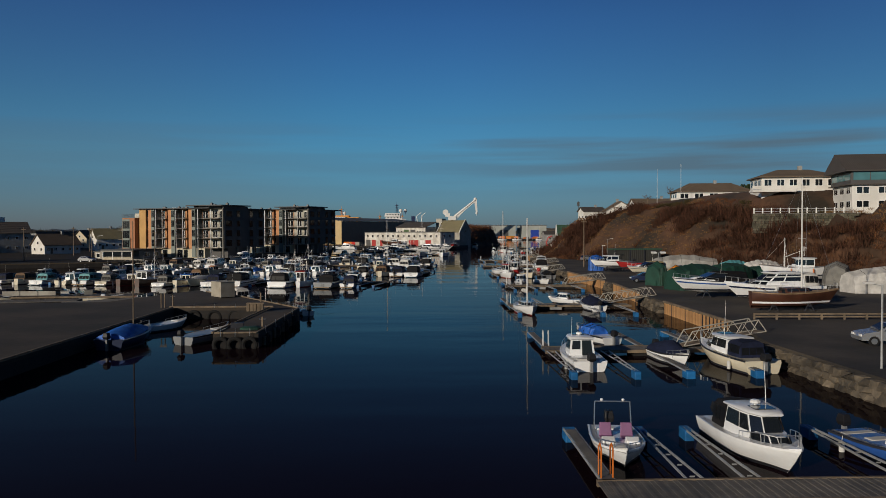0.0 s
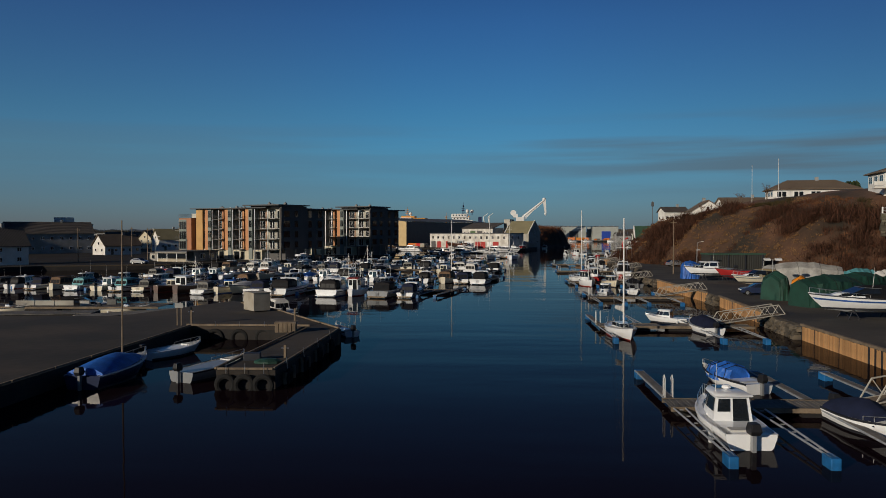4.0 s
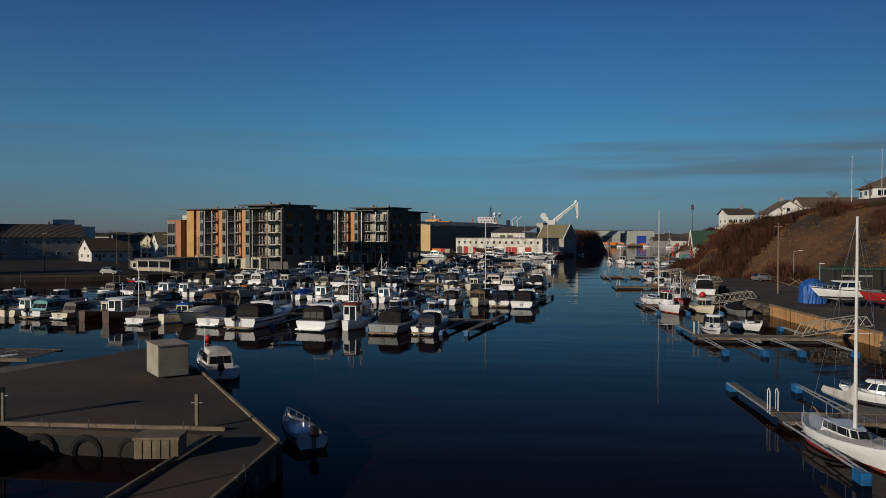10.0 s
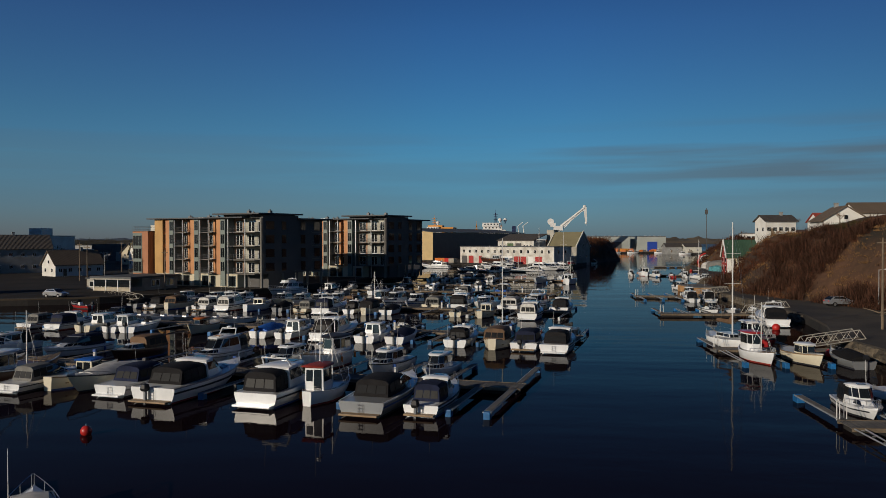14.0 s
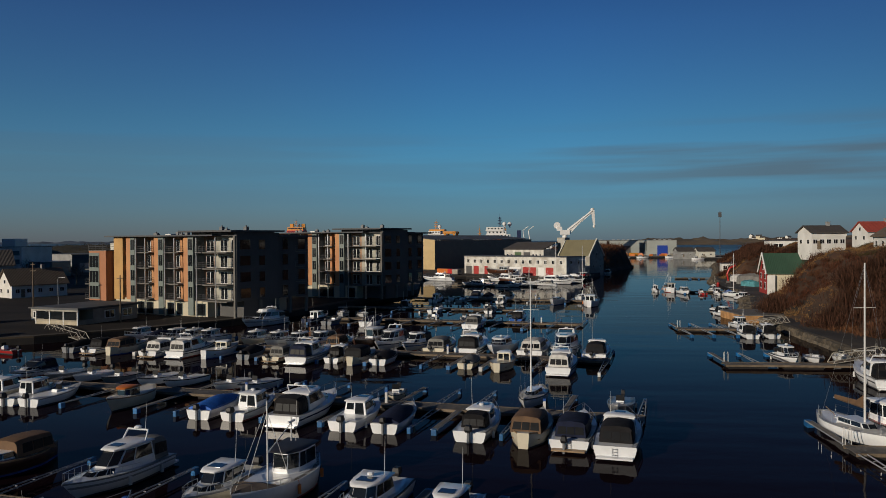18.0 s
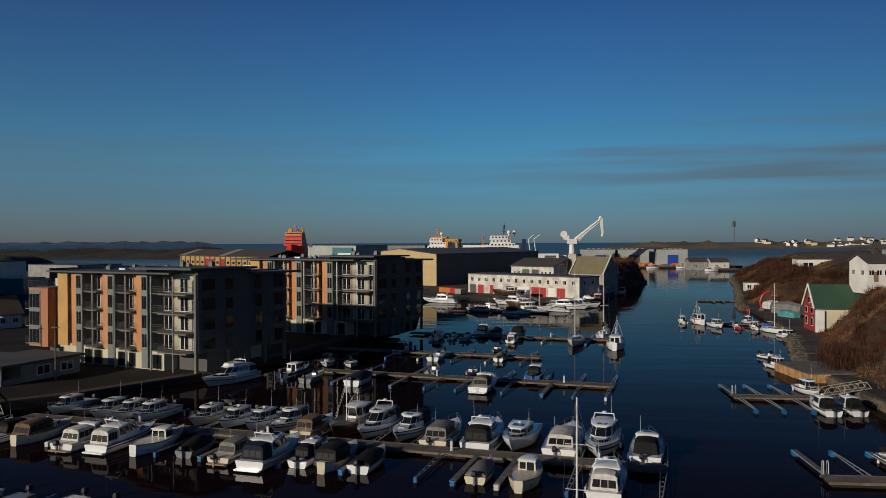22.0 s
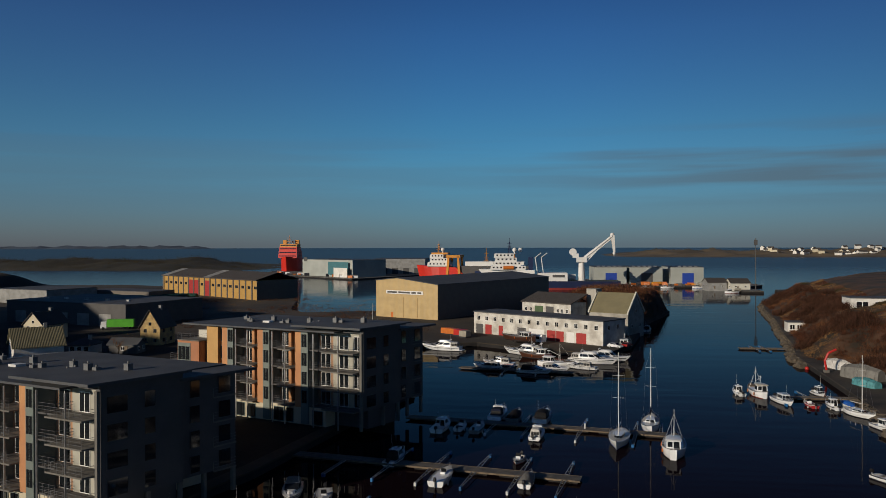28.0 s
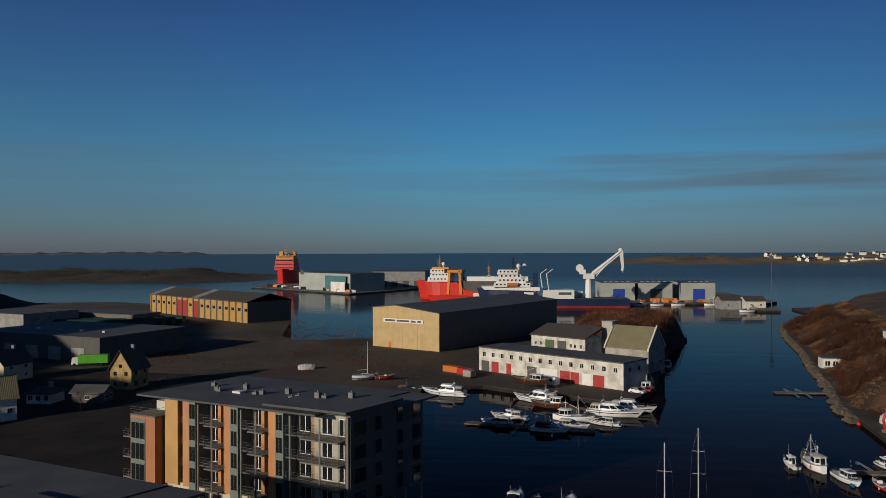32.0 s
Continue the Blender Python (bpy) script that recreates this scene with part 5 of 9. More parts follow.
def cabin_of(t, xa, xf, wa, wf, z0, h, ra, rf, mat, panes=2, name="cabin", inset=0.86, roof=None, over=0.12, glass=None, aft=True, front=True, sill=0.30):
    """A moulded cabin, rounded towards the bow, with glass on its faces; roof: the material of the top."""
    bend = min(0.32 * (xf - xa), wf * 0.35)

    def ring(k, z):
        q = inset ** k
        a, f2 = xa + ra * k, xf - rf * k
        ya, yf = wa / 2 * q, wf / 2 * q
        xm, ym = (a + f2) / 2, (ya + yf) / 2 * 1.03
        half_ = [(a, ya), (xm, ym), (f2 - bend, yf), (f2, yf * 0.52)]
        return [(x, -y, z) for x, y in half_] + [(x, y, z) for x, y in reversed(half_)]
    lo, hi = ring(0, z0), ring(1, z0 + h)
    c = Geo().loft([lo, ring(0.5, z0 + h * 0.5), hi]).done(name, mat, t)
    glass = glass or glass_dark

    def face(i, rev=False):
        return [lo[i], lo[i + 1], hi[i + 1], hi[i]]
    for idx in ((0, 1), (5, 6)):
        g = Geo()
        for i in idx:
            first = i in (0, 6)
            u0, u1 = (0.10, 0.95) if i in (0, 5) else (0.05, 0.90)
            g.pane(face(i), u0, u1, sill, 0.92, 0.03, 0.035)
        g.done("side_window", glass, c)
    if front:
        g = Geo()
        for i, (u0, u1) in ((2, (0.08, 0.96)), (3, (0.03, 0.97)), (4, (0.04, 0.92))):
            g.pane(face(i), u0, u1, sill, 0.93, 0.03, 0.035)
        g.done("windscreen", glass, c)
    if aft:
        bk = [lo[7], lo[0], hi[0], hi[7]]
        Geo().pane(bk, 0.08, 0.42, sill, 0.90, 0.03, 0.035).done("aft_window", glass, c)
        Geo().pane(bk, 0.50, 0.90, 0.04, 0.92, 0.03, 0.035).done("cabin_door", glass, c)
    if roof:
        zr = z0 + h

        def cap(k, z):
            out = []
            for x, y, _ in hi:
                cx = (xa + ra + xf - rf) / 2
                out.append((cx + (x - cx) * (1 + (over * 2.2 - k) / max(0.4, (xf - xa) / 2)) + over * 0.3, y + (1 if y > 0 else -1) * min(over - k, 9) if abs(y) > 0.25 else y, z))
            return out
        Geo().loft([cap(0.05, zr - 0.01), cap(0.0, zr + 0.04), cap(0.06, zr + 0.10), cap(0.24, zr + 0.15)]).done("roof", roof, t, smooth=True)
    return c


def canopy_of(t, xa, xf, w, z0, h, mat, windows=True, slope=0.5, low=0.35):
    """A hooped cloth cover: upright glazed sides under a domed top, or a low drape."""
    rings = []
    n = 6
    for i in range(n):
        s = (0.0, 0.10, 0.36, 0.62, 0.88, 1.0)[i]
        x = xa + (xf - xa) * s
        if windows:
            hh = h * (0.80, 0.94, 1.0, 1.02, 1.0, 0.93)[i]
            hw = w / 2 * (0.94, 0.98, 1.0, 1.0, 0.97, 0.93)[i]
            x += (xf - xa) * (0.10 if i == 0 else 0.0)
            rings.append([(xa if i == 0 else x, -hw, z0), (x, -hw * 0.90, z0 + hh * 0.80), (x, -hw * 0.72, z0 + hh * 0.97), (x, 0, z0 + hh * 1.04), (x, hw * 0.72, z0 + hh * 0.97), (x, hw * 0.90, z0 + hh * 0.80), (xa if i == 0 else x, hw, z0)])
        else:
            hh = h * (1 - low * (1 - s) ** 2.2) * (1 - 0.45 * step(0.6, 1.0, s))
            hw = w / 2 * (1 - 0.30 * step(0.45, 1.0, s))
            rings.append([(x, -hw, z0 - 0.06), (x, -hw * 0.96, z0 + hh * 0.25), (x, -hw * 0.55, z0 + hh * 0.80), (x, 0, z0 + hh), (x, hw * 0.55, z0 + hh * 0.80), (x, hw * 0.96, z0 + hh * 0.25), (x, hw, z0 - 0.06)])
    c = Geo().loft(rings, closed=False, cap=False)
    c.f.append(tuple(range(7)))
    c.f.append(tuple(range(35, 42)))
    ob = c.done("canopy", mat, t, smooth=True)
    if windows:
        for sg in (0, 5):
            g = Geo()
            for i in (1, 2, 3):
                q = [rings[i][sg], rings[i + 1][sg], rings[i + 1][sg + 1], rings[i][sg + 1]]
                if sg == 5:
                    q = [rings[i + 1][6], rings[i][6], rings[i][5], rings[i + 1][5]]
                g.pane(q, 0.05, 0.95, 0.30, 0.95, 0.03, 0.02)
            g.done("canopy_window", vinyl_clear, ob)
        q = [rings[0][6], rings[0][0], rings[0][1], rings[0][5]]
        Geo().pane(q, 0.06, 0.34, 0.26, 0.95, 0.03, 0.02).pane(q, 0.37, 0.63, 0.26, 0.95, 0.03, 0.02).pane(q, 0.66, 0.94, 0.26, 0.95, 0.03, 0.02).done("canopy_window", vinyl_clear, ob)
    return ob


def stripe_of(t, b, zs, xx, mat, k0=0.58, k1=0.72):
    """A painted line along both sides of the hull."""
    g = Geo()
    for sg in (-1, 1):
        lo, hi = [], []
        for i in range(11):
            s = i / 10
            h, z1 = b(s), zs(s)
            lo.append((xx(s, z1 * k0), sg * (h * 0.984 + 0.014), 0.1 + (z1 - 0.1) * k0))
            hi.append((xx(s, z1 * k1), sg * (h * 0.988 + 0.014), 0.1 + (z1 - 0.1) * k1))
        g.loft([lo, hi], closed=False, cap=False)
    g.done("hull_stripe", mat, t)


def outboard_of(t, x, y=0.0, z=0.55, size=1.0):
    g = Geo()
    k = size
    g.loft([[(x - 0.32 * k, y - 0.16 * k, z + 0.18), (x + 0.10 * k, y - 0.18 * k, z + 0.18), (x + 0.10 * k, y + 0.18 * k, z + 0.18), (x - 0.32 * k, y + 0.16 * k, z + 0.18)],
            [(x - 0.42 * k, y - 0.20 * k, z + 0.36), (x + 0.14 * k, y - 0.21 * k, z + 0.36), (x + 0.14 * k, y + 0.21 * k, z + 0.36), (x - 0.42 * k, y + 0.20 * k, z + 0.36)],
            [(x - 0.34 * k, y - 0.15 * k, z + 0.66), (x + 0.06 * k, y - 0.16 * k, z + 0.66), (x + 0.06 * k, y + 0.16 * k, z + 0.66), (x - 0.34 * k, y + 0.15 * k, z + 0.66)]])
    m = g.done("outboard_motor", engine_black, t, bevel=0.03)
    Geo().box(x - 0.20 * k, x + 0.02 * k, y - 0.07 * k, y + 0.07 * k, -0.4, z + 0.2).done("motor_leg", gel_grey, m)


def pulpit_of(t, b, zs, xx, s0=0.55, height=0.55, n=5):
    """Bow rail with stanchions."""
    g = Geo()
    for sg in (-1, 1):
        top = []
        for i in range(n):
            s = s0 + (0.985 - s0) * i / (n - 1)
            y, z, x = sg * max(0.05, b(s) - 0.10), zs(s), xx(s, zs(s))
            k = height * (0.55 + 0.45 * i / (n - 1))
            g.tube((x, y, z), (x, y, z + k), 0.016, 4)
            top.append((x, y, z + k))
        g.line(top, 0.018, 4)
    s = 0.985
    g.tube((xx(s, zs(s)), -max(0.05, b(s) - 0.1), zs(s) + height), (xx(s, zs(s)), max(0.05, b(s) - 0.1), zs(s) + height), 0.018, 4)
    g.done("bow_rail", steel, t)


def fenders_of(t, b, zs, xx, side=1, count=2, mat=None):
    for i in range(count):
        s = 0.2 + 0.35 * i
        x, y, z = xx(s, zs(s)), side * (b(s) + 0.12), zs(s) - 0.45
        Geo().tube((x, y, z - 0.28), (x, y, z + 0.22), 0.11, 8).tube((x, y, z + 0.22), (x, y * 0.97, z + 0.48), 0.015, 4).done("fender", mat or fender_white, t, smooth=False)


def aerial_of(t, x, y, z, h=2.2):
    Geo().tube((x, y, z), (x - 0.15, y, z + h), 0.02, 4, 0.008).done("aerial", alloy_white, t)


def mast_of(t, x, z, h, boom=3.5, cover=None, B=2.5, L=8.0):
    g = Geo().tube((x, 0, z), (x, 0, z + h), 0.085, 8, 0.055)
    for k in (0.45, 0.72):
        g.tube((x, -B * 0.28, z + h * k), (x, B * 0.28, z + h * k), 0.025, 5)
    g.done("mast", alloy_white, t)
    Geo().tube((x - 0.1, 0, z + 1.1), (x - boom, 0, z + 1.05), 0.06, 6).done("boom", alloy_white, t)
    r = Geo()
    for y in (-1, 1):
        r.tube((x - 0.1, y * B * 0.42, z - 0.3), (x, y * B * 0.28, z + h * 0.72), 0.008, 3)
        r.tube((x, y * B * 0.28, z + h * 0.72), (x, 0, z + h * 0.98), 0.008, 3)
    r.tube((L * 0.48, 0, z - 0.1), (x, 0, z + h * 0.97), 0.010, 3)
    r.tube((-L * 0.48, 0, z - 0.2), (x, 0, z + h), 0.008, 3)
    r.done("rigging", steel, t)
    if cover:
        rings = []
        for i in range(5):
            s = i / 4
            xx_, w, hgt = x - 0.1 - boom * 0.95 * s, 0.16 * (1 - 0.4 * s), 0.36 * (1 - 0.45 * s) + (0.5 if i == 0 else 0)
            rings.append([(xx_, -w, z + 1.08), (xx_, 0, z + 1.1 + hgt), (xx_, w, z + 1.08), (xx_, 0, z + 0.95)])
        Geo().loft(rings).done("sail_cover", cover, t)


seat_purple = material("seat_purple", (0.22, 0.10, 0.20), 0.6, 0, 0.1, 12, 1.0)


def boat(kind, x, y, heading, L=7.0, hull=None, boot=None, top=None, z=0.0, label="", name=None, group="moored boats", seed=0):
    """One boat by kind; heading in degrees is where the bow points."""
    rnd = random.Random(int(x * 97 + y * 31 + seed))
    hull = hull or rnd.choice((gel_white, gel_white, gel_white, gel_cream))
    boot = boot or rnd.choice((boot_dark, boot_dark, boot_blue, boot_red))
    colour = {"gel_white": "white", "gel_cream": "cream", "gel_blue": "blue", "gel_navy": "navy", "gel_red": "red", "gel_grey": "grey", "wood_hull": "varnished wooden"}[hull.name]
    topword = {"cloth_navy": "navy canopy", "cloth_black": "black canopy", "cloth_brown": "brown canopy", "cloth_grey": "grey canopy", "cloth_white": "white canopy", "cloth_tan": "tan canopy", "tarp_blue": "blue tarpaulin", "cloth_green": "green canopy", "tarp_teal": "teal canopy"}.get(top.name if top else "", "")
    names = {"pilot": ("pilothouse_boat", "pilothouse motorboat", "with hardtop and outboard motor"), "cruiser": ("cabin_cruiser", "cabin cruiser", "with %s over the cockpit" % (topword or "canopy")), "sedan": ("motor_yacht", "flybridge motor yacht", "with dark cabin windows"), "open": ("open_motorboat", "open motorboat", "with console and outboard motor"), "covered": ("covered_boat", "small boat", "under a %s" % (topword or "cover")), "sail": ("sailing_boat", "sailing yacht", "with a tall white mast"), "fisher": ("fishing_boat", "fishing boat", "with wheelhouse and rigging"), "bow": ("open_motorboat", "open motorboat", "with purple seats and a steel arch"), "cuddy": ("small_cabin_boat", "small motorboat", "with a low cabin"), "snekke": ("wooden_launch", "double-ended launch", "with a small cabin")}
    nm, word, more = names[kind]
    if kind == "open" and top is boot_dark:
        more = "with thwarts and outboard motor"
    where = "" if z < 0.3 else ", propped on trestles ashore"
    t = thing(name or nm, x, y, z, heading, label or f"{colour} {word} {more}{where}".replace(" over the cockpit, propped", ", propped"), "boat" if kind != "sail" else "sailing boat", group)
    B = L * {"pilot": 0.36, "cruiser": 0.35, "sedan": 0.34, "open": 0.39, "covered": 0.38, "sail": 0.31, "fisher": 0.36, "snekke": 0.36, "bow": 0.42, "cuddy": 0.38}[kind] * rnd.uniform(0.96, 1.04)
    F = {"pilot": 0.115, "cruiser": 0.108, "sedan": 0.108, "open": 0.125, "covered": 0.13, "sail": 0.105, "fisher": 0.13, "snekke": 0.12, "bow": 0.125, "cuddy": 0.13}[kind] * L
    rail = rnd.choice((gel_grey, boot_dark, gel_white))
    if kind == "pilot":
        b, zs, xx = hull_of(t, L, B, F, hull, boot, 0.28, 0.5, rail=rail, deck=gel_white)
        z0 = zs(0.6) - 0.05
        cabin_of(t, L * 0.12, L * 0.36, B * 0.60, B * 0.34, z0, 0.42, 0, L * 0.07, gel_white, 2, "trunk", sill=0.25, aft=False)
        cabin_of(t, -L * 0.16, L * 0.24, B * 0.74, B * 0.60, F * 0.85, 1.55 - F * 0.55, 0.10, 0.62, gel_white, 2, "pilothouse", 0.82, gel_white, 0.14, sill=0.42)
        outboard_of(t, -L / 2 - 0.1, 0, F * 0.75, 1.15)
        pulpit_of(t, b, zs, xx, 0.6)
        zt = F * 0.85 + 1.55 - F * 0.55 + 0.15
        if (top is not None and top.name.startswith("cloth")) or rnd.random() < 0.35:
            canopy_of(t, -L * 0.36, -L * 0.15, B * 0.70, F * 0.95, zt - 0.12 - F * 0.95, top if top is not None and top.name.startswith("cloth") else cloth_black)
        else:
            Geo().box(-L * 0.44, -L * 0.36, -B * 0.3, B * 0.3, 0.28, 0.75).done("aft_seat", deck_grip, t)
        if rnd.random() < 0.6:
            Geo().ball((-L * 0.02, 0, zt + 0.12), 0.22, 0.22, 0.11, 8, 5).tube((-L * 0.02, 0, zt - 0.04), (-L * 0.02, 0, zt + 0.06), 0.05).done("radar_dome", gel_white, t)
        Geo().box(L * 0.01, L * 0.11, -B * 0.17, B * 0.17, zt - 0.01, zt + 0.03).done("roof_hatch", glass_dark, t)
        aerial_of(t, -L * 0.06, B * 0.24, zt, rnd.uniform(1.2, 2.4))
        fenders_of(t, b, zs, xx, rnd.choice((-1, 1)), 1)
    elif kind == "cruiser":
        b, zs, xx = hull_of(t, L, B, F, hull, boot, 0.35, 0.5, rail=rail, deck=gel_white)
        z0 = zs(0.6) - 0.06
        hard = rnd.random() < 0.5
        cloth = top or rnd.choice((cloth_navy, cloth_black, cloth_navy, cloth_grey))
        cabin_of(t, -L * 0.04, L * 0.37, B * 0.72, B * 0.40, z0, 0.42, 0, L * 0.14, gel_white, 3, "trunk", 0.80, sill=0.35, aft=False, front=False)
        za = z0 + 0.38
        w = B * 0.36
        if hard:
            zc = F * 0.95
            cabin_of(t, -L * 0.10, L * 0.20, B * 0.78, B * 0.60, zc, za + 0.72 - zc, 0.0, L * 0.13, gel_white, 2, "wheelhouse", 0.84, gel_white, 0.10, sill=0.46, aft=False)
            canopy_of(t, -L * rnd.uniform(0.34, 0.43), -L * 0.09, B * 0.74, zc, za + 0.70 - zc, cloth)
            Geo().box(-L * 0.02, L * 0.04, -B * 0.12, B * 0.12, za + 0.84, za + 0.89).done("roof_hatch", glass_dark, t)
            aerial_of(t, -L * 0.05, B * 0.2, za + 0.8, rnd.uniform(1.0, 1.8))
        else:
            ws_ = Geo()
            q = [(L * 0.15, -w, za), (L * 0.15, w, za), (L * 0.02, w * 0.86, za + 0.52), (L * 0.02, -w * 0.86, za + 0.52)]
            ws_.pane(q, 0.02, 0.98, 0.02, 0.98, 0.03, 0.0)
            for sg in (-1, 1):
                ws_.pane([(-L * 0.12, sg * w * 1.05, za), (L * 0.15, sg * w, za), (L * 0.02, sg * w * 0.86, za + 0.52), (-L * 0.10, sg * w * 0.95, za + 0.46)], 0.03, 0.98, 0.03, 0.97, 0.03, 0.0)
            ws_.done("windscreen", glass_dark, t)
            Geo().line([(-L * 0.12, -w * 1.05, za + 0.47), (L * 0.02, -w * 0.86, za + 0.54), (L * 0.02, w * 0.86, za + 0.54), (-L * 0.12, w * 1.05, za + 0.47)], 0.03, 5).done("screen_frame", steel, t)
            canopy_of(t, -L * rnd.uniform(0.30, 0.42), L * 0.02, B * 0.76, F * 0.95, za + 0.66 - F * 0.95, cloth)
            aerial_of(t, -L * 0.05, B * 0.3, za + 0.5, rnd.uniform(1.0, 2.0))
        Geo().box(-L * 0.56, -L * 0.495, -B * 0.38, B * 0.38, 0.14, 0.26).done("bathing_platform", rnd.choice((gel_white, gel_white, teak)), t, bevel=0.03)
        lad = Geo()
        for sg in (-0.16, 0.16):
            lad.tube((-L * 0.505 - 0.04, sg, F * 0.8), (-L * 0.505 - 0.04, sg, 0.25), 0.018, 4)
        for zz in (0.35, 0.55, 0.75):
            lad.tube((-L * 0.505 - 0.04, -0.16, zz), (-L * 0.505 - 0.04, 0.16, zz), 0.018, 4)
        lad.done("stern_ladder", steel, t)
        pulpit_of(t, b, zs, xx, 0.5)
        stripe_of(t, b, zs, xx, rnd.choice((boot_dark, boot_blue, gel_navy, gel_grey, boot_red)))
        fenders_of(t, b, zs, xx, rnd.choice((-1, 1)), 1, rnd.choice((fender_white, boot_blue)))
        if rnd.random() < 0.5:
            outboard_of(t, -L / 2 - 0.15, B * 0.1, F * 0.6, 1.0)
    elif kind == "sedan":
        b, zs, xx = hull_of(t, L, B, F, hull, boot, 0.6, 0.55, rail=rail, deck=gel_white)
        z0 = zs(0.55) - 0.08
        cabin_of(t, L * 0.05, L * 0.36, B * 0.66, B * 0.30, z0, 0.45, 0, L * 0.12, gel_white, 2, "trunk", 0.82, sill=0.3, aft=False)
        hc = 1.55 - 0.25 * F
        cabin_of(t, -L * 0.28, L * 0.20, B * 0.80, B * 0.60, F * 0.95, hc, 0.15, L * 0.15, gel_white, 3, "saloon", 0.84, gel_white, 0.14, sill=0.40)
        zt = F * 0.95 + hc + 0.12
        if L > 10.5:
            fly = Geo().loft([[(-L * 0.22, -B * 0.30, zt), (L * 0.0, -B * 0.26, zt), (L * 0.05, -B * 0.12, zt), (L * 0.05, B * 0.12, zt), (L * 0.0, B * 0.26, zt), (-L * 0.22, B * 0.30, zt)], [(-L * 0.22, -B * 0.31, zt + 0.30), (-L * 0.02, -B * 0.25, zt + 0.36), (L * 0.03, -B * 0.11, zt + 0.38), (L * 0.03, B * 0.11, zt + 0.38), (-L * 0.02, B * 0.25, zt + 0.36), (-L * 0.22, B * 0.31, zt + 0.30)]])
            fly.done("flybridge", gel_white, t, smooth=True)
        else:
            Geo().box(-L * 0.06, L * 0.02, -B * 0.14, B * 0.14, zt + 0.01, zt + 0.06).done("roof_hatch", glass_dark, t)
        Geo().line([(-L * 0.20, -B * 0.31, zt - 0.1), (-L * 0.25, -B * 0.27, zt + 0.55), (-L * 0.25, B * 0.27, zt + 0.55), (-L * 0.20, B * 0.31, zt - 0.1)], 0.06, 6).done("radar_arch", gel_white, t)
        Geo().ball((-L * 0.25, 0, zt + 0.68), 0.25, 0.25, 0.12, 8, 5).done("radar_dome", gel_white, t)
        canopy_of(t, -L * 0.45, -L * 0.27, B * 0.76, F * 0.95, hc + 0.02, top or cloth_black)
        stripe_of(t, b, zs, xx, rnd.choice((boot_dark, gel_navy, gel_grey)))
        Geo().box(-L * 0.56, -L * 0.495, -B * 0.40, B * 0.40, 0.14, 0.28).done("bathing_platform", gel_white, t, bevel=0.03)
        pulpit_of(t, b, zs, xx, 0.4, 0.6, 7)
        fenders_of(t, b, zs, xx, 1, 2)
        aerial_of(t, -L * 0.25, B * 0.2, zt + 0.55, 1.8)
    elif kind == "open":
        b, zs, xx = hull_of(t, L, B, F, hull, boot, 0.22, 0.26, rail=rail)
        plain = top is boot_dark
        if plain:
            for k in (-0.10, 0.12):
                Geo().box(L * k, L * k + 0.28, -B * 0.36, B * 0.36, 0.42, 0.47).done("thwart", gel_grey, t)
        c = None if plain else Geo().hexa([(-L * 0.06, -0.35, 0.22), (L * 0.10, -0.35, 0.22), (L * 0.10, 0.35, 0.22), (-L * 0.06, 0.35, 0.22), (-L * 0.02, -0.32, 1.05), (L * 0.07, -0.32, 0.95), (L * 0.07, 0.32, 0.95), (-L * 0.02, 0.32, 1.05)]).done("console", gel_white, t, bevel=0.03)
        if not plain:
            Geo().pane([(L * 0.075, -0.36, 0.95), (L * 0.075, 0.36, 0.95), (L * 0.06, 0.32, 1.42), (L * 0.06, -0.32, 1.42)], 0, 1, 0, 1, 0.02, 0).done("windscreen", vinyl_clear, c)
            Geo().box(-L * 0.22, -L * 0.13, -0.45, 0.45, 0.22, 0.66).done("seat", rnd.choice((deck_grip, cloth_navy, cloth_grey)), t, bevel=0.03)
        Geo().box(-L * 0.42, -L * 0.35, -B * 0.34, B * 0.34, 0.22, 0.62).done("aft_bench", deck_grip, t, bevel=0.02)
        outboard_of(t, -L / 2 - 0.12, 0, F * 0.8, 0.9)
        pulpit_of(t, b, zs, xx, 0.62, 0.35, 4)
        fenders_of(t, b, zs, xx, rnd.choice((-1, 1)), 1)
    elif kind == "cuddy":
        b, zs, xx = hull_of(t, L, B, F, hull, boot, 0.25, 0.55, rail=rail, deck=gel_white)
        cabin_of(t, -L * 0.12, L * 0.26, B * 0.70, B * 0.46, zs(0.55) - 0.04, 0.62, 0.12, L * 0.09, gel_white, 2, "cabin", 0.82, gel_white, 0.06, sill=0.36)
        outboard_of(t, -L / 2 - 0.12, 0, F * 0.8, 0.85)
        pulpit_of(t, b, zs, xx, 0.66, 0.3, 4)
        fenders_of(t, b, zs, xx, 1, 1)
    elif kind == "bow":
        b, zs, xx = hull_of(t, L, B, F, hull, boot, 0.24, 0.22, rail=gel_white, fine=2.8)
        for sg in (-1, 1):
            st = Geo().box(-L * 0.10, L * 0.02, sg * 0.42 - 0.26, sg * 0.42 + 0.26, 0.24, 0.62).done("seat", seat_purple, t, "purple cushioned seat", bevel=0.04)
            Geo().hexa([(-L * 0.12, sg * 0.42 - 0.26, 0.55), (-L * 0.09, sg * 0.42 - 0.26, 0.55), (-L * 0.09, sg * 0.42 + 0.26, 0.55), (-L * 0.12, sg * 0.42 + 0.26, 0.55), (-L * 0.15, sg * 0.42 - 0.22, 1.1), (-L * 0.13, sg * 0.42 - 0.22, 1.1), (-L * 0.13, sg * 0.42 + 0.22, 1.1), (-L * 0.15, sg * 0.42 + 0.22, 1.1)]).done("backrest", seat_purple, st, bevel=0.03)
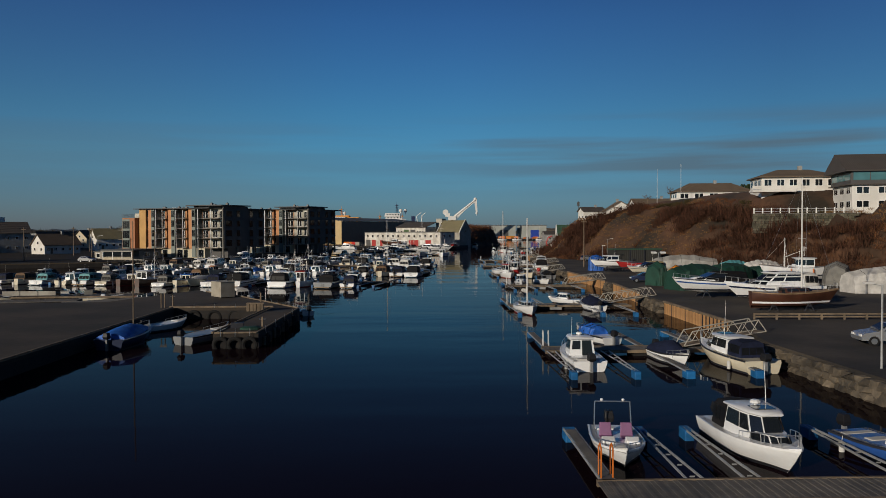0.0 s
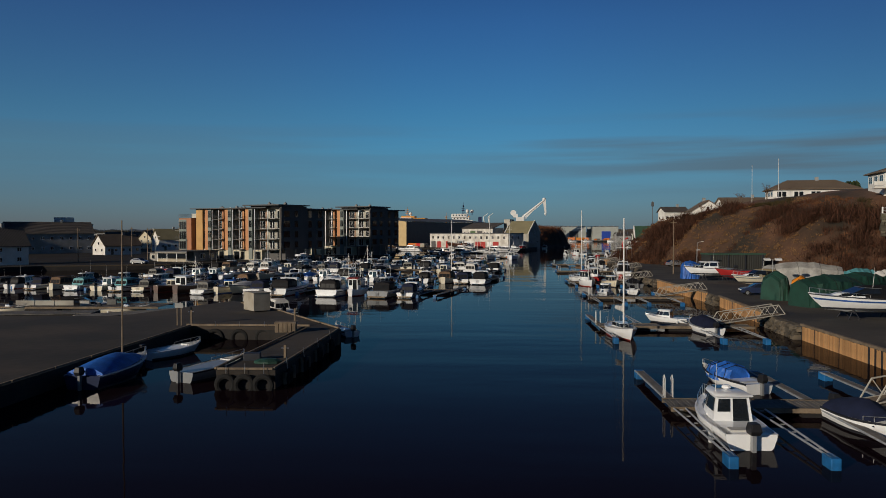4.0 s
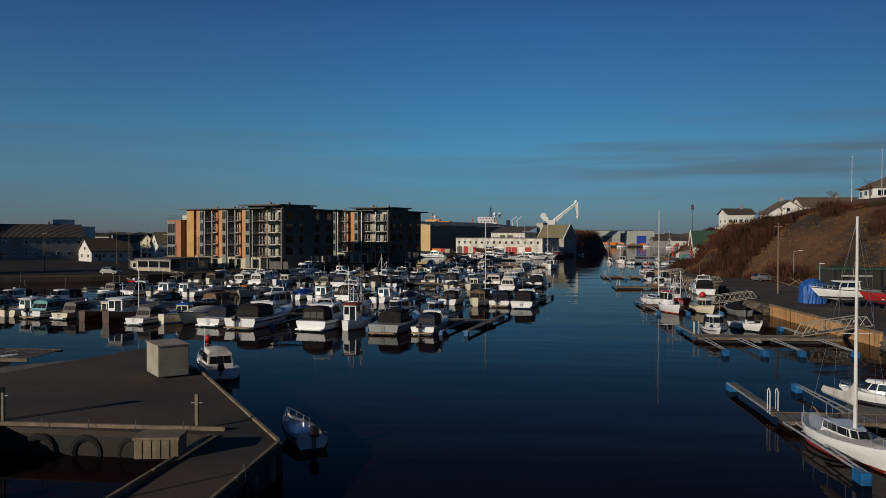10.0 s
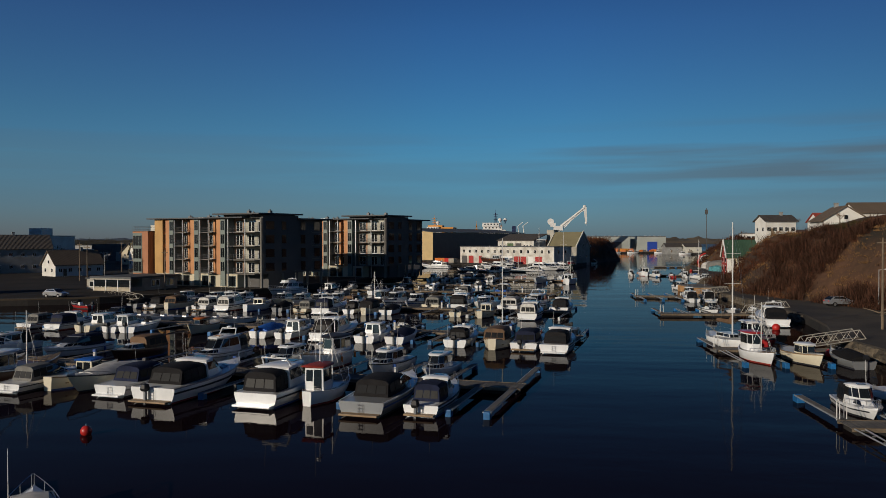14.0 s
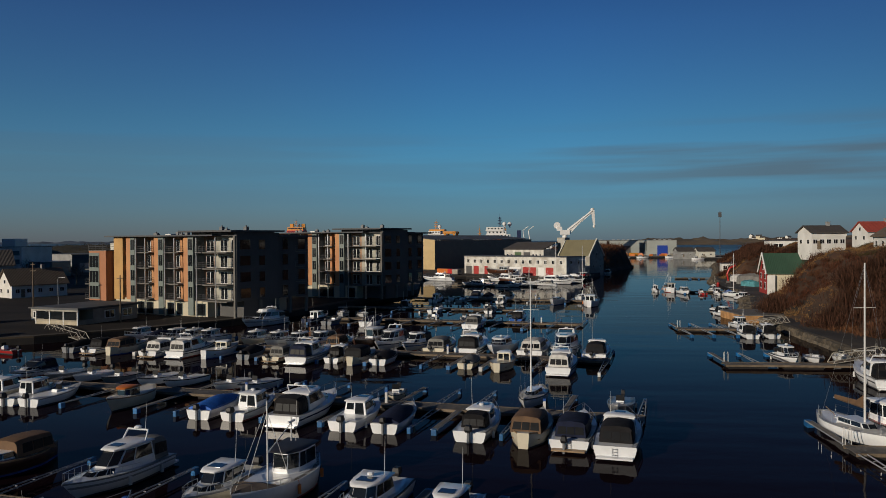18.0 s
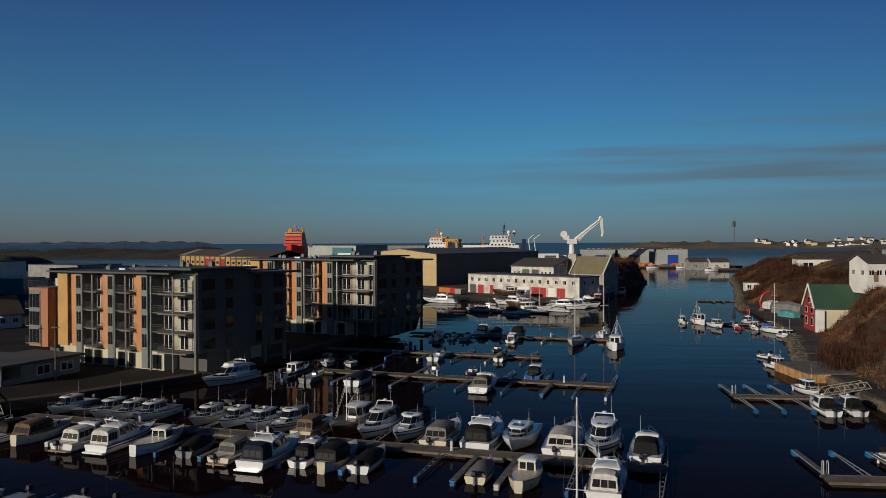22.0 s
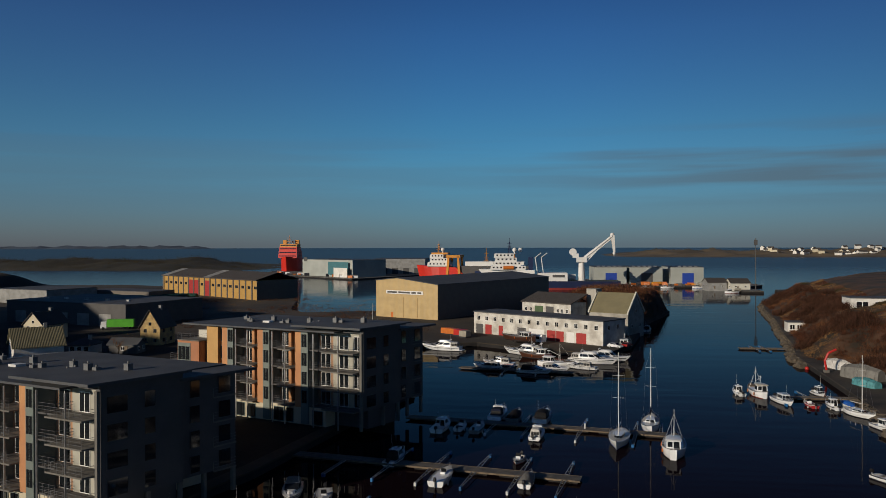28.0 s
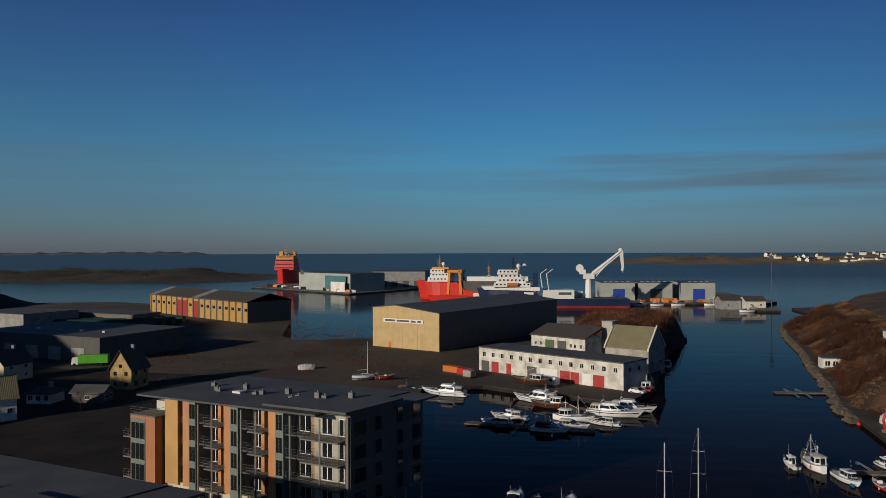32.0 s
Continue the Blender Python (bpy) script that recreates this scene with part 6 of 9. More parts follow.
            c = Geo().hexa([(L * 0.10, sg * 0.46 - 0.28, 0.24), (L * 0.20, sg * 0.46 - 0.26, 0.24), (L * 0.20, sg * 0.46 + 0.26, 0.24), (L * 0.10, sg * 0.46 + 0.28, 0.24), (L * 0.12, sg * 0.46 - 0.26, 0.86), (L * 0.19, sg * 0.46 - 0.24, 0.76), (L * 0.19, sg * 0.46 + 0.24, 0.76), (L * 0.12, sg * 0.46 + 0.26, 0.86)]).done("console", gel_white, t, bevel=0.03)
        Geo().box(-L * 0.42, -L * 0.33, -B * 0.34, B * 0.34, 0.24, 0.60).done("aft_bench", gel_white, t, bevel=0.03)
        Geo().line([(-L * 0.30, -B * 0.38, F), (-L * 0.33, -B * 0.36, 1.75), (-L * 0.33, B * 0.36, 1.75), (-L * 0.30, B * 0.38, F)], 0.028, 6).done("steel_arch", steel, t)
        for sg in (-1, 1):
            Geo().ball((-L * 0.33, sg * B * 0.22, 1.82), 0.07, 0.07, 0.07, 6, 4).done("lamp", gel_white, t)
        outboard_of(t, -L / 2 - 0.12, 0, F * 0.8, 0.95)
        pulpit_of(t, b, zs, xx, 0.66, 0.25, 4)
        stripe_of(t, b, zs, xx, gel_grey, 0.78, 0.86)
    elif kind == "covered":
        b, zs, xx = hull_of(t, L, B, F, hull, boot, 0.25, 0.30, rail=rail)
        canopy_of(t, -L * 0.46, L * 0.28, B * 0.92, F * 0.95, rnd.uniform(0.75, 1.05), top or cloth_navy, False, 0.5, 0.55)
        outboard_of(t, -L / 2 - 0.12, 0, F * 0.8, 0.95)
        pulpit_of(t, b, zs, xx, 0.66, 0.35, 4)
    elif kind == "sail":
        b, zs, xx = hull_of(t, L, B, F, hull, boot, 0.45, 0.60, rail=teak if hull is wood_hull else rail, double=True, depth=0.5, fine=2.0, deck=teak if hull is wood_hull else None)
        cabin_of(t, -L * 0.14, L * 0.20, B * 0.58, B * 0.36, zs(0.5) - 0.04, 0.48, 0, L * 0.05, gel_white if hull is not wood_hull else wood_hull, 3, "trunk", 0.86, sill=0.35)
        mast_of(t, L * 0.08, zs(0.5) + 0.4, L * 1.22, L * 0.40, top, B, L)
        pulpit_of(t, b, zs, xx, 0.86, 0.6, 3)
        g = Geo()
        for sg in (-1, 1):
            pts = []
            for i in range(6):
                s = 0.08 + 0.78 * i / 5
                p = (xx(s, zs(s)), sg * (b(s) - 0.06), zs(s))
                g.tube(p, (p[0], p[1], p[2] + 0.6), 0.012, 4)
                pts.append((p[0], p[1], p[2] + 0.6))
            g.line(pts, 0.008, 3)
        g.done("guard_rail", steel, t)
        Geo().line([(-L * 0.30, 0, zs(0.2) + 0.1), (-L * 0.44, 0, zs(0.1) + 0.45)], 0.03, 5).done("tiller", teak, t)
    elif kind == "fisher":
        b, zs, xx = hull_of(t, L, B, F, hull, boot, 0.45, 0.34, rail=rail, double=True, depth=0.5, fine=2.6, deck=timber)
        cabin_of(t, -L * 0.34, -L * 0.04, B * 0.62, B * 0.56, 0.45, 2.0, 0.05, 0.24, gel_white, 2, "wheelhouse", 0.92, top if top and top.name.startswith(("gel", "boot")) else gel_white, 0.18, sill=0.52)
        g = Geo().tube((L * 0.10, 0, 0.5), (L * 0.10, 0, L * 0.62), 0.07, 6, 0.04)
        g.tube((L * 0.10, 0, L * 0.30), (-L * 0.20, 0, L * 0.42), 0.04, 5)
        for y in (-1, 1):
            g.tube((L * 0.08, y * B * 0.42, F), (L * 0.10, 0, L * 0.55), 0.02, 4)
        g.tube((L * 0.47, 0, F * 1.3), (L * 0.10, 0, L * 0.60), 0.012, 3)
        g.done("mast", alloy_white, t)
        Geo().box(L * 0.14, L * 0.26, -B * 0.2, B * 0.2, 0.45, 0.95).done("fish_hatch", deck_grip, t)
        pulpit_of(t, b, zs, xx, 0.6, 0.5)
        fenders_of(t, b, zs, xx, 1, 2, orange)
        aerial_of(t, -L * 0.2, 0.3, 2.8, 2.4)
        Geo().tube((-L * 0.2, 0, 2.8), (-L * 0.2, 0, 4.2), 0.04, 5).box(-L * 0.2 - 0.4, -L * 0.2 + 0.4, -0.06, 0.06, 3.9, 4.0).done("radar", gel_white, t)
    elif kind == "snekke":
        b, zs, xx = hull_of(t, L, B, F, hull, boot, 0.3, 0.30, rail=teak, double=True, depth=0.45, fine=2.2)
        if top is not None and top.name.startswith("cloth"):
            canopy_of(t, -L * 0.40, L * 0.02, B * 0.82, F * 0.98, 1.15, top, True, 0.5, 0.2)
            cabin_of(t, L * 0.0, L * 0.26, B * 0.62, B * 0.34, F, 0.5, 0, 0.25, gel_white, 2, "trunk", sill=0.3, aft=False)
        else:
            cabin_of(t, -L * 0.02, L * 0.22, B * 0.60, B * 0.46, 0.3, 1.4, 0.05, 0.22, gel_cream, 2, "wheelhouse", 0.92, top or gel_white, 0.1, sill=0.5)
        Geo().box(-L * 0.22, -L * 0.10, -0.35, 0.35, 0.3, 0.7).done("engine_box", teak, t, bevel=0.02)
        Geo().box(-L * 0.38, -L * 0.33, -B * 0.34, B * 0.34, 0.45, 0.52).done("thwart", teak, t)
    if z > 0.3:
        for i, s in enumerate((-0.28, 0.12)):
            tr = Geo()
            for sg in (-1, 1):
                tr.tube((L * s - 0.5, sg * B * 0.32, -z + 1.25), (L * s, sg * B * 0.28, 0.02), 0.045, 5)
                tr.tube((L * s + 0.5, sg * B * 0.32, -z + 1.25), (L * s, sg * B * 0.28, 0.02), 0.045, 5)
            tr.box(L * s - 0.08, L * s + 0.08, -B * 0.34, B * 0.34, -0.35, -0.22)
            tr.done("trestle", boot_dark, t)
    return t

def tent(name, x, y, heading, L, W, h, mat, label, z=1.25, seed=1):
    """A boat under a draped cover: ridge, sagging sides and folds."""
    r = random.Random(seed)
    t = thing(name, x, y, z, heading, label, "covered boat", "covered boats ashore")
    rings = []
    for i in range(15):
        s = i / 14
        k = 0.55 + 0.45 * math.sin(math.pi * min(1, max(0, 0.12 + 0.8 * s)))
        hh = h * (0.82 + 0.18 * math.sin(math.pi * s)) + r.uniform(-0.08, 0.08)
        w = W / 2 * k
        f = [r.uniform(-0.10, 0.10) for _ in range(5)]
        x0 = -L / 2 + L * s
        rings.append([(x0, -w + f[0], 0.0), (x0 + f[1], -w * 0.97, hh * 0.45), (x0, -w * 0.78 + f[2], hh * 0.80), (x0, 0, hh), (x0, w * 0.78 + f[3], hh * 0.80), (x0 + f[4], w * 0.97, hh * 0.45), (x0, w + f[0], 0.0)])
    Geo().loft(rings, closed=False).done("cover", mat, t, smooth=False)
    rp = Geo()
    for i in (2, 6, 10, 13):
        rp.line([(p[0], p[1] * 1.01, p[2] + 0.02) for p in rings[i]], 0.02, 4)
    rp.done("lashing", rubber, t)
    return t


# ---- ships at the north quays ----
ship_navy = material("ship_navy", (0.012, 0.022, 0.075), 0.45, 0, 0.15, 0.6, 0.06)
ship_red = material("ship_red", (0.66, 0.030, 0.015), 0.45, 0, 0.12, 0.6, 0.06)
ship_boot = material("ship_boot", (0.30, 0.035, 0.03), 0.6, 0, 0.2, 0.6, 0.06)
ship_white = material("ship_white", (0.76, 0.75, 0.72), 0.45, 0, 0.06, 0.8, 0.08)
ship_yellow = material("ship_yellow", (0.66, 0.27, 0.03), 0.5, 0, 0.1, 0.8, 0.08)
ship_deck = material("ship_deck", (0.07, 0.09, 0.07), 0.8, 0, 0.2, 1.0, 0.1)


def ship_hull(t, L, B, aft, fore, hull):
    """Hull with raised forecastle; bow towards local +x."""
    n = 15
    rings, boot = [], []
    for i in range(n):
        s = i / (n - 1)
        b = B / 2 * (0.94 + 0.06 * step(0, 0.2, s)) * (1 - max(0, (s - 0.72) / 0.28) ** 2.4)
        b = max(b, 0.15)
        z = aft + (fore - aft) * step(0.56, 0.62, s) + 1.6 * step(0.8, 1.0, s)
        rk = 5.0 * step(0.75, 1, s)
        x = -L / 2 + L * s
        rings.append([(x - rk, 0, -3), (x - rk, b * 0.9, -2), (x - rk * 0.6, b * 0.97, 1.4), (x, b, z), (x, -b, z), (x - rk * 0.6, -b * 0.97, 1.4), (x - rk, -b * 0.9, -2)])
        boot.append([(x - rk * 0.63, b * 0.97 + 0.06, 1.5), (x - rk, b * 0.9 + 0.08, -1.5), (x - rk, -b * 0.9 - 0.08, -1.5), (x - rk * 0.63, -b * 0.97 - 0.06, 1.5)])
    Geo().loft(rings).done("hull", hull, t)
    Geo().loft(boot, closed=False, cap=False).done("boot_top", ship_boot, t)
    Geo().box(-L / 2 + 1, L * 0.08, -B / 2 + 0.8, B / 2 - 0.8, aft, aft + 0.12).done("work_deck", ship_deck, t)


def decks(t, specs, mat):
    """Stacked deckhouses: x0, x1, half breadth, z0, z1, window rows."""
    for x0, x1, w, z0, z1, rows in specs:
        d = Geo().hexa([(x0, -w, z0), (x1, -w, z0), (x1, w, z0), (x0, w, z0), (x0, -w, z1), (x1 - 0.6, -w, z1), (x1 - 0.6, w, z1), (x0, w, z1)]).done("deckhouse", mat, t)
        for r in range(rows):
            zz = z0 + (z1 - z0) * (r + 0.45) / rows
            n = max(3, int((x1 - x0) / 2.6))
            for sg in (-1, 1):
                g = Geo()
                for i in range(n):
                    a = x0 + (x1 - x0 - 1.2) * (i + 0.3) / n
                    g.box(a, a + 1.1, sg * w - 0.08, sg * w + 0.08, zz, zz + 1.0)
                g.done("porthole_row", glass_dark, d)
            Geo().hexa([(x1 - 0.45, -w * 0.92, zz), (x1 - 0.2, -w * 0.92, zz), (x1 - 0.2, w * 0.92, zz), (x1 - 0.45, w * 0.92, zz), (x1 - 0.6, -w * 0.92, zz + 1.0), (x1 - 0.35, -w * 0.92, zz + 1.0), (x1 - 0.35, w * 0.92, zz + 1.0), (x1 - 0.6, w * 0.92, zz + 1.0)]).done("front_window", glass_dark, d)


def ship_mast(t, x, z, h, domes=2, mat=None):
    g = Geo()
    for a, b in ((-0.8, -0.8), (0.8, -0.8), (0, 0.9)):
        g.tube((x + a, b, z), (x + a * 0.3, b * 0.3, z + h), 0.16, 5)
    for k in (0.35, 0.6, 0.85):
        g.box(x - 1.6, x + 1.6, -2.2, 2.2, z + h * k, z + h * k + 0.25)
    g.tube((x, 0, z + h), (x, 0, z + h * 1.3), 0.1, 5)
    g.done("signal_mast", mat or ship_navy, t)
    for i in range(domes):
        Geo().ball((x - 3.5 - 4 * i, 2.5 - 5 * i, z + 2.4), 1.5, 1.5, 1.6, 10, 7).tube((x - 3.5 - 4 * i, 2.5 - 5 * i, z - 0.5), (x - 3.5 - 4 * i, 2.5 - 5 * i, z + 1.2), 0.5).done("radar_dome", ship_white, t)


# navy-blue offshore ship with the white crane
s1 = thing("offshore_ship", 4.0, 676, 0, 180, "navy and white offshore ship with a tall white crane", "ship")
ship_hull(s1, 98, 20, 6.0, 11.0, ship_navy)
Geo().hexa([(8, -9.6, 11), (44, -7, 11.6), (44, 7, 11.6), (8, 9.6, 11), (8, -9.6, 13.4), (46, -6, 13.8), (46, 6, 13.8), (8, 9.6, 13.4)]).done("forecastle", ship_white, s1)
decks(s1, ((14, 38, 9.4, 13.4, 16.2, 1), (17, 36, 9.0, 16.2, 19.0, 1), (20, 35, 8.6, 19, 21.6, 1), (22, 35.5, 9.4, 21.6, 24.6, 1)), ship_white)
ship_mast(s1, 25, 24.6, 8.0, 2)
Geo().tube((22, 9.7, 15.0), (29, 9.7, 15.0), 1.3, 8).done("lifeboat", orange, s1)
Geo().tube((22, -9.7, 15.0), (29, -9.7, 15.0), 1.3, 8).done("lifeboat", orange, s1)
for y in (-6, 6):
    Geo().box(9, 12, y - 1.4, y + 1.4, 13, 22).done("funnel", ship_navy, s1)
Geo().box(-14, 6, -9.8, 9.8, 6, 11.5).done("hangar", ship_white, s1)
Geo().tube((-20, 0, 8.2), (-2, 0, 8.2), 2.2, 12).done("cable_drum", ship_white, s1)
for i, (a, b) in enumerate(((-12, -4), (12, 18))):
    Geo().box(a, b, 9.9, 10.06, 8.6, 10.2).done("lettering_bar", ship_white if i else wall_slate, s1)
for x in (2, 6):
    Geo().tube((x, 7, 11), (x + 1.5, 7, 22), 0.35, 6).tube((x + 1.5, 7, 22), (x - 2.5, 7, 25), 0.25, 6).done("deck_crane", ship_white, s1)
cr = Geo().tube((-24, 0, 6), (-24, 0, 18.5), 2.6, 12, 1.9).done("crane_pedestal", ship_white, s1)
Geo().box(-27.5, -20.5, -2.6, 2.6, 18.5, 22.0).box(-22, -18, -1.8, 1.8, 21.5, 24.5).done("crane_house", ship_white, s1)
Geo().tube((-18.2, -1.0, 25.5), (-18.2, 1.0, 25.5), 2.5, 16).done("crane_winch", ship_white, s1)
boom = Geo()
for y in (-1.1, 1.1):
    boom.tube((-26, y, 21.5), (-44.5, y * 0.6, 36.4), 0.85, 6)
    boom.tube((-27.5, y, 19.0), (-38, y, 30.4), 0.30, 6)
for i in range(7):
    k = i / 7
    boom.tube((-26 - 18.5 * k, -1.1, 21.5 + 14.9 * k), (-26 - 18.5 * (k + 0.14), 1.1, 21.5 + 14.9 * (k + 0.14)), 0.22, 4)
boom.hexa([(-26, -1.5, 20.0), (-27, 1.5, 20.0), (-44.6, 1.0, 34.8), (-44.0, -1.0, 34.8), (-26, -1.5, 23.0), (-27, 1.5, 23.0), (-44.8, 0.8, 37.0), (-44.2, -0.8, 37.0)])
boom.done("crane_boom", ship_white, s1)
jib = Geo().hexa([(-43.4, -1.0, 37.2), (-46.0, -1.0, 36.8), (-46.0, 1.0, 36.8), (-43.4, 1.0, 37.2), (-45.2, -0.7, 25.4), (-46.6, -0.7, 25.4), (-46.6, 0.7, 25.4), (-45.2, 0.7, 25.4)])
jib.ball((-44.6, 0, 37.2), 1.5, 1.2, 1.5)
jib.tube((-45.8, 0, 25.4), (-45.8, 0, 22.5), 0.12, 4).ball((-45.8, 0, 24.6), 1.0, 0.8, 1.2)
jib.done("crane_jib", ship_white, s1)

# red ship with a yellow gantry
s2 = thing("supply_ship", -50.0, 752, 0, 176, "red offshore supply ship with a yellow gantry", "ship")
ship_hull(s2, 92, 20, 6.5, 13.0, ship_red)
decks(s2, ((18, 36, 9.0, 13.5, 17, 1), (20, 34, 8.4, 17, 20, 1), (23, 34, 8.8, 20, 23, 1)), ship_white)
Geo().box(20, 33, -6, 6, 23, 24.4).done("monkey_deck", ship_yellow, s2)
ship_mast(s2, 28, 24.4, 7.0, 1, ship_yellow)
for x in (-10, -32):
    ship_mast(s2, x, 14.0, 11.0, 1, ship_yellow)
Geo().box(-44, 10, -9, 9, 6.6, 14).done("cargo_house", wall_slate, s2)
Geo().box(-40, 6, -7, 7, 14, 17.4).done("upper_house", ship_white, s2)
g = Geo()
for x in (10, 20):
    g.hexa([(x - 1, -10.5, 4), (x + 1, -10.5, 4), (x + 1, -9, 4), (x - 1, -9, 4), (x - 0.8 + (15 - x) * 0.25, -10.5, 22), (x + 0.8 + (15 - x) * 0.25, -10.5, 22), (x + 0.8 + (15 - x) * 0.25, -9, 22), (x - 0.8 + (15 - x) * 0.25, -9, 22)])
    g.hexa([(x - 1, 9, 4), (x + 1, 9, 4), (x + 1, 10.5, 4), (x - 1, 10.5, 4), (x - 0.8 + (15 - x) * 0.25, 9, 22), (x + 0.8 + (15 - x) * 0.25, 9, 22), (x + 0.8 + (15 - x) * 0.25, 10.5, 22), (x - 0.8 + (15 - x) * 0.25, 10.5, 22)])
g.box(9.5, 20.5, -10.5, -8.8, 20.5, 22.5).box(9.5, 20.5, 8.8, 10.5, 20.5, 22.5).box(10, 12, -10, 10, 20.8, 22.6)
g.done("gantry", ship_yellow, s2, "yellow A-frame gantry")
s4 = thing("work_barge", -62.0, 738, 0, 180, "low red work barge moored beside the ship", "barge")
Geo().loft([[(-20, -5, -1), (20, -5, -1), (20, 5, -1), (-20, 5, -1)], [(-22, -5.5, 3), (23, -5.5, 3.4), (23, 5.5, 3.4), (-22, 5.5, 3)]]).done("hull", ship_red, s4)
Geo().box(-16, -11, -2, 2, 3, 5.5).done("deckhouse", ship_white, s4)

# orange-red ship lying end-on
s3 = thing("supply_ship", -270.0, 1008, 0, -90, "tall orange-red supply ship seen bow on", "ship")
ship_hull(s3, 78, 22, 8, 16, ship_red)
decks(s3, ((12, 33, 10.6, 16, 20, 1), (12, 32, 10.4, 20, 24, 1), (14, 31, 10.0, 24, 28, 1)), ship_red)
decks(s3, ((15, 30, 9.6, 28, 31.5, 1),), ship_yellow)
for y in (-7, 7):
    Geo().box(16, 20, y - 2, y + 2, 31.5, 36).done("funnel", ship_yellow, s3)
ship_mast(s3, 25, 31.5, 8.0, 1, ship_yellow)

# ---- floating piers ----
PX, PY = Vector((-0.978, 0.206, 0)), Vector((0.206, 0.978, 0))
AWAY = math.degrees(math.atan2(0.978, 0.206))
PIER_END = {"a": (-4.5, 122.3), "b": (2.2, 151.6), "c": (3.0, 181.4), "d": (3.1, 220.7), "e": (-6.3, 246.5), "f": (9.2, 271.2)}


def pontoon_deck(parent, m, length, wide, z=0.45):
    """Cross planks on two bearers over concrete floats."""
    g = Geo()
    n = int(length / 0.16)
    for i in range(n):
        x = i * 0.16
        dz = 0.006 * ((i * 7) % 5 - 2)
        g.tbox(m, x, x + 0.145, -wide / 2, wide / 2, z - 0.04, z + dz)
    ob = g.done("deck_planks", plank, parent)
    ob["kind"] = "stuff"
    for i in range(int(length / 6)):
        Geo().tbox(m, i * 6 + 0.3, i * 6 + 4.6, -wide / 2 + 0.1, wide / 2 - 0.1, -0.4, z - 0.18).done("pontoon", quay_wall, parent)
    for sg in (-1, 1):
        Geo().tbox(m, 0, length, sg * wide / 2 - 0.06, sg * wide / 2 + 0.06, z - 0.2, z + 0.03).done("edge_beam", timber, parent)


def finger(parent, m, x, length, sg, float_mat=None, z=0.42, ladder=False, small=False, tint=None):
    """A slim arm off the pier with a float at its tip; every third one carries a walkway."""
    g = Geo()
    walk_on = ladder or int(x * 7) % 3 == 0
    w = 0.24 if walk_on else 0.09
    for k in (-w, w):
        g.tube(m @ Vector((x + k * (1 if walk_on else 3.2), sg * 1.0, z)), m @ Vector((x + k, sg * (length + 0.9), z)), 0.05, 5)
    for i in range(int(length / 1.3)):
        y = 1.4 + i * 1.3
        g.tube(m @ Vector((x - w, sg * y, z)), m @ Vector((x + w, sg * y, z)), 0.03, 4)
    f = g.done("finger", galv, parent, "galvanised mooring finger")
    if walk_on:
        Geo().tbox(m, x - 0.2, x + 0.2, min(sg * 1.0, sg * (length + 0.6)), max(sg * 1.0, sg * (length + 0.6)), z + 0.03, z + 0.06).done("walkway", plank, f)
    fl = Geo()
    fw = (0.27 if walk_on else 0.2) * (0.8 if small else 1)
    k0, k1 = length + (0.5 if small else 0.3), length + (1.0 if small else 1.15)
    fl.tbox(m, x - fw, x + fw, min(sg * k0, sg * k1), max(sg * k0, sg * k1), -0.25, z + 0.04)
    fl.done("float", float_mat or float_blue, f, "plastic float at the tip", bevel=0.05)
    if ladder:
        lg = Geo()
        for k in (-0.2, 0.2):
            lg.line([m @ Vector((x + k, sg * 1.2, 0.3)), m @ Vector((x + k, sg * 1.2, 1.45)), m @ Vector((x + k, sg * 1.4, 1.6)), m @ Vector((x + k, sg * 1.6, 1.45)), m @ Vector((x + k, sg * 1.6, 0.3))], 0.03, 5)
        lg.done("ladder", tint or alloy_white, f, "ladder with hooped rails")


def power_post(x, y, z, group="power posts"):
    t = thing("power_post", x, y, z, 0, "slim white and blue electric post on the pier", "post", group)
    Geo().box(-0.11, 0.11, -0.11, 0.11, 0, 0.95).done("pillar", alloy_white, t)
    Geo().box(-0.13, 0.13, -0.13, 0.13, 0.95, 1.15).done("cap", boot_blue, t)


def pier(name, key, length, fingers_s, fingers_n, flen=8.0, wide=2.2, posts=()):
    ex, ey = PIER_END[key]
    t = thing(name, ex, ey, 0, math.degrees(math.atan2(0.206, -0.978)), "floating timber pier with galvanised mooring fingers", "pier", "floating piers")
    m = Matrix.Identity(4)
    pontoon_deck(t, m, length, wide)
    for s in fingers_s:
        finger(t, m, s, flen, 1, fender_white if int(s * 3) % 4 == 0 else None, small=True)
    for s in fingers_n:
        finger(t, m, s, flen, -1, small=True)
    for s in posts:
        p = Vector((ex, ey, 0)) + PX * s
        power_post(p.x, p.y, 0.45)
    return t


# with local x along the pier to the west, local +y points south
pier("floating_pier", "a", 78, (0.5, 3, 10.5, 17.8, 21.0, 29.3, 36.5, 43, 50, 57, 64, 71), (0.5, 6.0, 10.4, 15.7, 26, 34, 42, 50, 58, 66), 8.0, posts=(10, 24, 38, 52))
pier("floating_pier", "b", 74, (0.3, 6.2, 9.8, 15.0, 17.0, 24.5, 29.8, 38, 42, 50, 58, 66), (0.3, 6.5, 14.0, 17.5, 21, 25, 29, 34, 42, 52, 60), 7.0, posts=(8, 22, 36))
pier("floating_pier", "c", 72, (0.3, 7.6, 13.4, 17.2, 20.5, 27.5, 33.8, 42, 47, 55, 60, 68), (0.3, 8.0, 16.3, 24.4, 28.5, 35, 42, 48.5, 56, 62), 8.0, posts=(6, 20, 40, 56))
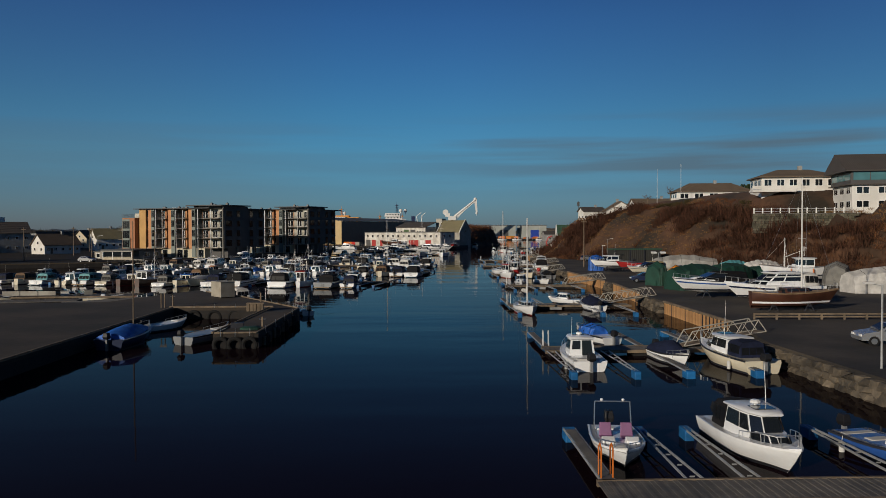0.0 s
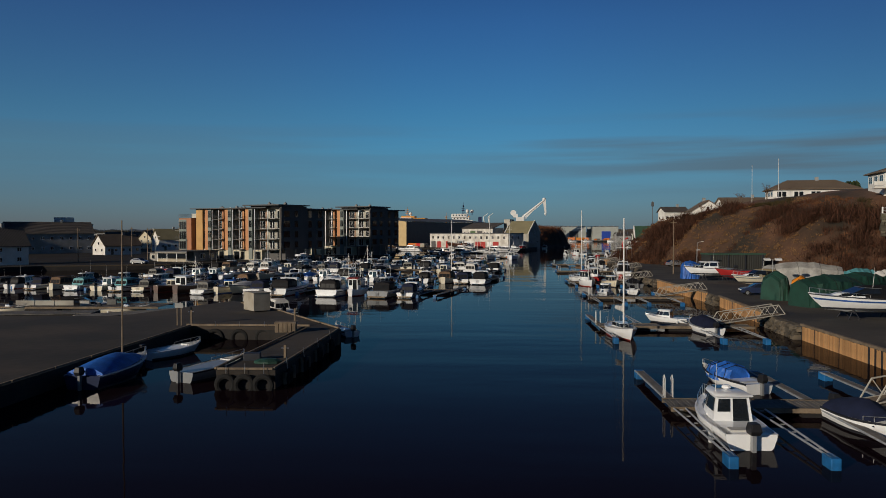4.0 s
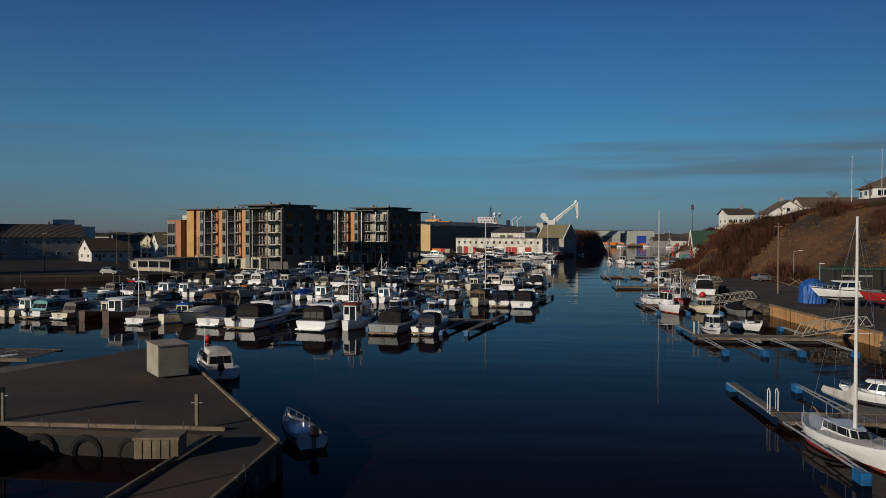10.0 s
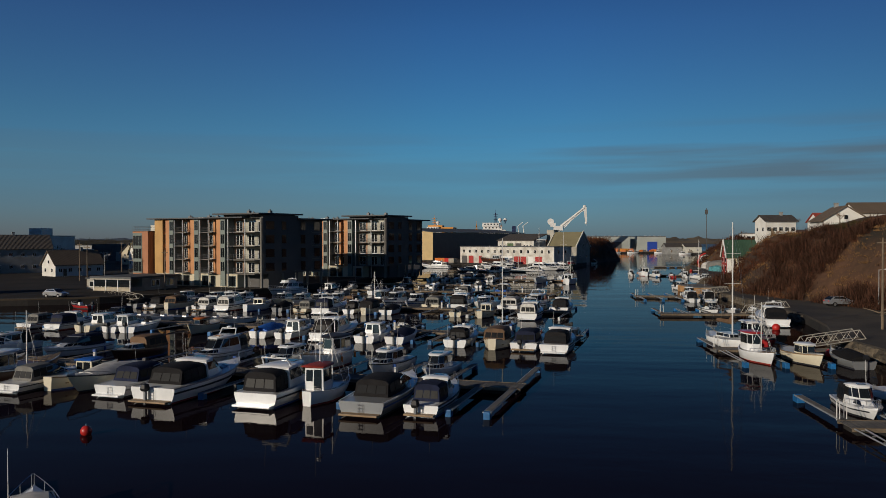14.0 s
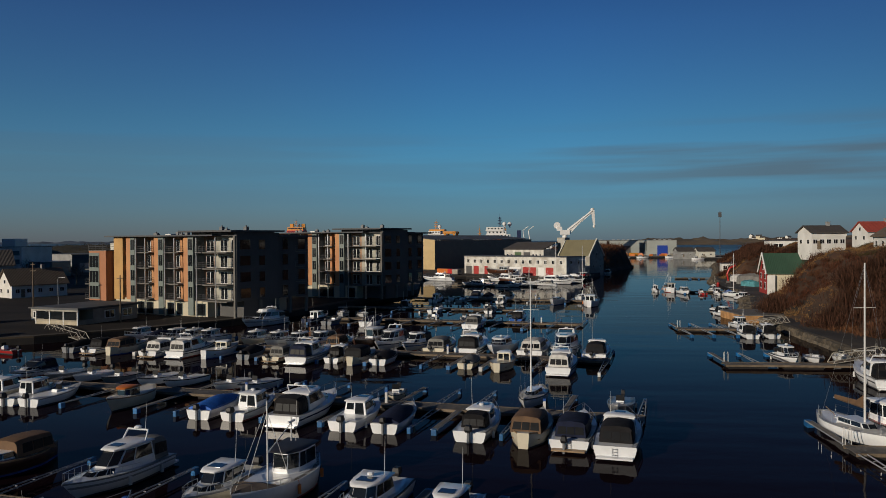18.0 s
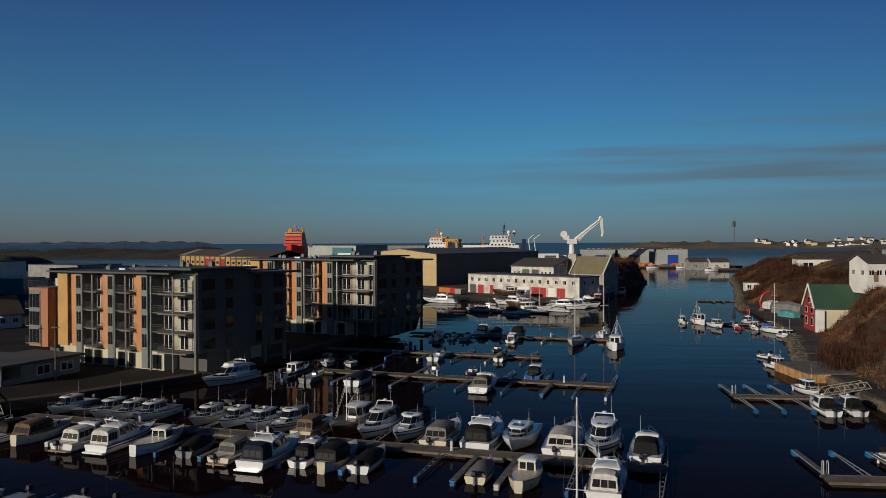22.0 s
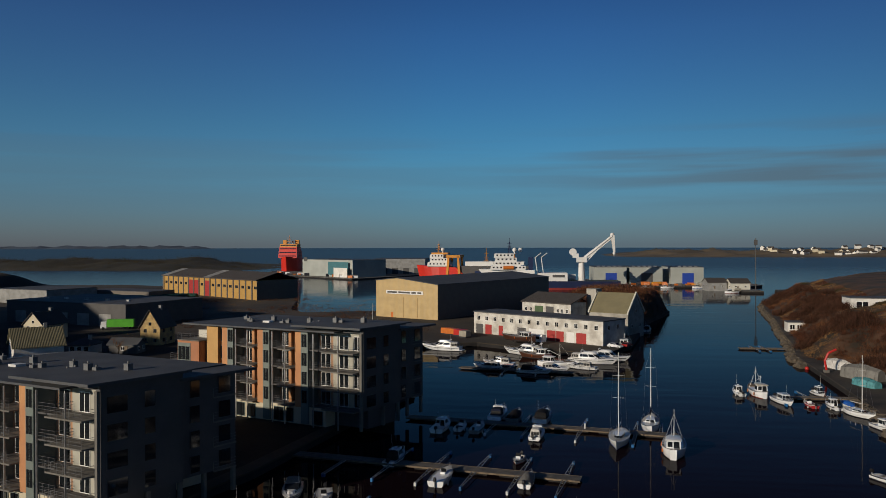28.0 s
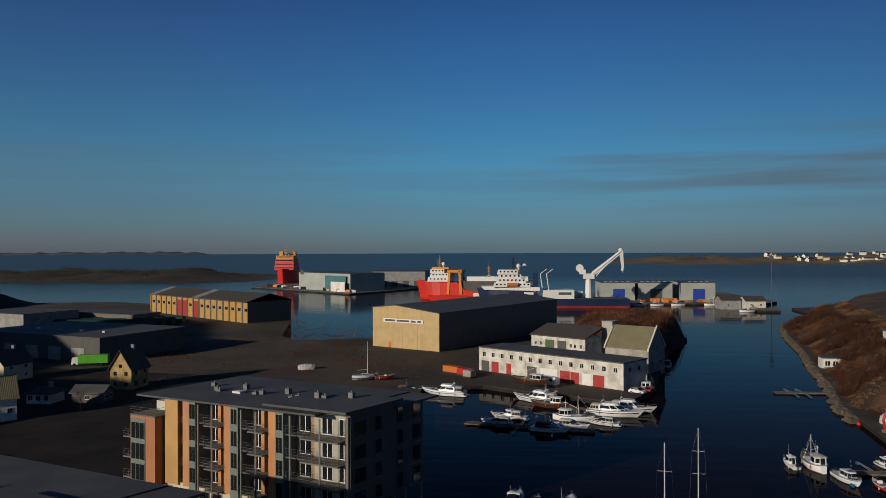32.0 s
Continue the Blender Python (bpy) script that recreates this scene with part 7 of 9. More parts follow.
pier("floating_pier", "d", 52, (0.3, 4.5, 8.6, 14, 20.5, 25, 30, 39, 47), (0.3, 5, 10, 16, 22, 30, 38), 8.0, posts=(7, 26))
pier("floating_pier", "e", 42, (2, 8, 14, 20, 26, 33), (2, 8, 14, 20, 26), 7.0)
pier("floating_pier", "f", 44, (4.8, 13.5, 22, 28), (1, 5, 13.5, 23.5), 7.0, posts=(13,))


def berth(key, s, d, kind, L, toward=False, hull=None, top=None, boot=None, turn=0.0):
    """s: metres along the pier from its end; d: metres of the southern end of the boat from the pier's line."""
    ex, ey = PIER_END[key]
    p = Vector((ex, ey, 0)) + PX * s + PY * (d + L / 2)
    return boat(kind, p.x, p.y, (AWAY + 180 if toward else AWAY) + turn, L, hull, boot, top)


W_, C_, N_, R_, G_, WD, BL = gel_white, gel_cream, gel_navy, gel_red, gel_grey, wood_hull, gel_blue
# pier a, southern berths: sterns to the sound
berth("a", 4.6, -9.6, "cruiser", 7.6, False, W_, cloth_navy, boot_blue)
berth("a", 8.2, -10.6, "cruiser", 9.6, False, G_, cloth_black, boot_dark)
berth("a", 12.9, -8.8, "fisher", 6.6, False, W_, boot_red, boot_red)
berth("a", 15.9, -10.3, "sedan", 10.0, False, W_, cloth_black)
berth("a", 23.4, -11.0, "cruiser", 10.8, False, W_, cloth_black)
berth("a", 27.6, -10.2, "cruiser", 8.6, False, W_, cloth_navy)
berth("a", 31.0, -10.6, "covered", 8.2, True, C_, cloth_white)
berth("a", 33.7, -9.6, "snekke", 7.4, False, C_, tarp_blue)
berth("a", 35.8, -11.2, "cruiser", 7.0, False, W_, cloth_grey)
berth("a", 39.6, -11.0, "fisher", 8.8, False, WD, W_, boot_dark)
berth("a", 43.6, -10.0, "snekke", 8.0, False, WD, W_, boot_red)
berth("a", 47.2, -9.4, "cruiser", 7.2, False, C_, cloth_grey)
berth("a", 51.0, -9.6, "cruiser", 8.6, False, W_, tarp_teal)
berth("a", 55.0, -9.0, "pilot", 7.4, False, C_)
berth("a", 59.2, -9.6, "cruiser", 8.2, False, W_, tarp_teal)
berth("a", 63.4, -9.0, "snekke", 7.2, False, C_, cloth_brown)
berth("a", 67.2, -9.2, "cruiser", 7.6, False, W_, cloth_navy)
berth("a", 71.5, -9.0, "pilot", 7.0, False, W_)
berth("a", 75.0, -9.0, "cruiser", 7.6, False, W_, cloth_grey)
# pier a, northern berths: bows to the pier
berth("a", 8.0, 1.6, "pilot", 6.6, True, W_)
berth("a", 12.7, 1.7, "pilot", 7.7, True, W_)
berth("a", 18.9, 1.8, "fisher", 9.2, True, W_, boot_dark, boot_red)
berth("a", 21.9, 1.8, "pilot", 7.4, True, C_)
berth("a", 29.6, 1.6, "sedan", 8.4, True, W_, cloth_grey)
berth("a", 38.2, 2.2, "snekke", 7.6, True, WD, cloth_brown)
berth("a", 45.5, 1.8, "cruiser", 8.0, True, W_, cloth_navy)
berth("a", 53.5, 1.8, "pilot", 7.0, True, W_)
berth("a", 61.5, 1.8, "cruiser", 7.6, True, W_, cloth_black)
berth("a", 69.0, 1.8, "pilot", 7.0, True, C_)
# pier b, southern berths
berth("b", 1.4, -10.8, "cruiser", 9.2, False, W_, cloth_black)
berth("b", 4.6, -9.8, "cruiser", 8.4, False, W_, cloth_navy)
berth("b", 7.8, -9.8, "snekke", 8.0, False, C_, cloth_brown, boot_dark)
berth("b", 11.9, -9.2, "pilot", 7.6, False, W_)
berth("b", 18.8, -8.6, "covered", 6.6, False, W_, cloth_navy)
berth("b", 22.2, -8.8, "pilot", 7.4, False, W_)
berth("b", 27.2, -9.0, "sedan", 9.6, False, W_, cloth_black, boot_dark)
berth("b", 32.3, -8.2, "pilot", 6.8, False, W_)
berth("b", 35.4, -8.4, "covered", 6.6, False, W_, tarp_blue)
berth("b", 45.0, -9.0, "snekke", 8.2, True, C_, orange, boot_dark, 12)
berth("b", 53.2, -8.4, "open", 6.4, False, W_)
berth("b", 55.6, -8.6, "pilot", 6.8, False, W_)
berth("b", 59.2, -9.0, "pilot", 7.6, False, C_)
berth("b", 64.0, -8.8, "cruiser", 7.8, False, W_, cloth_navy)
berth("b", 68.4, -8.8, "cruiser", 7.2, False, W_, cloth_grey)
# pier b, northern berths
berth("b", 2.2, 1.6, "open", 5.6, True, G_)
berth("b", 10.0, 1.2, "sail", 8.2, True, W_, cloth_navy)
berth("b", 22.6, 1.8, "open", 4.4, True, C_, turn=14)
berth("b", 37.6, 1.6, "open", 5.8, True, W_, turn=-8)
berth("b", 40.4, 1.6, "open", 5.4, True, W_, turn=-8)
berth("b", 46.2, 1.6, "open", 5.8, True, W_, turn=-6)
berth("b", 49.4, 1.6, "open", 6.0, True, W_, turn=-6)
berth("b", 54.0, 1.6, "open", 5.4, True, G_)
berth("b", 57.6, 1.6, "open", 5.6, True, W_)
berth("b", 61.4, 1.6, "open", 5.6, True, G_)
berth("b", 66.0, 1.6, "cruiser", 6.6, True, W_, cloth_navy)
# pier c, southern berths
berth("c", 4.6, -9.8, "sedan", 9.2, False, W_, cloth_white)
berth("c", 11.5, -9.2, "snekke", 7.4, False, C_, W_)
berth("c", 15.5, -8.0, "covered", 5.4, False, C_, cloth_grey)
berth("c", 26.2, -8.2, "covered", 6.2, False, W_, cloth_black)
berth("c", 29.3, -9.2, "snekke", 7.6, False, C_, cloth_black)
berth("c", 32.2, -8.2, "pilot", 6.2, False, W_)
berth("c", 35.8, -10.4, "sedan", 9.4, False, W_, cloth_navy)
berth("c", 39.6, -9.6, "cruiser", 7.4, False, C_, cloth_grey)
berth("c", 44.2, -8.4, "covered", 5.4, False, G_, cloth_black)
berth("c", 49.2, -9.4, "snekke", 8.0, False, W_, W_, boot_blue)
berth("c", 53.2, -9.8, "sedan", 8.8, False, W_, cloth_white)
berth("c", 57.0, -10.2, "cruiser", 8.6, False, W_, cloth_white)
berth("c", 63.4, -9.8, "snekke", 8.0, False, C_, cloth_brown)
berth("c", 66.6, -9.8, "cruiser", 7.8, False, W_, cloth_black)
berth("c", 70.5, -9.2, "covered", 6.0, False, G_, cloth_black)
# pier c, northern berths
berth("c", 2.0, 1.6, "cruiser", 8.6, False, W_, cloth_black)
berth("c", 6.4, 1.4, "sedan", 10.2, True, W_, cloth_white)
berth("c", 9.9, 1.4, "cruiser", 10.0, False, W_, cloth_white)
berth("c", 14.6, 1.4, "pilot", 9.6, True, W_)
berth("c", 18.1, 1.4, "sedan", 9.8, False, W_, cloth_black)
berth("c", 22.4, 1.4, "cruiser", 8.8, False, C_, cloth_grey)
berth("c", 26.5, 1.6, "cruiser", 9.2, True, W_, cloth_navy)
berth("c", 30.3, 1.4, "sedan", 9.6, True, W_, cloth_grey)
berth("c", 33.4, 1.4, "fisher", 9.4, True, WD, W_, boot_red)
berth("c", 37.0, 1.4, "cruiser", 7.6, False, C_, cloth_brown)
berth("c", 40.4, 1.2, "cruiser", 8.2, True, W_, cloth_grey)
berth("c", 43.6, 1.4, "pilot", 7.8, True, W_)
berth("c", 46.9, 1.4, "pilot", 7.8, True, W_)
berth("c", 50.6, 1.4, "pilot", 8.0, True, C_)
berth("c", 58.2, 1.4, "pilot", 7.6, True, W_)
berth("c", 61.0, 1.4, "pilot", 7.4, True, W_)
berth("c", 64.0, 1.4, "pilot", 7.4, True, W_)
berth("c", 67.0, 1.6, "covered", 6.4, True, G_, cloth_navy)
berth("c", 70.4, 1.6, "pilot", 7.4, True, W_)
# pier d
berth("d", 12.1, 2.6, "pilot", 7.0, False, BL)
berth("d", 17.3, -9.0, "cruiser", 8.8, False, W_, cloth_grey)
berth("d", 22.0, 2.4, "open", 4.4, True, W_)
berth("d", 28.0, 2.4, "open", 4.6, False, G_)
berth("d", 35.8, -9.2, "covered", 7.4, False, W_, cloth_navy)
berth("d", 43.4, -8.8, "open", 6.2, False, G_)
berth("d", 43.2, 4.2, "open", 5.6, True, W_, turn=24)
berth("d", 47.6, 3.6, "cruiser", 7.2, True, W_, cloth_grey, turn=24)
boat("sedan", -52.5, 220.7, -110, 10.8, gel_white, boot_dark, cloth_white)
boat("pilot", -44.6, 228.2, 70, 7.0, gel_navy, boot_dark)
boat("open", -76.2, 186.2, 162, 4.6, gel_red, boot_dark)
# pier e
berth("e", 26.4, -1.0, "pilot", 6.2, False, W_)
berth("e", 17.4, -7.6, "open", 6.4, False, W_)
berth("e", 9.6, 4.4, "open", 4.2, True, W_)
berth("e", 6.5, -5.0, "covered", 5.0, False, W_, cloth_grey)
# pier f
berth("f", 36.0, -8.6, "pilot", 6.8, False, W_)
berth("f", 33.0, -6.4, "open", 4.4, False, W_)
berth("f", 30.0, -7.2, "open", 5.6, False, G_)
berth("f", 29.0, 2.4, "cruiser", 8.2, False, W_, cloth_navy)
berth("f", 25.8, 2.2, "covered", 6.4, False, G_, cloth_black)
berth("f", 21.0, 2.2, "cruiser", 8.4, False, W_, cloth_black)
berth("f", 19.8, -8.6, "cruiser", 6.2, False, W_, cloth_white)
berth("f", 7.0, -11.3, "sail", 10.4, True, W_, None)
berth("f", 2.8, 1.8, "sail", 9.6, False, W_, cloth_navy)
berth("f", -1.2, -13.4, "fisher", 9.8, False, W_, W_)


# ---- piers of the eastern side ----
truss_paint = material("truss_paint", (0.50, 0.47, 0.40), 0.5, 0.2, 0.12, 10, 1.0)


def gangway(x0, y0, z0, x1, y1, z1, wide=1.1):
    """Truss gangway from the quay down to a pontoon."""
    a, b = Vector((x0, y0, z0)), Vector((x1, y1, z1))
    d = b - a
    L = d.length
    t = thing("gangway", x0, y0, z0, math.degrees(math.atan2(d.y, d.x)), "pale steel truss gangway from quay to pontoon", "gangway", "gangways")
    fall = d.z / math.hypot(d.x, d.y)
    run = math.hypot(d.x, d.y)
    n = 5
    fl = Geo()
    fl.hexa([(0, -wide / 2, -0.06), (run, -wide / 2, d.z - 0.06), (run, wide / 2, d.z - 0.06), (0, wide / 2, -0.06), (0, -wide / 2, 0), (run, -wide / 2, d.z), (run, wide / 2, d.z), (0, wide / 2, 0)])
    fl.done("walkway", timber, t)
    for sg in (-1, 1):
        g = Geo()
        y = sg * wide / 2
        lo = [(run * i / n, y, fall * run * i / n) for i in range(n + 1)]
        hi = [(run * (i + 0.5) / n, y, fall * run * (i + 0.5) / n + 0.95) for i in range(n)]
        g.line(lo, 0.045, 5).line([lo[0]] + hi + [lo[-1]], 0.045, 5)
        for i in range(n):
            g.tube(lo[i], hi[i], 0.028, 4).tube(hi[i], lo[i + 1], 0.028, 4)
        g.done("truss", truss_paint, t)
    return t


gangway(-82.2, 205.0, 1.1, -70.6, 195.8, 0.5, 1.3)


def side_pier(y, x0, x1, tips, label, flen=7.4, edge=None, lad=True, gang=True, skew=-0.05):
    """A pier from x0 (sound end) to x1 (quay end); tips: x of its fingers, both ways."""
    t = thing("side_pier", x0, y, 0, 0, label, "pier", "side piers")
    m = Matrix.Identity(4)
    pontoon_deck(t, m, x1 - x0, 2.0)
    for i, (x, south, north) in enumerate(tips):
        if south:
            finger(t, m, x - x0, flen, -1, ladder=False)
        if north:
            finger(t, m, x - x0, flen, 1, ladder=lad and i == 0, tint=orange if y < 20 else None)
    if gang and edge:
        gangway(edge + 0.4, y + 2.2, 1.35, edge - 6.4, y + 0.4, 0.55)
    return t


side_pier(18.6, 6.6, 21, ((7.0, 0, 1), (10.0, 0, 1), (12.0, 0, 1), (17.3, 0, 1)), "weathered timber pontoon with blue-tipped fingers", 7.0, None, True, False)
side_pier(48.6, 9.4, 24.0, ((9.8, 1, 1), (13.6, 1, 0), (16.8, 1, 1), (21.0, 1, 1)), "weathered timber pontoon with blue-tipped fingers", 8.2, 25.8)
side_pier(81.2, 10.6, 24.5, ((10.8, 1, 1), (14.6, 0, 1), (19.4, 1, 1), (22.8, 1, 1)), "weathered timber pontoon with blue-tipped fingers", 8.0, 27.6)
side_pier(112.4, 13.8, 26.0, ((14.2, 1, 1), (17.2, 1, 1), (20.0, 1, 0), (24.0, 1, 1)), "weathered timber pontoon with blue-tipped fingers", 7.6, 29.2)
side_pier(143.4, 14.4, 25.4, ((14.8, 1, 1), (18.2, 1, 0), (22.0, 1, 1)), "weathered timber pontoon with blue-tipped fingers", 7.6, 28.6)
side_pier(179.6, 15.6, 30.0, ((16.2, 0, 1), (19.6, 0, 1), (23.0, 0, 1)), "weathered timber pontoon with blue-tipped fingers", 8.0, 33.8)
side_pier(214.6, 17.4, 31.0, ((18.0, 1, 1), (21.2, 1, 1), (24.6, 1, 1)), "weathered timber pontoon with blue-tipped fingers", 7.4, 34.8)
side_pier(304.0, 35.6, 56.0, ((36.2, 1, 1), (42.6, 0, 1), (47.0, 0, 1), (51.0, 1, 0)), "dark pontoon beside the boathouse quay", 6.0, None, False, False)
side_pier(377.6, 49.6, 66.0, ((54.0, 1, 1), (57.0, 1, 1)), "short pontoon by the steep shore", 4.5, None, False, False)
# boats along the eastern side
boat("bow", 8.5, 24.2, -96, 4.8, W_, boot_dark, label="small white open motorboat with purple seats and steel arch")
boat("pilot", 14.0, 24.0, -88, 6.8, W_, boot_dark, cloth_black)
boat("open", 18.9, 22.8, -80, 5.2, BL, boot_dark)
boat("pilot", 11.2, 45.0, 92, 6.4, W_, boot_dark)
boat("open", 14.6, 55.4, 110, 5.2, W_, boot_dark, boot_dark)
tent("tarpaulin_heap", 14.5, 55.6, 110, 2.2, 1.9, 0.95, tarp_blue, "blue tarpaulin bundled over the seats of the open boat", z=0.42, seed=22)
boat("covered", 17.6, 45.2, -84, 5.0, W_, boot_dark, cloth_navy)
boat("pilot", 21.2, 44.4, 98, 7.8, C_, boot_dark, cloth_navy)
boat("sail", 12.0, 76.6, -86, 7.4, W_, boot_red, cloth_white)
boat("cuddy", 18.2, 87.0, 150, 4.4, W_, boot_dark)
boat("covered", 19.8, 80.2, 98, 5.4, W_, boot_dark, cloth_navy)
boat("cruiser", 16.8, 117.4, -95, 6.0, W_, boot_dark, cloth_black)
boat("open", 21.0, 121.0, -80, 5.4, W_, boot_dark)
boat("sail", 16.9, 148.0, -80, 9.4, W_, boot_dark, cloth_brown)
boat("fisher", 17.0, 138.8, -84, 6.8, W_, boot_red, R_)
boat("fisher", 19.8, 148.0, -84, 7.6, R_, boot_dark, W_)
boat("snekke", 20.8, 138.4, -84, 7.4, C_, boot_dark, W_)
boat("covered", 24.2, 137.4, 95, 5.8, G_, boot_dark, cloth_black)
boat("sedan", 28.4, 171.6, 84, 10.0, W_, boot_dark, cloth_black)
boat("pilot", 24.2, 184.6, -86, 6.0, W_, boot_dark)
boat("open", 27.2, 184.0, -100, 5.2, W_, boot_dark)
boat("open", 30.5, 185.0, -110, 4.8, W_, boot_dark)
boat("pilot", 26.2, 208.4, 92, 6.6, W_, boot_dark)
boat("pilot", 29.2, 208.6, 95, 6.2, W_, boot_dark)
boat("pilot", 28.6, 219.4, -88, 6.4, W_, boot_dark)
boat("pilot", 31.2, 239.4, -80, 6.0, W_, boot_dark)
boat("open", 33.2, 250.0, -65, 4.6, W_, boot_dark)
boat("pilot", 46.0, 279.0, -80, 6.2, W_, boot_dark)
boat("sail", 46.2, 289.4, -75, 8.0, W_, boot_dark)
boat("pilot", 30.4, 308.6, 95, 5.2, W_, boot_dark)
boat("fisher", 34.2, 308.4, 92, 9.0, W_, boot_red, C_)
boat("pilot", 36.6, 299.6, -84, 7.6, W_, boot_dark)
boat("open", 40.6, 297.6, 95, 4.6, R_, boot_dark)
boat("pilot", 44.2, 296.4, 95, 5.0, W_, boot_dark)
boat("covered", 47.4, 297.4, 100, 4.8, W_, boot_dark, tarp_blue)
boat("pilot", 46.4, 308.6, -86, 5.2, W_, boot_dark)
# boats at the workshop quay
boat("sedan", -37.0, 369.0, 168, 12.0, W_, boot_dark, cloth_white)
boat("cruiser", -47.0, 372.0, -10, 8.5, C_, boot_dark, cloth_brown)
boat("sedan", -13.0, 362.0, 158, 12.0, W_, boot_dark, cloth_white)
boat("fisher", -10.0, 356.0, 165, 9.0, WD, boot_dark, W_)
boat("sedan", 5.0, 347.0, -22, 13.0, W_, boot_dark, cloth_white)
boat("sedan", 9.5, 352.0, -20, 11.0, W_, boot_dark, cloth_white)
boat("fisher", -5.0, 341.0, -18, 9.5, W_, boot_red, W_)
boat("cruiser", -19.5, 342.0, 165, 8.5, W_, boot_dark, cloth_white)
boat("cruiser", -22.0, 336.0, 165, 7.5, W_, boot_dark, cloth_white)
boat("cruiser", -10.5, 330.5, -18, 8.5, W_, boot_dark, cloth_black)
boat("cruiser", -6.0, 334.0, -18, 8.0, W_, boot_dark, cloth_white)
boat("cruiser", 1.0, 338.0, 160, 7.5, W_, boot_dark, cloth_white)
boat("fisher", 17.5, 381.0, 75, 10.5, G_, boot_dark, W_)
boat("pilot", 31.0, 424.0, 75, 7.0, W_, boot_dark)
PIER_END["g"] = (-1.5, 330.0)
pier("floating_pier", "g", 28, (8, 16), (8, 16, 24), 5.0)
# skiffs in the western basin
boat("covered", -22.5, 55.6, 84, 6.8, N_, boot_dark, tarp_blue, label="dark sailing dinghy hull under a blue tarpaulin")
boat("open", -22.6, 64.6, 60, 4.8, W_, boot_dark, boot_dark)
boat("open", -16.9, 57.2, 66, 5.6, G_, boot_dark, boot_dark)
boat("open", -12.3, 76.7, 122, 4.0, W_, boot_dark, boot_dark)
boat("cruiser", -23.0, 93.2, 122, 6.8, W_, boot_dark, cloth_white)

# ---- western quay ----
ct = thing("container", -22.7, 86.2, 1.1, 40, "grey-white storage container on the quay", "container")
box_grey = material("box_grey", (0.34, 0.31, 0.25), 0.7, 0, 0.10, 4, 0.8, 0.1, second=(0.27, 0.24, 0.19))
Geo().box(-1.25, 0.5, -1.4, 1.2, 0.1, 1.85).done("body", box_grey, ct, bevel=0.03)
Geo().box(-1.3, 0.55, -1.45, 1.25, 1.85, 1.93).done("lid", box_grey, ct, bevel=0.02)
# kerb beams round the basin and along the quay edge
kb = thing("kerb_beam", -25.2, 73.5, 1.1, 0, "weathered timber kerb beam along the basin edge", "kerb")
Geo().box(0, 10.6, -0.12, 0.05, 0.0, 0.16).done("beam", timber, kb)
for x0, y0, x1, y1 in ((-11.7, 71.9, -20.7, 86.1), (-20.7, 86.1, -27.0, 93.8), (-11.8, 53.0, -11.6, 71.6), (-15.2, 52.9, -14.7, 72.4), (-24.6, 20.0, -24.6, 73.0), (-15.2, 52.8, -11.9, 52.9)):
    d = Vector((x1 - x0, y1 - y0, 0))
    t = thing("kerb_beam", x0, y0, 1.1, math.degrees(math.atan2(d.y, d.x)), "low worn timber kerb on the quay edge", "kerb", "quay kerbs")
    n = max(1, int(d.length / 4))
    for i in range(n):
        Geo().box(i * d.length / n + 0.05, (i + 1) * d.length / n - 0.05, 0.04, 0.17, 0.03, 0.15).done("beam", timber, t)


def tyre(x, y, z, heading, r=0.55):
    t = thing("tyre_fender", x, y, z, heading, "old black tyre hung on the quay wall as a fender", "tyre", "tyre fenders")
    rings = []
    for i in range(14):
        a = 2 * math.pi * i / 14
        rings.append([((r + 0.16 * math.cos(b)) * math.cos(a), 0.13 * math.sin(b), (r + 0.16 * math.cos(b)) * math.sin(a)) for b in (2 * math.pi * k / 7 for k in range(7))])
    rings.append(rings[0])
    Geo().loft(rings, cap=False).done("rubber_ring", rubber, t, smooth=True)
    Geo().tube((0, 0.1, r), (0, 0.18, r + 0.75), 0.02, 4).done("chain", steel, t)


for i in range(4):
    tyre(-22.6 + i * 2.1, 73.0, 0.15, 0, 0.62)
for i in range(3):
    tyre(-14.6 + i * 1.1, 52.6, 0.3, 0, 0.5)
for i in range(4):
    tyre(-11.5, 55.0 + i * 4.2, 0.3, 90, 0.45)
for i in range(9):
    t = thing("quay_pile", -11.62, 54.5 + i * 2.0, -1.5, 0, "dark timber pile against the quay arm", "pile", "quay piles")
    Geo().tube((0, 0, 0), (0, 0, 2.2 + 0.1 * (i % 3)), 0.14, 8, 0.13).done("post", timber, t)


def mooring_post(x, y, z, h, label="pale square mooring post"):
    t = thing("mooring_post", x, y, z, 0, label, "post", "mooring posts")
    Geo().box(-0.07, 0.07, -0.07, 0.07, 0, h).done("post", timber, t)
    Geo().tube((-0.25, 0, h * 0.75), (0.25, 0, h * 0.75), 0.035, 6).done("cross_bar", steel, t)


mooring_post(-25.1, 74.2, 1.1, 1.5)
mooring_post(-15.9, 73.6, 1.1, 1.5)
mooring_post(-12.4, 57.4, 1.1, 0.8, "short white-capped mooring bollard")
sp = thing("sign_post", -25.9, 73.6, 1.1, 0, "pair of posts with a small blank sign board", "sign")
for x in (-0.18, 0.18):
    Geo().box(x - 0.04, x + 0.04, -0.05, 0.05, 0, 1.5).done("post", timber, sp)
Geo().box(-0.36, 0.36, -0.1, -0.06, 1.5, 1.9).done("board", wall_grey, sp)
cb = thing("timber_crate", -15.6, 69.6, 1.1, 8, "slatted timber crate on the quay arm", "crate")
for i in range(5):
    Geo().box(-0.8 + i * 0.33, -0.52 + i * 0.33, -0.55, 0.55, 0.05, 0.75).done("slat", timber, cb)
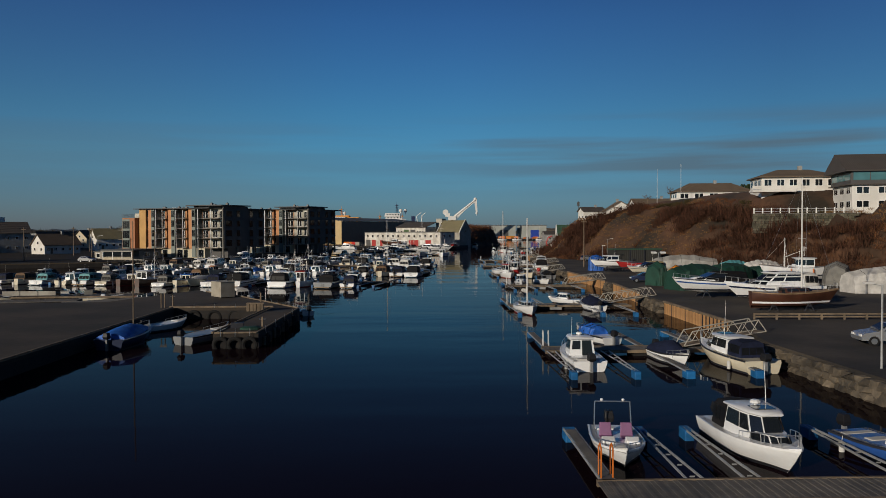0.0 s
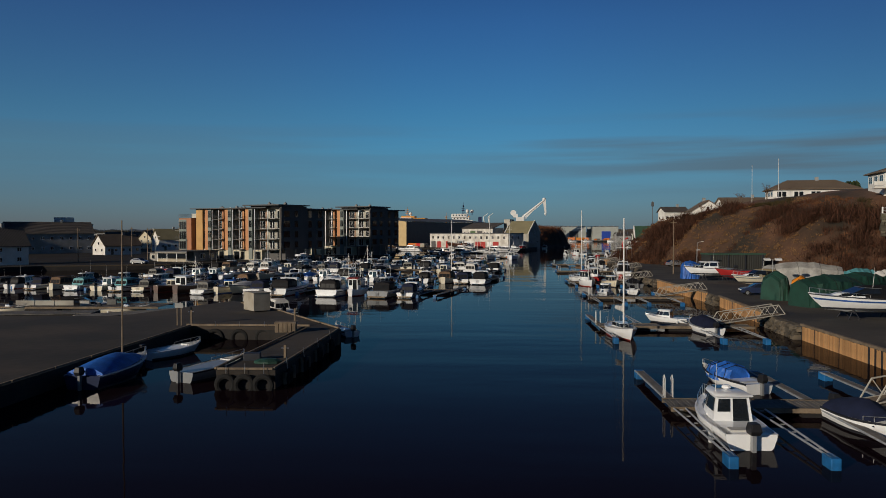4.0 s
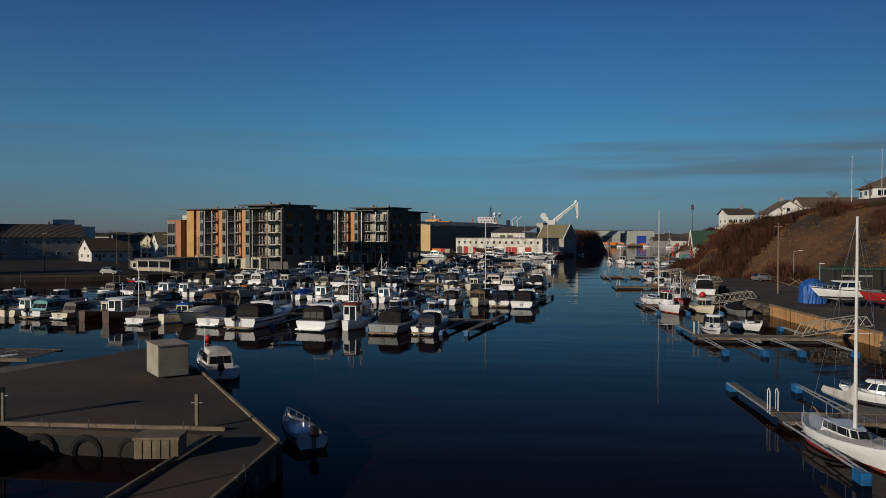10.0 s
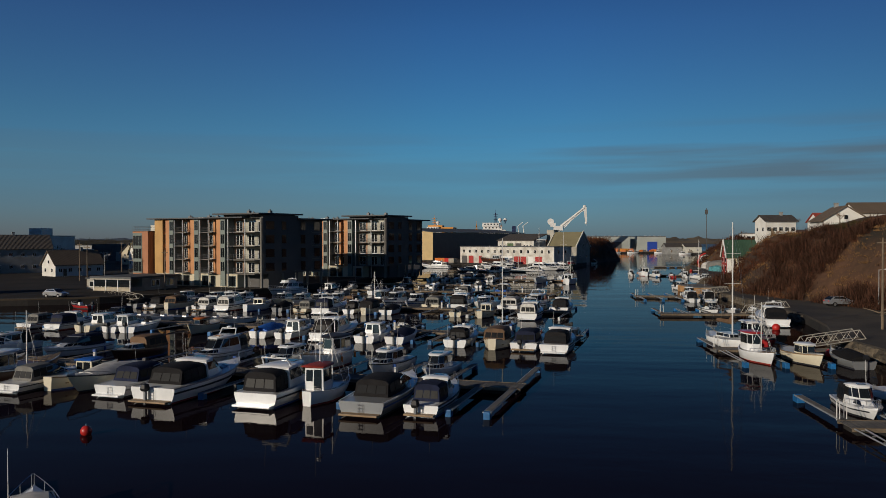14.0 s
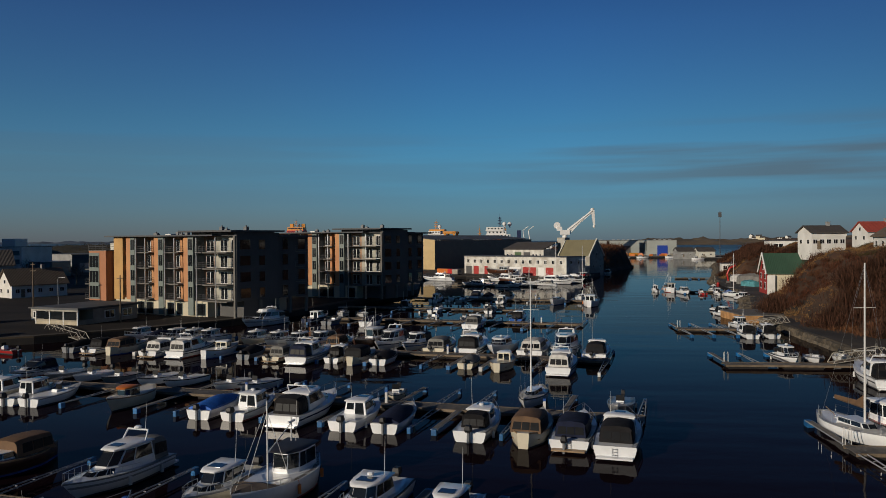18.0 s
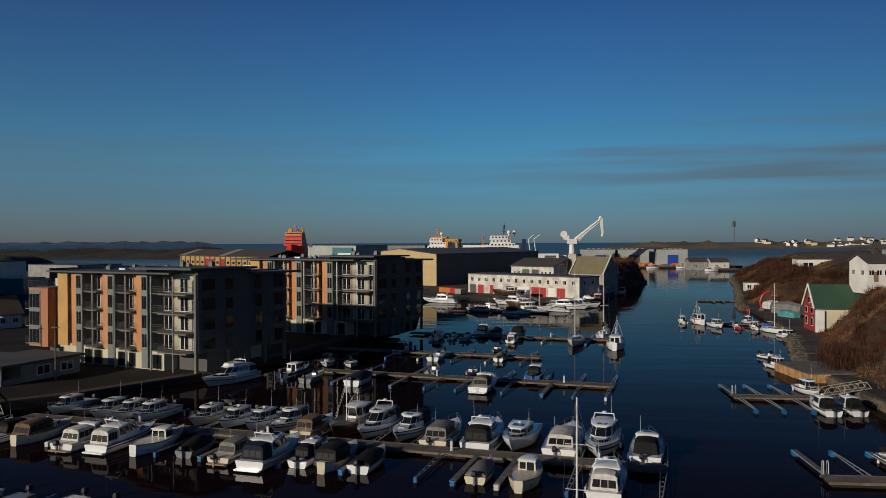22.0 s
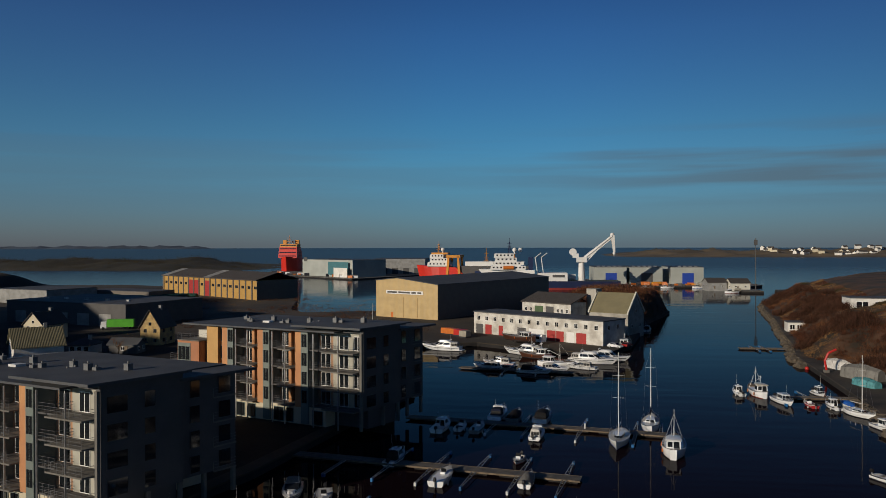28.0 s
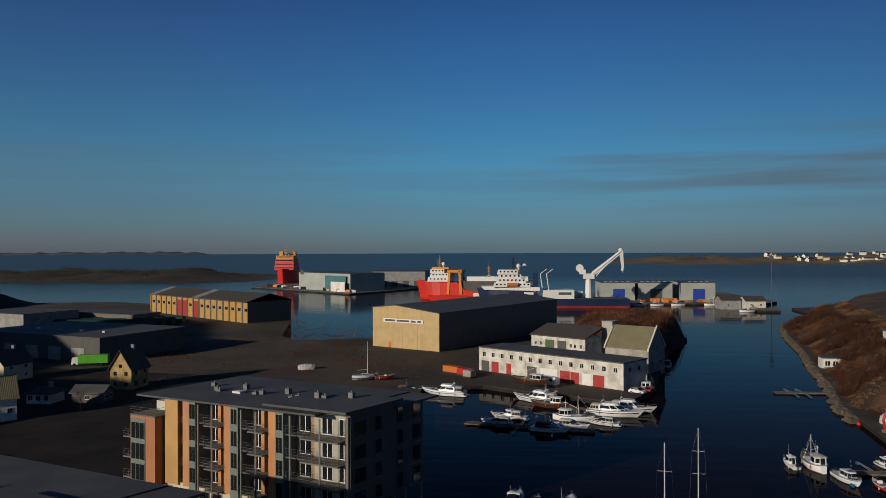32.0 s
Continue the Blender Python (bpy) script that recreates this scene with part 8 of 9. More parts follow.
Geo().box(-0.85, 0.85, -0.6, 0.6, 0.75, 0.85).done("lid", timber, cb)
bx = thing("fish_box", -14.2, 56.4, 1.1, 10, "small dark fish box on the quay arm", "box")
Geo().box(-0.5, 0.5, -0.35, 0.35, 0, 0.45).done("body", boot_dark, bx, bevel=0.03)
nt = thing("green_net", -12.9, 55.3, 1.1, 0, "heap of green fishing net", "net")
Geo().ball((0, 0, 0.1), 0.9, 0.6, 0.22, 9, 5).done("heap", cloth_green, nt)
# timber walkway floating behind the quay
for x, y, L, h in ((-52, 84.5, 24, 12), (-34, 88, 16, 44)):
    t = thing("work_float", x, y, 0, h, "low dark timber work float behind the quay", "float", "work floats")
    Geo().box(-L / 2, L / 2, -1.6, 1.6, -0.3, 0.75).done("hull", quay_wall, t)
    n = int(L / 0.3)
    g = Geo()
    for i in range(n):
        g.box(-L / 2 + i * 0.3, -L / 2 + i * 0.3 + 0.27, -1.7, 1.7, 0.75, 0.83)
    g.done("deck_planks", plank, t)["kind"] = "stuff"
for x, y, kind, L, hd in ((-40, 93, "open", 5.2, 10), (-46, 95, "cruiser", 6.5, 20), (-53, 92, "open", 5.5, 0), (-60, 92, "cruiser", 7.0, 15), (-66, 90, "open", 5.0, -5)):
    boat(kind, x, y, hd, L)
mb = thing("mooring_buoy", -29.5, 108.0, 0.1, 0, "round red mooring buoy on the water", "buoy")
Geo().ball((0, 0, 0.1), 0.32, 0.32, 0.32, 12, 8).done("ball", buoy_red, mb, smooth=True)
Geo().tube((0, 0, 0.4), (0, 0, 0.5), 0.05, 6).done("ring", steel, mb)
# tall bare mast of the covered dinghy
dm = thing("dinghy_mast", -22.6, 56.6, 0.4, 0, "bare wooden mast standing in the covered dinghy", "mast")
Geo().tube((0, 0, 0), (0.05, 0, 9.4), 0.06, 6, 0.035).done("spar", timber, dm)

# ---- eastern yard ----
def sheet_boards(x0, y0, x1, y1):
    """Upright boards facing the water along a quay edge."""
    d = Vector((x1 - x0, y1 - y0, 0))
    t = thing("board_wall", x0, y0, 0, math.degrees(math.atan2(d.y, d.x)), "upright brown timber boarding on the quay face", "quay wall", "quay boarding")
    n = int(d.length / 0.3)
    me = Geo().box(0.01, 0.285, 0.05, 0.17, -0.9, 1.18).done("board", board_brown, t)
    for i in range(1, n):
        o = new("board", me.data)
        o.parent = t
        o.location = (i * 0.3, 0.012 * ((i * 5) % 3), -0.02 * ((i * 7) % 4))
    Geo().box(0, d.length, 0.0, 0.26, 1.18, 1.38).done("cap_beam", timber, t)
    for i in range(int(d.length / 4.5)):
        Geo().box(i * 4.5 + 2, i * 4.5 + 2.09, 0.17, 0.195, -0.9, 1.15).done("tie_post", boot_dark, t)


bank_stone = material("bank_stone", (0.135, 0.108, 0.075), 0.95, 0, 0.35, 3.5, 0.9, 0.6, per_object=0.45, second=(0.06, 0.05, 0.038))
board_brown = material("board_brown", (0.50, 0.27, 0.11), 0.8, 0, 0.2, 9, 1.0, 0.3, per_object=0.22)
sheet_boards(26.5, 57.0, 26.75, 75.2)
sheet_boards(27.3, 86.4, 28.5, 104.0)
sheet_boards(28.5, 109.4, 28.0, 136.0)
rk = random.Random(5)
for (x0, y0, x1, y1, n) in ((24.35, 28, 24.2, 55, 120), (26.6, 75.6, 27.2, 86, 48), (28.4, 104.5, 28.6, 109, 24), (28.0, 136.5, 27.7, 150, 48), (33.0, 172, 34.4, 232, 72)):
    t = thing("stone_bank", x0, y0, 0, 0, "rough dry-stone quay wall at the water's edge", "stone wall", "stone banks")
    rows_ = 3 if y1 - y0 < 30 else 2
    each = n // rows_
    for r_ in range(rows_):
        wide = (y1 - y0) / each
        for i in range(each):
            k = (i + 0.5 * (r_ % 2)) / each
            zc = 0.10 + r_ * 1.15 / rows_
            a_, b_, c_ = rk.uniform(0.28, 0.42), wide * rk.uniform(0.46, 0.56), 0.62 / rows_ * rk.uniform(1.0, 1.25)
            cx, cy = (x1 - x0) * k - 0.16 + 0.08 * r_ + rk.uniform(-0.10, 0.06), (y1 - y0) * k
            j = lambda: rk.uniform(-0.13, 0.13)
            lo = [(cx + p * a_ + j(), cy + q * b_ + j(), zc - c_) for p, q in ((-1, -1), (1, -1), (1, 1), (-1, 1))]
            mid = [(cx + p * a_ * 1.15 + j(), cy + q * b_ * 1.04 + j(), zc + j()) for p, q in ((-1, -1), (1, -1), (1, 1), (-1, 1))]
            hi = [(cx + p * a_ * 0.8 + j(), cy + q * b_ * 0.85 + j(), zc + c_) for p, q in ((-1, -1), (1, -1), (1, 1), (-1, 1))]
            Geo().loft([lo, mid, hi]).done("stone", bank_stone, t)


wrap_dull = material("wrap_dull", (0.36, 0.35, 0.32), 0.7, 0, 0.2, 6, 0.9, 0.5, second=(0.24, 0.23, 0.21))
tent("tarpaulin_cover", 36.2, 92.6, 20, 7.4, 4.2, 3.3, cloth_green, "boat under a large dark green tarpaulin", seed=2)
tent("tarpaulin_cover", 33.4, 99.6, 35, 2.0, 3.4, 3.3, cloth_green, "dark green tarpaulin hung open in folds", seed=12)
tent("tarpaulin_cover", 35.2, 97.0, 60, 3.6, 2.2, 2.9, tarp_orange, "boat's bow under a bright orange cover", seed=13)
tent("tarpaulin_cover", 48.6, 112.6, 30, 8.5, 4.0, 2.5, cloth_green, "boat under a dark green tarpaulin beside the plastic wrapping", seed=3)
tent("shrink_wrap_cover", 43.8, 118.4, -12, 10.0, 4.0, 3.6, wrap_dull, "boat in torn white plastic wrapping", seed=4)
tent("tarpaulin_cover", 53.4, 122.0, 0, 4.6, 2.8, 2.6, tarp_teal, "boat under a pale teal tarpaulin", seed=5)
tent("tarpaulin_cover", 56.4, 117.0, 8, 6.6, 3.0, 1.9, cloth_green, "small boat under a dark green cover", seed=9)
tent("tarpaulin_cover", 58.2, 98.6, 60, 5.2, 3.6, 3.3, cloth_grey, "boat under a grey tarpaulin", seed=6)
tent("tarpaulin_cover", 57.4, 86.0, 3, 10.0, 4.4, 3.1, cloth_white, "long boat under a white tarpaulin", seed=7)
tent("tarpaulin_cover", 57.0, 119.6, 8, 6.0, 2.4, 2.7, cloth_white, "narrow boat under a white cover", seed=14)
ASH = "boats ashore"
boat("cruiser", 33.9, 80.4, 180, 9.4, W_, boot_dark, cloth_black, 2.15, group=ASH)
boat("sedan", 36.6, 71.8, 186, 10.2, W_, boot_dark, cloth_white, 2.15, group=ASH)
boat("sail", 36.0, 65.6, 2, 8.6, WD, gel_white, None, 2.05, "dark wooden sailing boat with a white bottom, ashore on trestles", group=ASH)
boat("fisher", 54.4, 104.0, 170, 8.8, W_, boot_dark, W_, 2.3, group=ASH)
boat("pilot", 35.4, 133.4, 178, 7.8, W_, boot_dark, None, 2.4, group=ASH)
tent("tarpaulin_cover", 34.0, 139.4, 0, 2.8, 2.4, 3.0, tarp_blue, "crumpled bright blue tarpaulin over a small boat", z=1.25, seed=21)
boat("open", 39.2, 130.4, 176, 7.4, R_, boot_dark, boot_dark, 2.2, group=ASH)
boat("cruiser", 37.4, 117.4, 190, 7.2, C_, boot_dark, cloth_tan, 2.1, group=ASH)
boat("fisher", -14.5, 374.6, 160, 10.5, WD, boot_dark, W_, 2.4, "varnished wooden boat propped up before the workshop", group=ASH)
# low green shed under the cliff
wall_shed = ribbed("wall_shed", (0.030, 0.030, 0.026), 0.4, 0.7, "X", 0.5)
gsd = flat_building("boat_shelter", 39.4, 147.4, 1.25, 4, 9.8, 4, 3.7, wall_shed, roof_green, "low dark boat shelter with a green roof", "shed")
for i in range(4):
    Geo().box(0.2 + i * 3.05, 0.42 + i * 3.05, -0.12, 0.15, 0, 3.7).done("post", boot_dark, gsd)


def car(x, y, z, heading, mat, label):
    t = thing("car", x, y, z, heading, label, "car", "parked cars")
    prof = [(-2.1, 0.35), (-2.15, 0.75), (-1.9, 0.95), (-1.35, 1.42), (0.15, 1.46), (1.0, 0.98), (1.95, 0.82), (2.15, 0.6), (2.1, 0.35)]
    rings = []
    for y_, k in ((-0.86, 0.0), (-0.84, 0.0), (0.84, 0.0), (0.86, 0.0)):
        rings.append([(a, y_ * (0.80 if b > 1.2 else 1.0), b) for a, b in prof])
    Geo().loft(rings).done("body", mat, t)
    for sg in (-1, 1):
        Geo().hexa([(-1.5, sg * 0.80 - 0.03, 0.98), (0.75, sg * 0.82 - 0.03, 0.98), (0.75, sg * 0.82 + 0.06, 0.98), (-1.5, sg * 0.80 + 0.06, 0.98), (-1.25, sg * 0.70 - 0.03, 1.38), (0.15, sg * 0.70 - 0.03, 1.40), (0.15, sg * 0.70 + 0.06, 1.40), (-1.25, sg * 0.70 + 0.06, 1.38)]).done("side_glass", glass_dark, t)
        for x_ in (-1.3, 1.35):
            w = Geo().tube((x_, sg * 0.70, 0.32), (x_, sg * 0.90, 0.32), 0.33, 14).done("wheel", rubber, t)
            Geo().tube((x_, sg * 0.86, 0.32), (x_, sg * 0.92, 0.32), 0.20, 10).done("rim", steel, w)
    Geo().hexa([(0.30, -0.64, 1.40), (1.02, -0.74, 1.02), (1.02, 0.74, 1.02), (0.30, 0.64, 1.40), (0.34, -0.64, 1.44), (1.06, -0.74, 1.05), (1.06, 0.74, 1.05), (0.34, 0.64, 1.44)]).done("windscreen", glass_dark, t)
    Geo().hexa([(-1.42, -0.62, 1.40), (-1.92, -0.72, 1.0), (-1.92, 0.72, 1.0), (-1.42, 0.62, 1.40), (-1.46, -0.62, 1.43), (-1.96, -0.72, 1.02), (-1.96, 0.72, 1.02), (-1.46, 0.62, 1.43)]).done("rear_window", glass_dark, t)
    for sg in (-0.6, 0.6):
        Geo().box(2.08, 2.16, sg - 0.16, sg + 0.16, 0.62, 0.76).done("headlight", frame_white, t)
        Geo().box(-2.17, -2.1, sg - 0.14, sg + 0.14, 0.72, 0.88).done("tail_light", buoy_red, t)
    return t


silver = material("car_silver", (0.45, 0.46, 0.48), 0.25, 0.6, 0.05, 5, 0.8)
car(31.8, 44.0, 1.25, 172, silver, "silver hatchback parked on the yard")
car(42.6, 184.6, 1.25, 10, silver, "silver estate car parked under the hillside")
car(33.6, 106.0, 1.25, 172, gel_navy, "dark blue car parked among the boats")
car(-85.2, 193.6, 1.21, -14, silver, "silver estate car parked on the shore by the restaurant")
car(13.0, 368.5, 1.2, -38, gel_white, "white car parked before the workshop")
car(16.6, 371.0, 1.2, 60, gel_red, "red car at the end of the quay")
car(-80.0, 255.0, 1.2, 150, gel_white, "pale car in the shade between the blocks")
car(-72.0, 250.0, 1.2, 150, silver, "silver car in the shade between the blocks")
for i in range(6):
    car(-238 + i * 5, 366 - i * 1.5, 1.2, 80, (silver, gel_white, gel_navy)[i % 3], "car in the office car park")


def lamp_post(x, y, z, h, arm=1.0, label="slim grey street lamp"):
    t = thing("street_lamp", x, y, z, 0, label, "street lamp", "street lamps")
    Geo().tube((0, 0, 0), (0, 0, h), 0.07, 7, 0.05).done("pole", galv, t)
    Geo().tube((0, 0, h), (arm, 0, h + 0.12), 0.035, 5).box(arm - 0.15, arm + 0.45, -0.12, 0.12, h + 0.06, h + 0.18).done("lantern", alloy_white, t)


lamp_post(26.0, 35.4, 1.25, 4.6, -0.9)
lamp_post(46.0, 180.0, 1.25, 5.5)
lamp_post(35.8, 142.0, 1.25, 4.6, 0.1)
fl_ = thing("flood_lamp", 36.8, 110.0, 1.25, 0, "pole with two white floodlights over the boatyard", "flood lamp")
Geo().tube((0, 0, 0), (0, 0, 4.2), 0.06, 7, 0.05).tube((-0.7, 0, 4.2), (0.7, 0, 4.2), 0.03, 5).done("pole", galv, fl_)
for x in (-0.7, 0.7):
    Geo().hexa([(x - 0.4, -0.2, 4.1), (x + 0.4, -0.2, 4.1), (x + 0.4, 0.2, 4.25), (x - 0.4, 0.2, 4.25), (x - 0.4, -0.2, 4.3), (x + 0.4, -0.2, 4.3), (x + 0.4, 0.2, 4.42), (x - 0.4, 0.2, 4.42)]).done("lamp_head", alloy_white, fl_)
lamp_post(-100, 236, 1.2, 6.5)


def wooden_pole(x, y, z, h, label="tall bare wooden pole"):
    t = thing("wooden_pole", x, y, z, 0, label, "pole", "poles")
    Geo().tube((0, 0, 0), (0, 0, h), 0.14, 7, 0.09).done("shaft", timber, t)
    Geo().box(-0.6, 0.6, -0.05, 0.05, h - 0.6, h - 0.45).done("cross_arm", timber, t)


wooden_pole(34.8, 154.2, 1.25, 10.0)
for x, y, h in ((-107, 205, 9), (-96, 222, 9), (-112, 246, 9.5), (-90, 252, 9), (-130, 300, 9.5), (-75, 214, 8)):
    wooden_pole(x, y, 1.2, h)
for x, y, z, h in ((66.0, 205.0, 15.0, 10.5), (75.0, 212.0, 15.6, 12.0)):
    t = thing("flagpole", x, y, z, 0, "tall white flagpole without a flag", "flagpole", "flagpoles")
    Geo().tube((0, 0, -1), (0, 0, h), 0.08, 7, 0.04).done("pole", alloy_white, t)
    Geo().ball((0, 0, h + 0.08), 0.12, 0.12, 0.12, 8, 6).done("finial", alloy_white, t)
# low guard rail in the yard
gr = thing("guard_rail", 29.0, 58.6, 1.25, -3, "low weathered timber rail across the yard", "rail")
for i in range(8):
    Geo().box(i * 1.9, i * 1.9 + 0.15, -0.07, 0.07, 0, 0.5).done("post", timber, gr)
for k in (0.18, 0.42):
    Geo().box(0, 14.2, -0.05, 0.05, k, k + 0.12).done("rail", timber, gr)
# heap of driftwood and trestles under the hill
lg = random.Random(9)
hp = thing("timber_heap", 44.0, 166.0, 1.25, 0, "tangled heap of grey poles and trestles", "timber heap")
for i in range(26):
    x, y = lg.uniform(-2.5, 2.5), lg.uniform(-7, 7)
    a, b = lg.uniform(0, 6.28), lg.uniform(0.1, 0.9)
    L = lg.uniform(1.6, 3.4)
    Geo().tube((x, y, 0.05), (x + L * math.cos(a) * math.cos(b), y + L * math.sin(a) * math.cos(b), L * math.sin(b)), 0.06, 5).done("pole", timber, hp)
# workshop yard clutter
for x, y, w, mt, lb in ((-37, 397, 6.0, orange, "orange excavator body"), (-33, 393, 4.5, buoy_red, "red steel frame rack"), (-31.5, 389.5, 3.0, box_grey, "grey cabin box")):
    t = thing("yard_machine" if mt is orange else "storage_rack" if mt is buoy_red else "site_cabin", x, y, 1.2, -38, lb + " beside the workshop", "machine" if mt is orange else "storage")
    Geo().box(-w / 2, w / 2, -1.2, 1.2, 0.4, 2.2).done("body", mt, t, bevel=0.08)
    Geo().box(-w / 2, w / 2, -1.3, 1.3, 0.0, 0.4).done("base", boot_dark, t)
cv = thing("caravan", -9.0, 378.0, 1.2, -38, "small white caravan before the workshop", "caravan")
Geo().box(-2.6, 2.6, -1.1, 1.1, 0.5, 2.6).done("body", gel_white, cv, bevel=0.15)
Geo().box(-1.8, -0.6, -1.13, -1.05, 1.4, 2.1).done("window", glass_dark, cv)
Geo().box(0.4, 1.6, -1.13, -1.05, 1.4, 2.1).done("window", glass_dark, cv)
for y in (-0.95, 0.95):
    Geo().tube((0, y - 0.1, 0.32), (0, y + 0.1, 0.32), 0.32, 10).done("wheel", rubber, cv)
boat("sail", -60.5, 382.0, 20, 7.6, W_, boot_dark, None, 2.0, "small white sailing boat laid up on the shore", group="boats ashore")
boat("open", -55.0, 383.0, 10, 5.2, R_, boot_red, None, 1.9, "red open boat laid up on the shore", group="boats ashore")
tent("tarpaulin_cover", -83.0, 401.0, 20, 5.0, 2.4, 1.7, cloth_white, "low boat under a white cover on the waste ground", z=1.2, seed=31)
# red crane and covers by the boathouse quay
rc = thing("slipway_crane", 56.0, 330.0, 1.25, 0, "red slipway crane with a bent arm", "crane")
rc.matrix_basis = rc.matrix_basis @ Matrix.Scale(0.62, 4)
Geo().box(-0.8, 0.8, -0.8, 0.8, 0, 1.0).done("base", concrete, rc)
Geo().line([(0, 0, 1), (-0.6, 0, 4.2), (0.6, 0, 7.2), (3.4, 0, 8.6)], 0.42, 7).done("arm", buoy_red, rc)
tent("tarpaulin_cover", 60.5, 322.0, -60, 9.0, 4.0, 3.2, cloth_grey, "boat under a crumpled grey tarpaulin by the boathouse", seed=11)
tent("tarpaulin_cover", 57.5, 313.0, -70, 6.0, 2.8, 1.8, tarp_teal, "small boat under a blue-green cover", seed=12)
tent("tarpaulin_cover", 61.0, 336.0, -70, 7.0, 3.0, 2.4, cloth_white, "boat under a white cover by the sound", seed=13)
for x, y in ((57.0, 342.0), (36.0, 305.4), (27.8, 164.0), (25.6, 142.0)):
    t = thing("mooring_buoy", x - 1.0, y, 0.1, 0, "round red mooring buoy", "buoy", "mooring buoys")
    Geo().ball((0, 0, 0.15), 0.5, 0.5, 0.5, 12, 8).done("ball", buoy_red, t, smooth=True)
# stone ledge quay of the boathouse
t = thing("jetty", 44.8, 262.0, 0, 66, "short timber jetty on the steep shore", "jetty")
Geo().box(-6, 6, -2, 2.5, 0.6, 0.9).done("deck", plank, t)
for x in (-5.5, -2, 2, 5.5):
    Geo().tube((x, -1.8, -1.5), (x, -1.8, 0.6), 0.15, 6).done("pile", timber, t)
wf = thing("timber_wharf", 31.4, 227.0, 0, 6, "short timber wharf with a plank face", "wharf")
Geo().box(0, 7.5, 0, 11, -0.6, 1.25).done("core", quay_wall, wf)
for i in range(14):
    Geo().box(0.02 + i * 0.53, 0.50 + i * 0.53, -0.12, -0.02, -0.8, 1.3).done("board", board_brown, wf)
for i in range(20):
    Geo().box(-0.12, -0.02, 0.02 + i * 0.55, 0.52 + i * 0.55, -0.8, 1.3).done("board", board_brown, wf)
Geo().box(-0.2, 7.6, -0.2, 11, 1.25, 1.40).done("deck", plank, wf)
# boulders along the sound under the hill
sk = random.Random(17)
rv, rfc = [], []
for _ in range(900):
    y = sk.uniform(238, 570)
    x = along([(b_, a_) for b_, a_ in EAST_EDGE], y) + sk.uniform(-1.4, 1.2)
    if 218 < y < 240 or 300 < y < 345:
        continue
    a_, c_ = sk.uniform(0.4, 1.3), sk.uniform(0.3, 0.9)
    o = len(rv)
    for zz, kk in ((-0.6, 1.0), (c_ * 0.55, 0.95), (c_ + 0.4, 0.5)):
        for p, q in ((-1, -1), (1, -1), (1, 1), (-1, 1)):
            rv.append((x + p * a_ * kk + sk.uniform(-0.25, 0.25), y + q * a_ * kk * 1.3 + sk.uniform(-0.25, 0.25), zz + sk.uniform(-0.12, 0.12)))
    for r_ in (0, 4):
        for i in range(4):
            rfc.append((o + r_ + i, o + r_ + (i + 1) % 4, o + r_ + 4 + (i + 1) % 4, o + r_ + 4 + i))
    rfc.append((o + 8, o + 9, o + 10, o + 11))
tagged(sheet("shore_rocks", rv, rfc, bank_stone), "brown boulders along the waterline of the sound", "rocks", kind="stuff")
# clutter of the north quays
ck = random.Random(4)
for i in range(26):
    x, y = ck.uniform(66, 134), 0
    y = 700 + ck.uniform(0, 14) if x < 122 else 646 + ck.uniform(0, 30)
    s = ck.uniform(1.0, 3.2)
    t = thing("quay_crate", x, y, 1.5, ck.uniform(-20, 20), "crate of quay equipment", "crate", "quay crates")
    Geo().box(-s, s, -s * 0.5, s * 0.5, 0, s * 0.8).done("body", ck.choice((orange, boot_dark, box_grey, wall_slate, ship_yellow)), t, bevel=0.05)
for i in range(30):
    k = ck.random()
    x, y = -272 + 112 * k + ck.uniform(0, 8), 906 - 100 * k + ck.uniform(4, 12)
    s = ck.uniform(1.2, 3.0)
    t = thing("quay_crate", x, y, 1.3, ck.uniform(-20, 20), "crate of pier equipment", "crate", "quay crates")
    Geo().box(-s, s, -s * 0.6, s * 0.6, 0, s * 0.9).done("body", ck.choice((orange, boot_dark, box_grey, wall_slate, gel_white)), t, bevel=0.05)
for x, y in ((52, 690), (74, 688), (88, 690), (110, 692), (118, 640), (60, 686)):
    boat("fisher", x, y, ck.choice((90, 180, 0)), ck.uniform(8, 13))
for i in range(58):
    near = i < 40
    x, y = (600 + ck.uniform(0, 330), 2040 + ck.uniform(0, 200)) if near else (930 + ck.uniform(0, 500), 2040 + ck.uniform(0, 260))
    gable_house("island_house", x, y, max(2.0, island_height(x, y)) + 0.5, ck.uniform(-30, 60), ck.uniform(11, 19), 9, 5, 3.2, wall_white if ck.random() < 0.75 else wall_cream, roof_tile, "small white house on the far island", 0, 0, chimney=False, ends=0, sides="f", door=False)


# dark floating jetty behind the western quay
jt = thing("floating_jetty", -76, 93.0, 0, 2, "dark worn floating jetty with a white board fence", "jetty")
pontoon_deck(jt, Matrix.Identity(4), 40, 4.4, 0.8)
for i in range(3):
    Geo().box(24 + i * 2.2, 24 + i * 2.2 + 2.1, -2.1, -2.04, 0.95, 1.5).done("fence_board", wall_worn, jt)
for x, y, c in ((-45.0, 93.6, cloth_white), (-42.6, 95.0, cloth_grey)):
    ch = thing("deck_crate", x, y, 0.8, 20, "small pale crate standing on the jetty", "crate", "jetty crates")
    Geo().box(-0.5, 0.5, -0.35, 0.35, 0, 0.55).done("crate_body", c, ch, bevel=0.03)
    Geo().box(-0.53, 0.53, -0.38, 0.38, 0.55, 0.62).done("crate_lid", cloth_grey, ch)

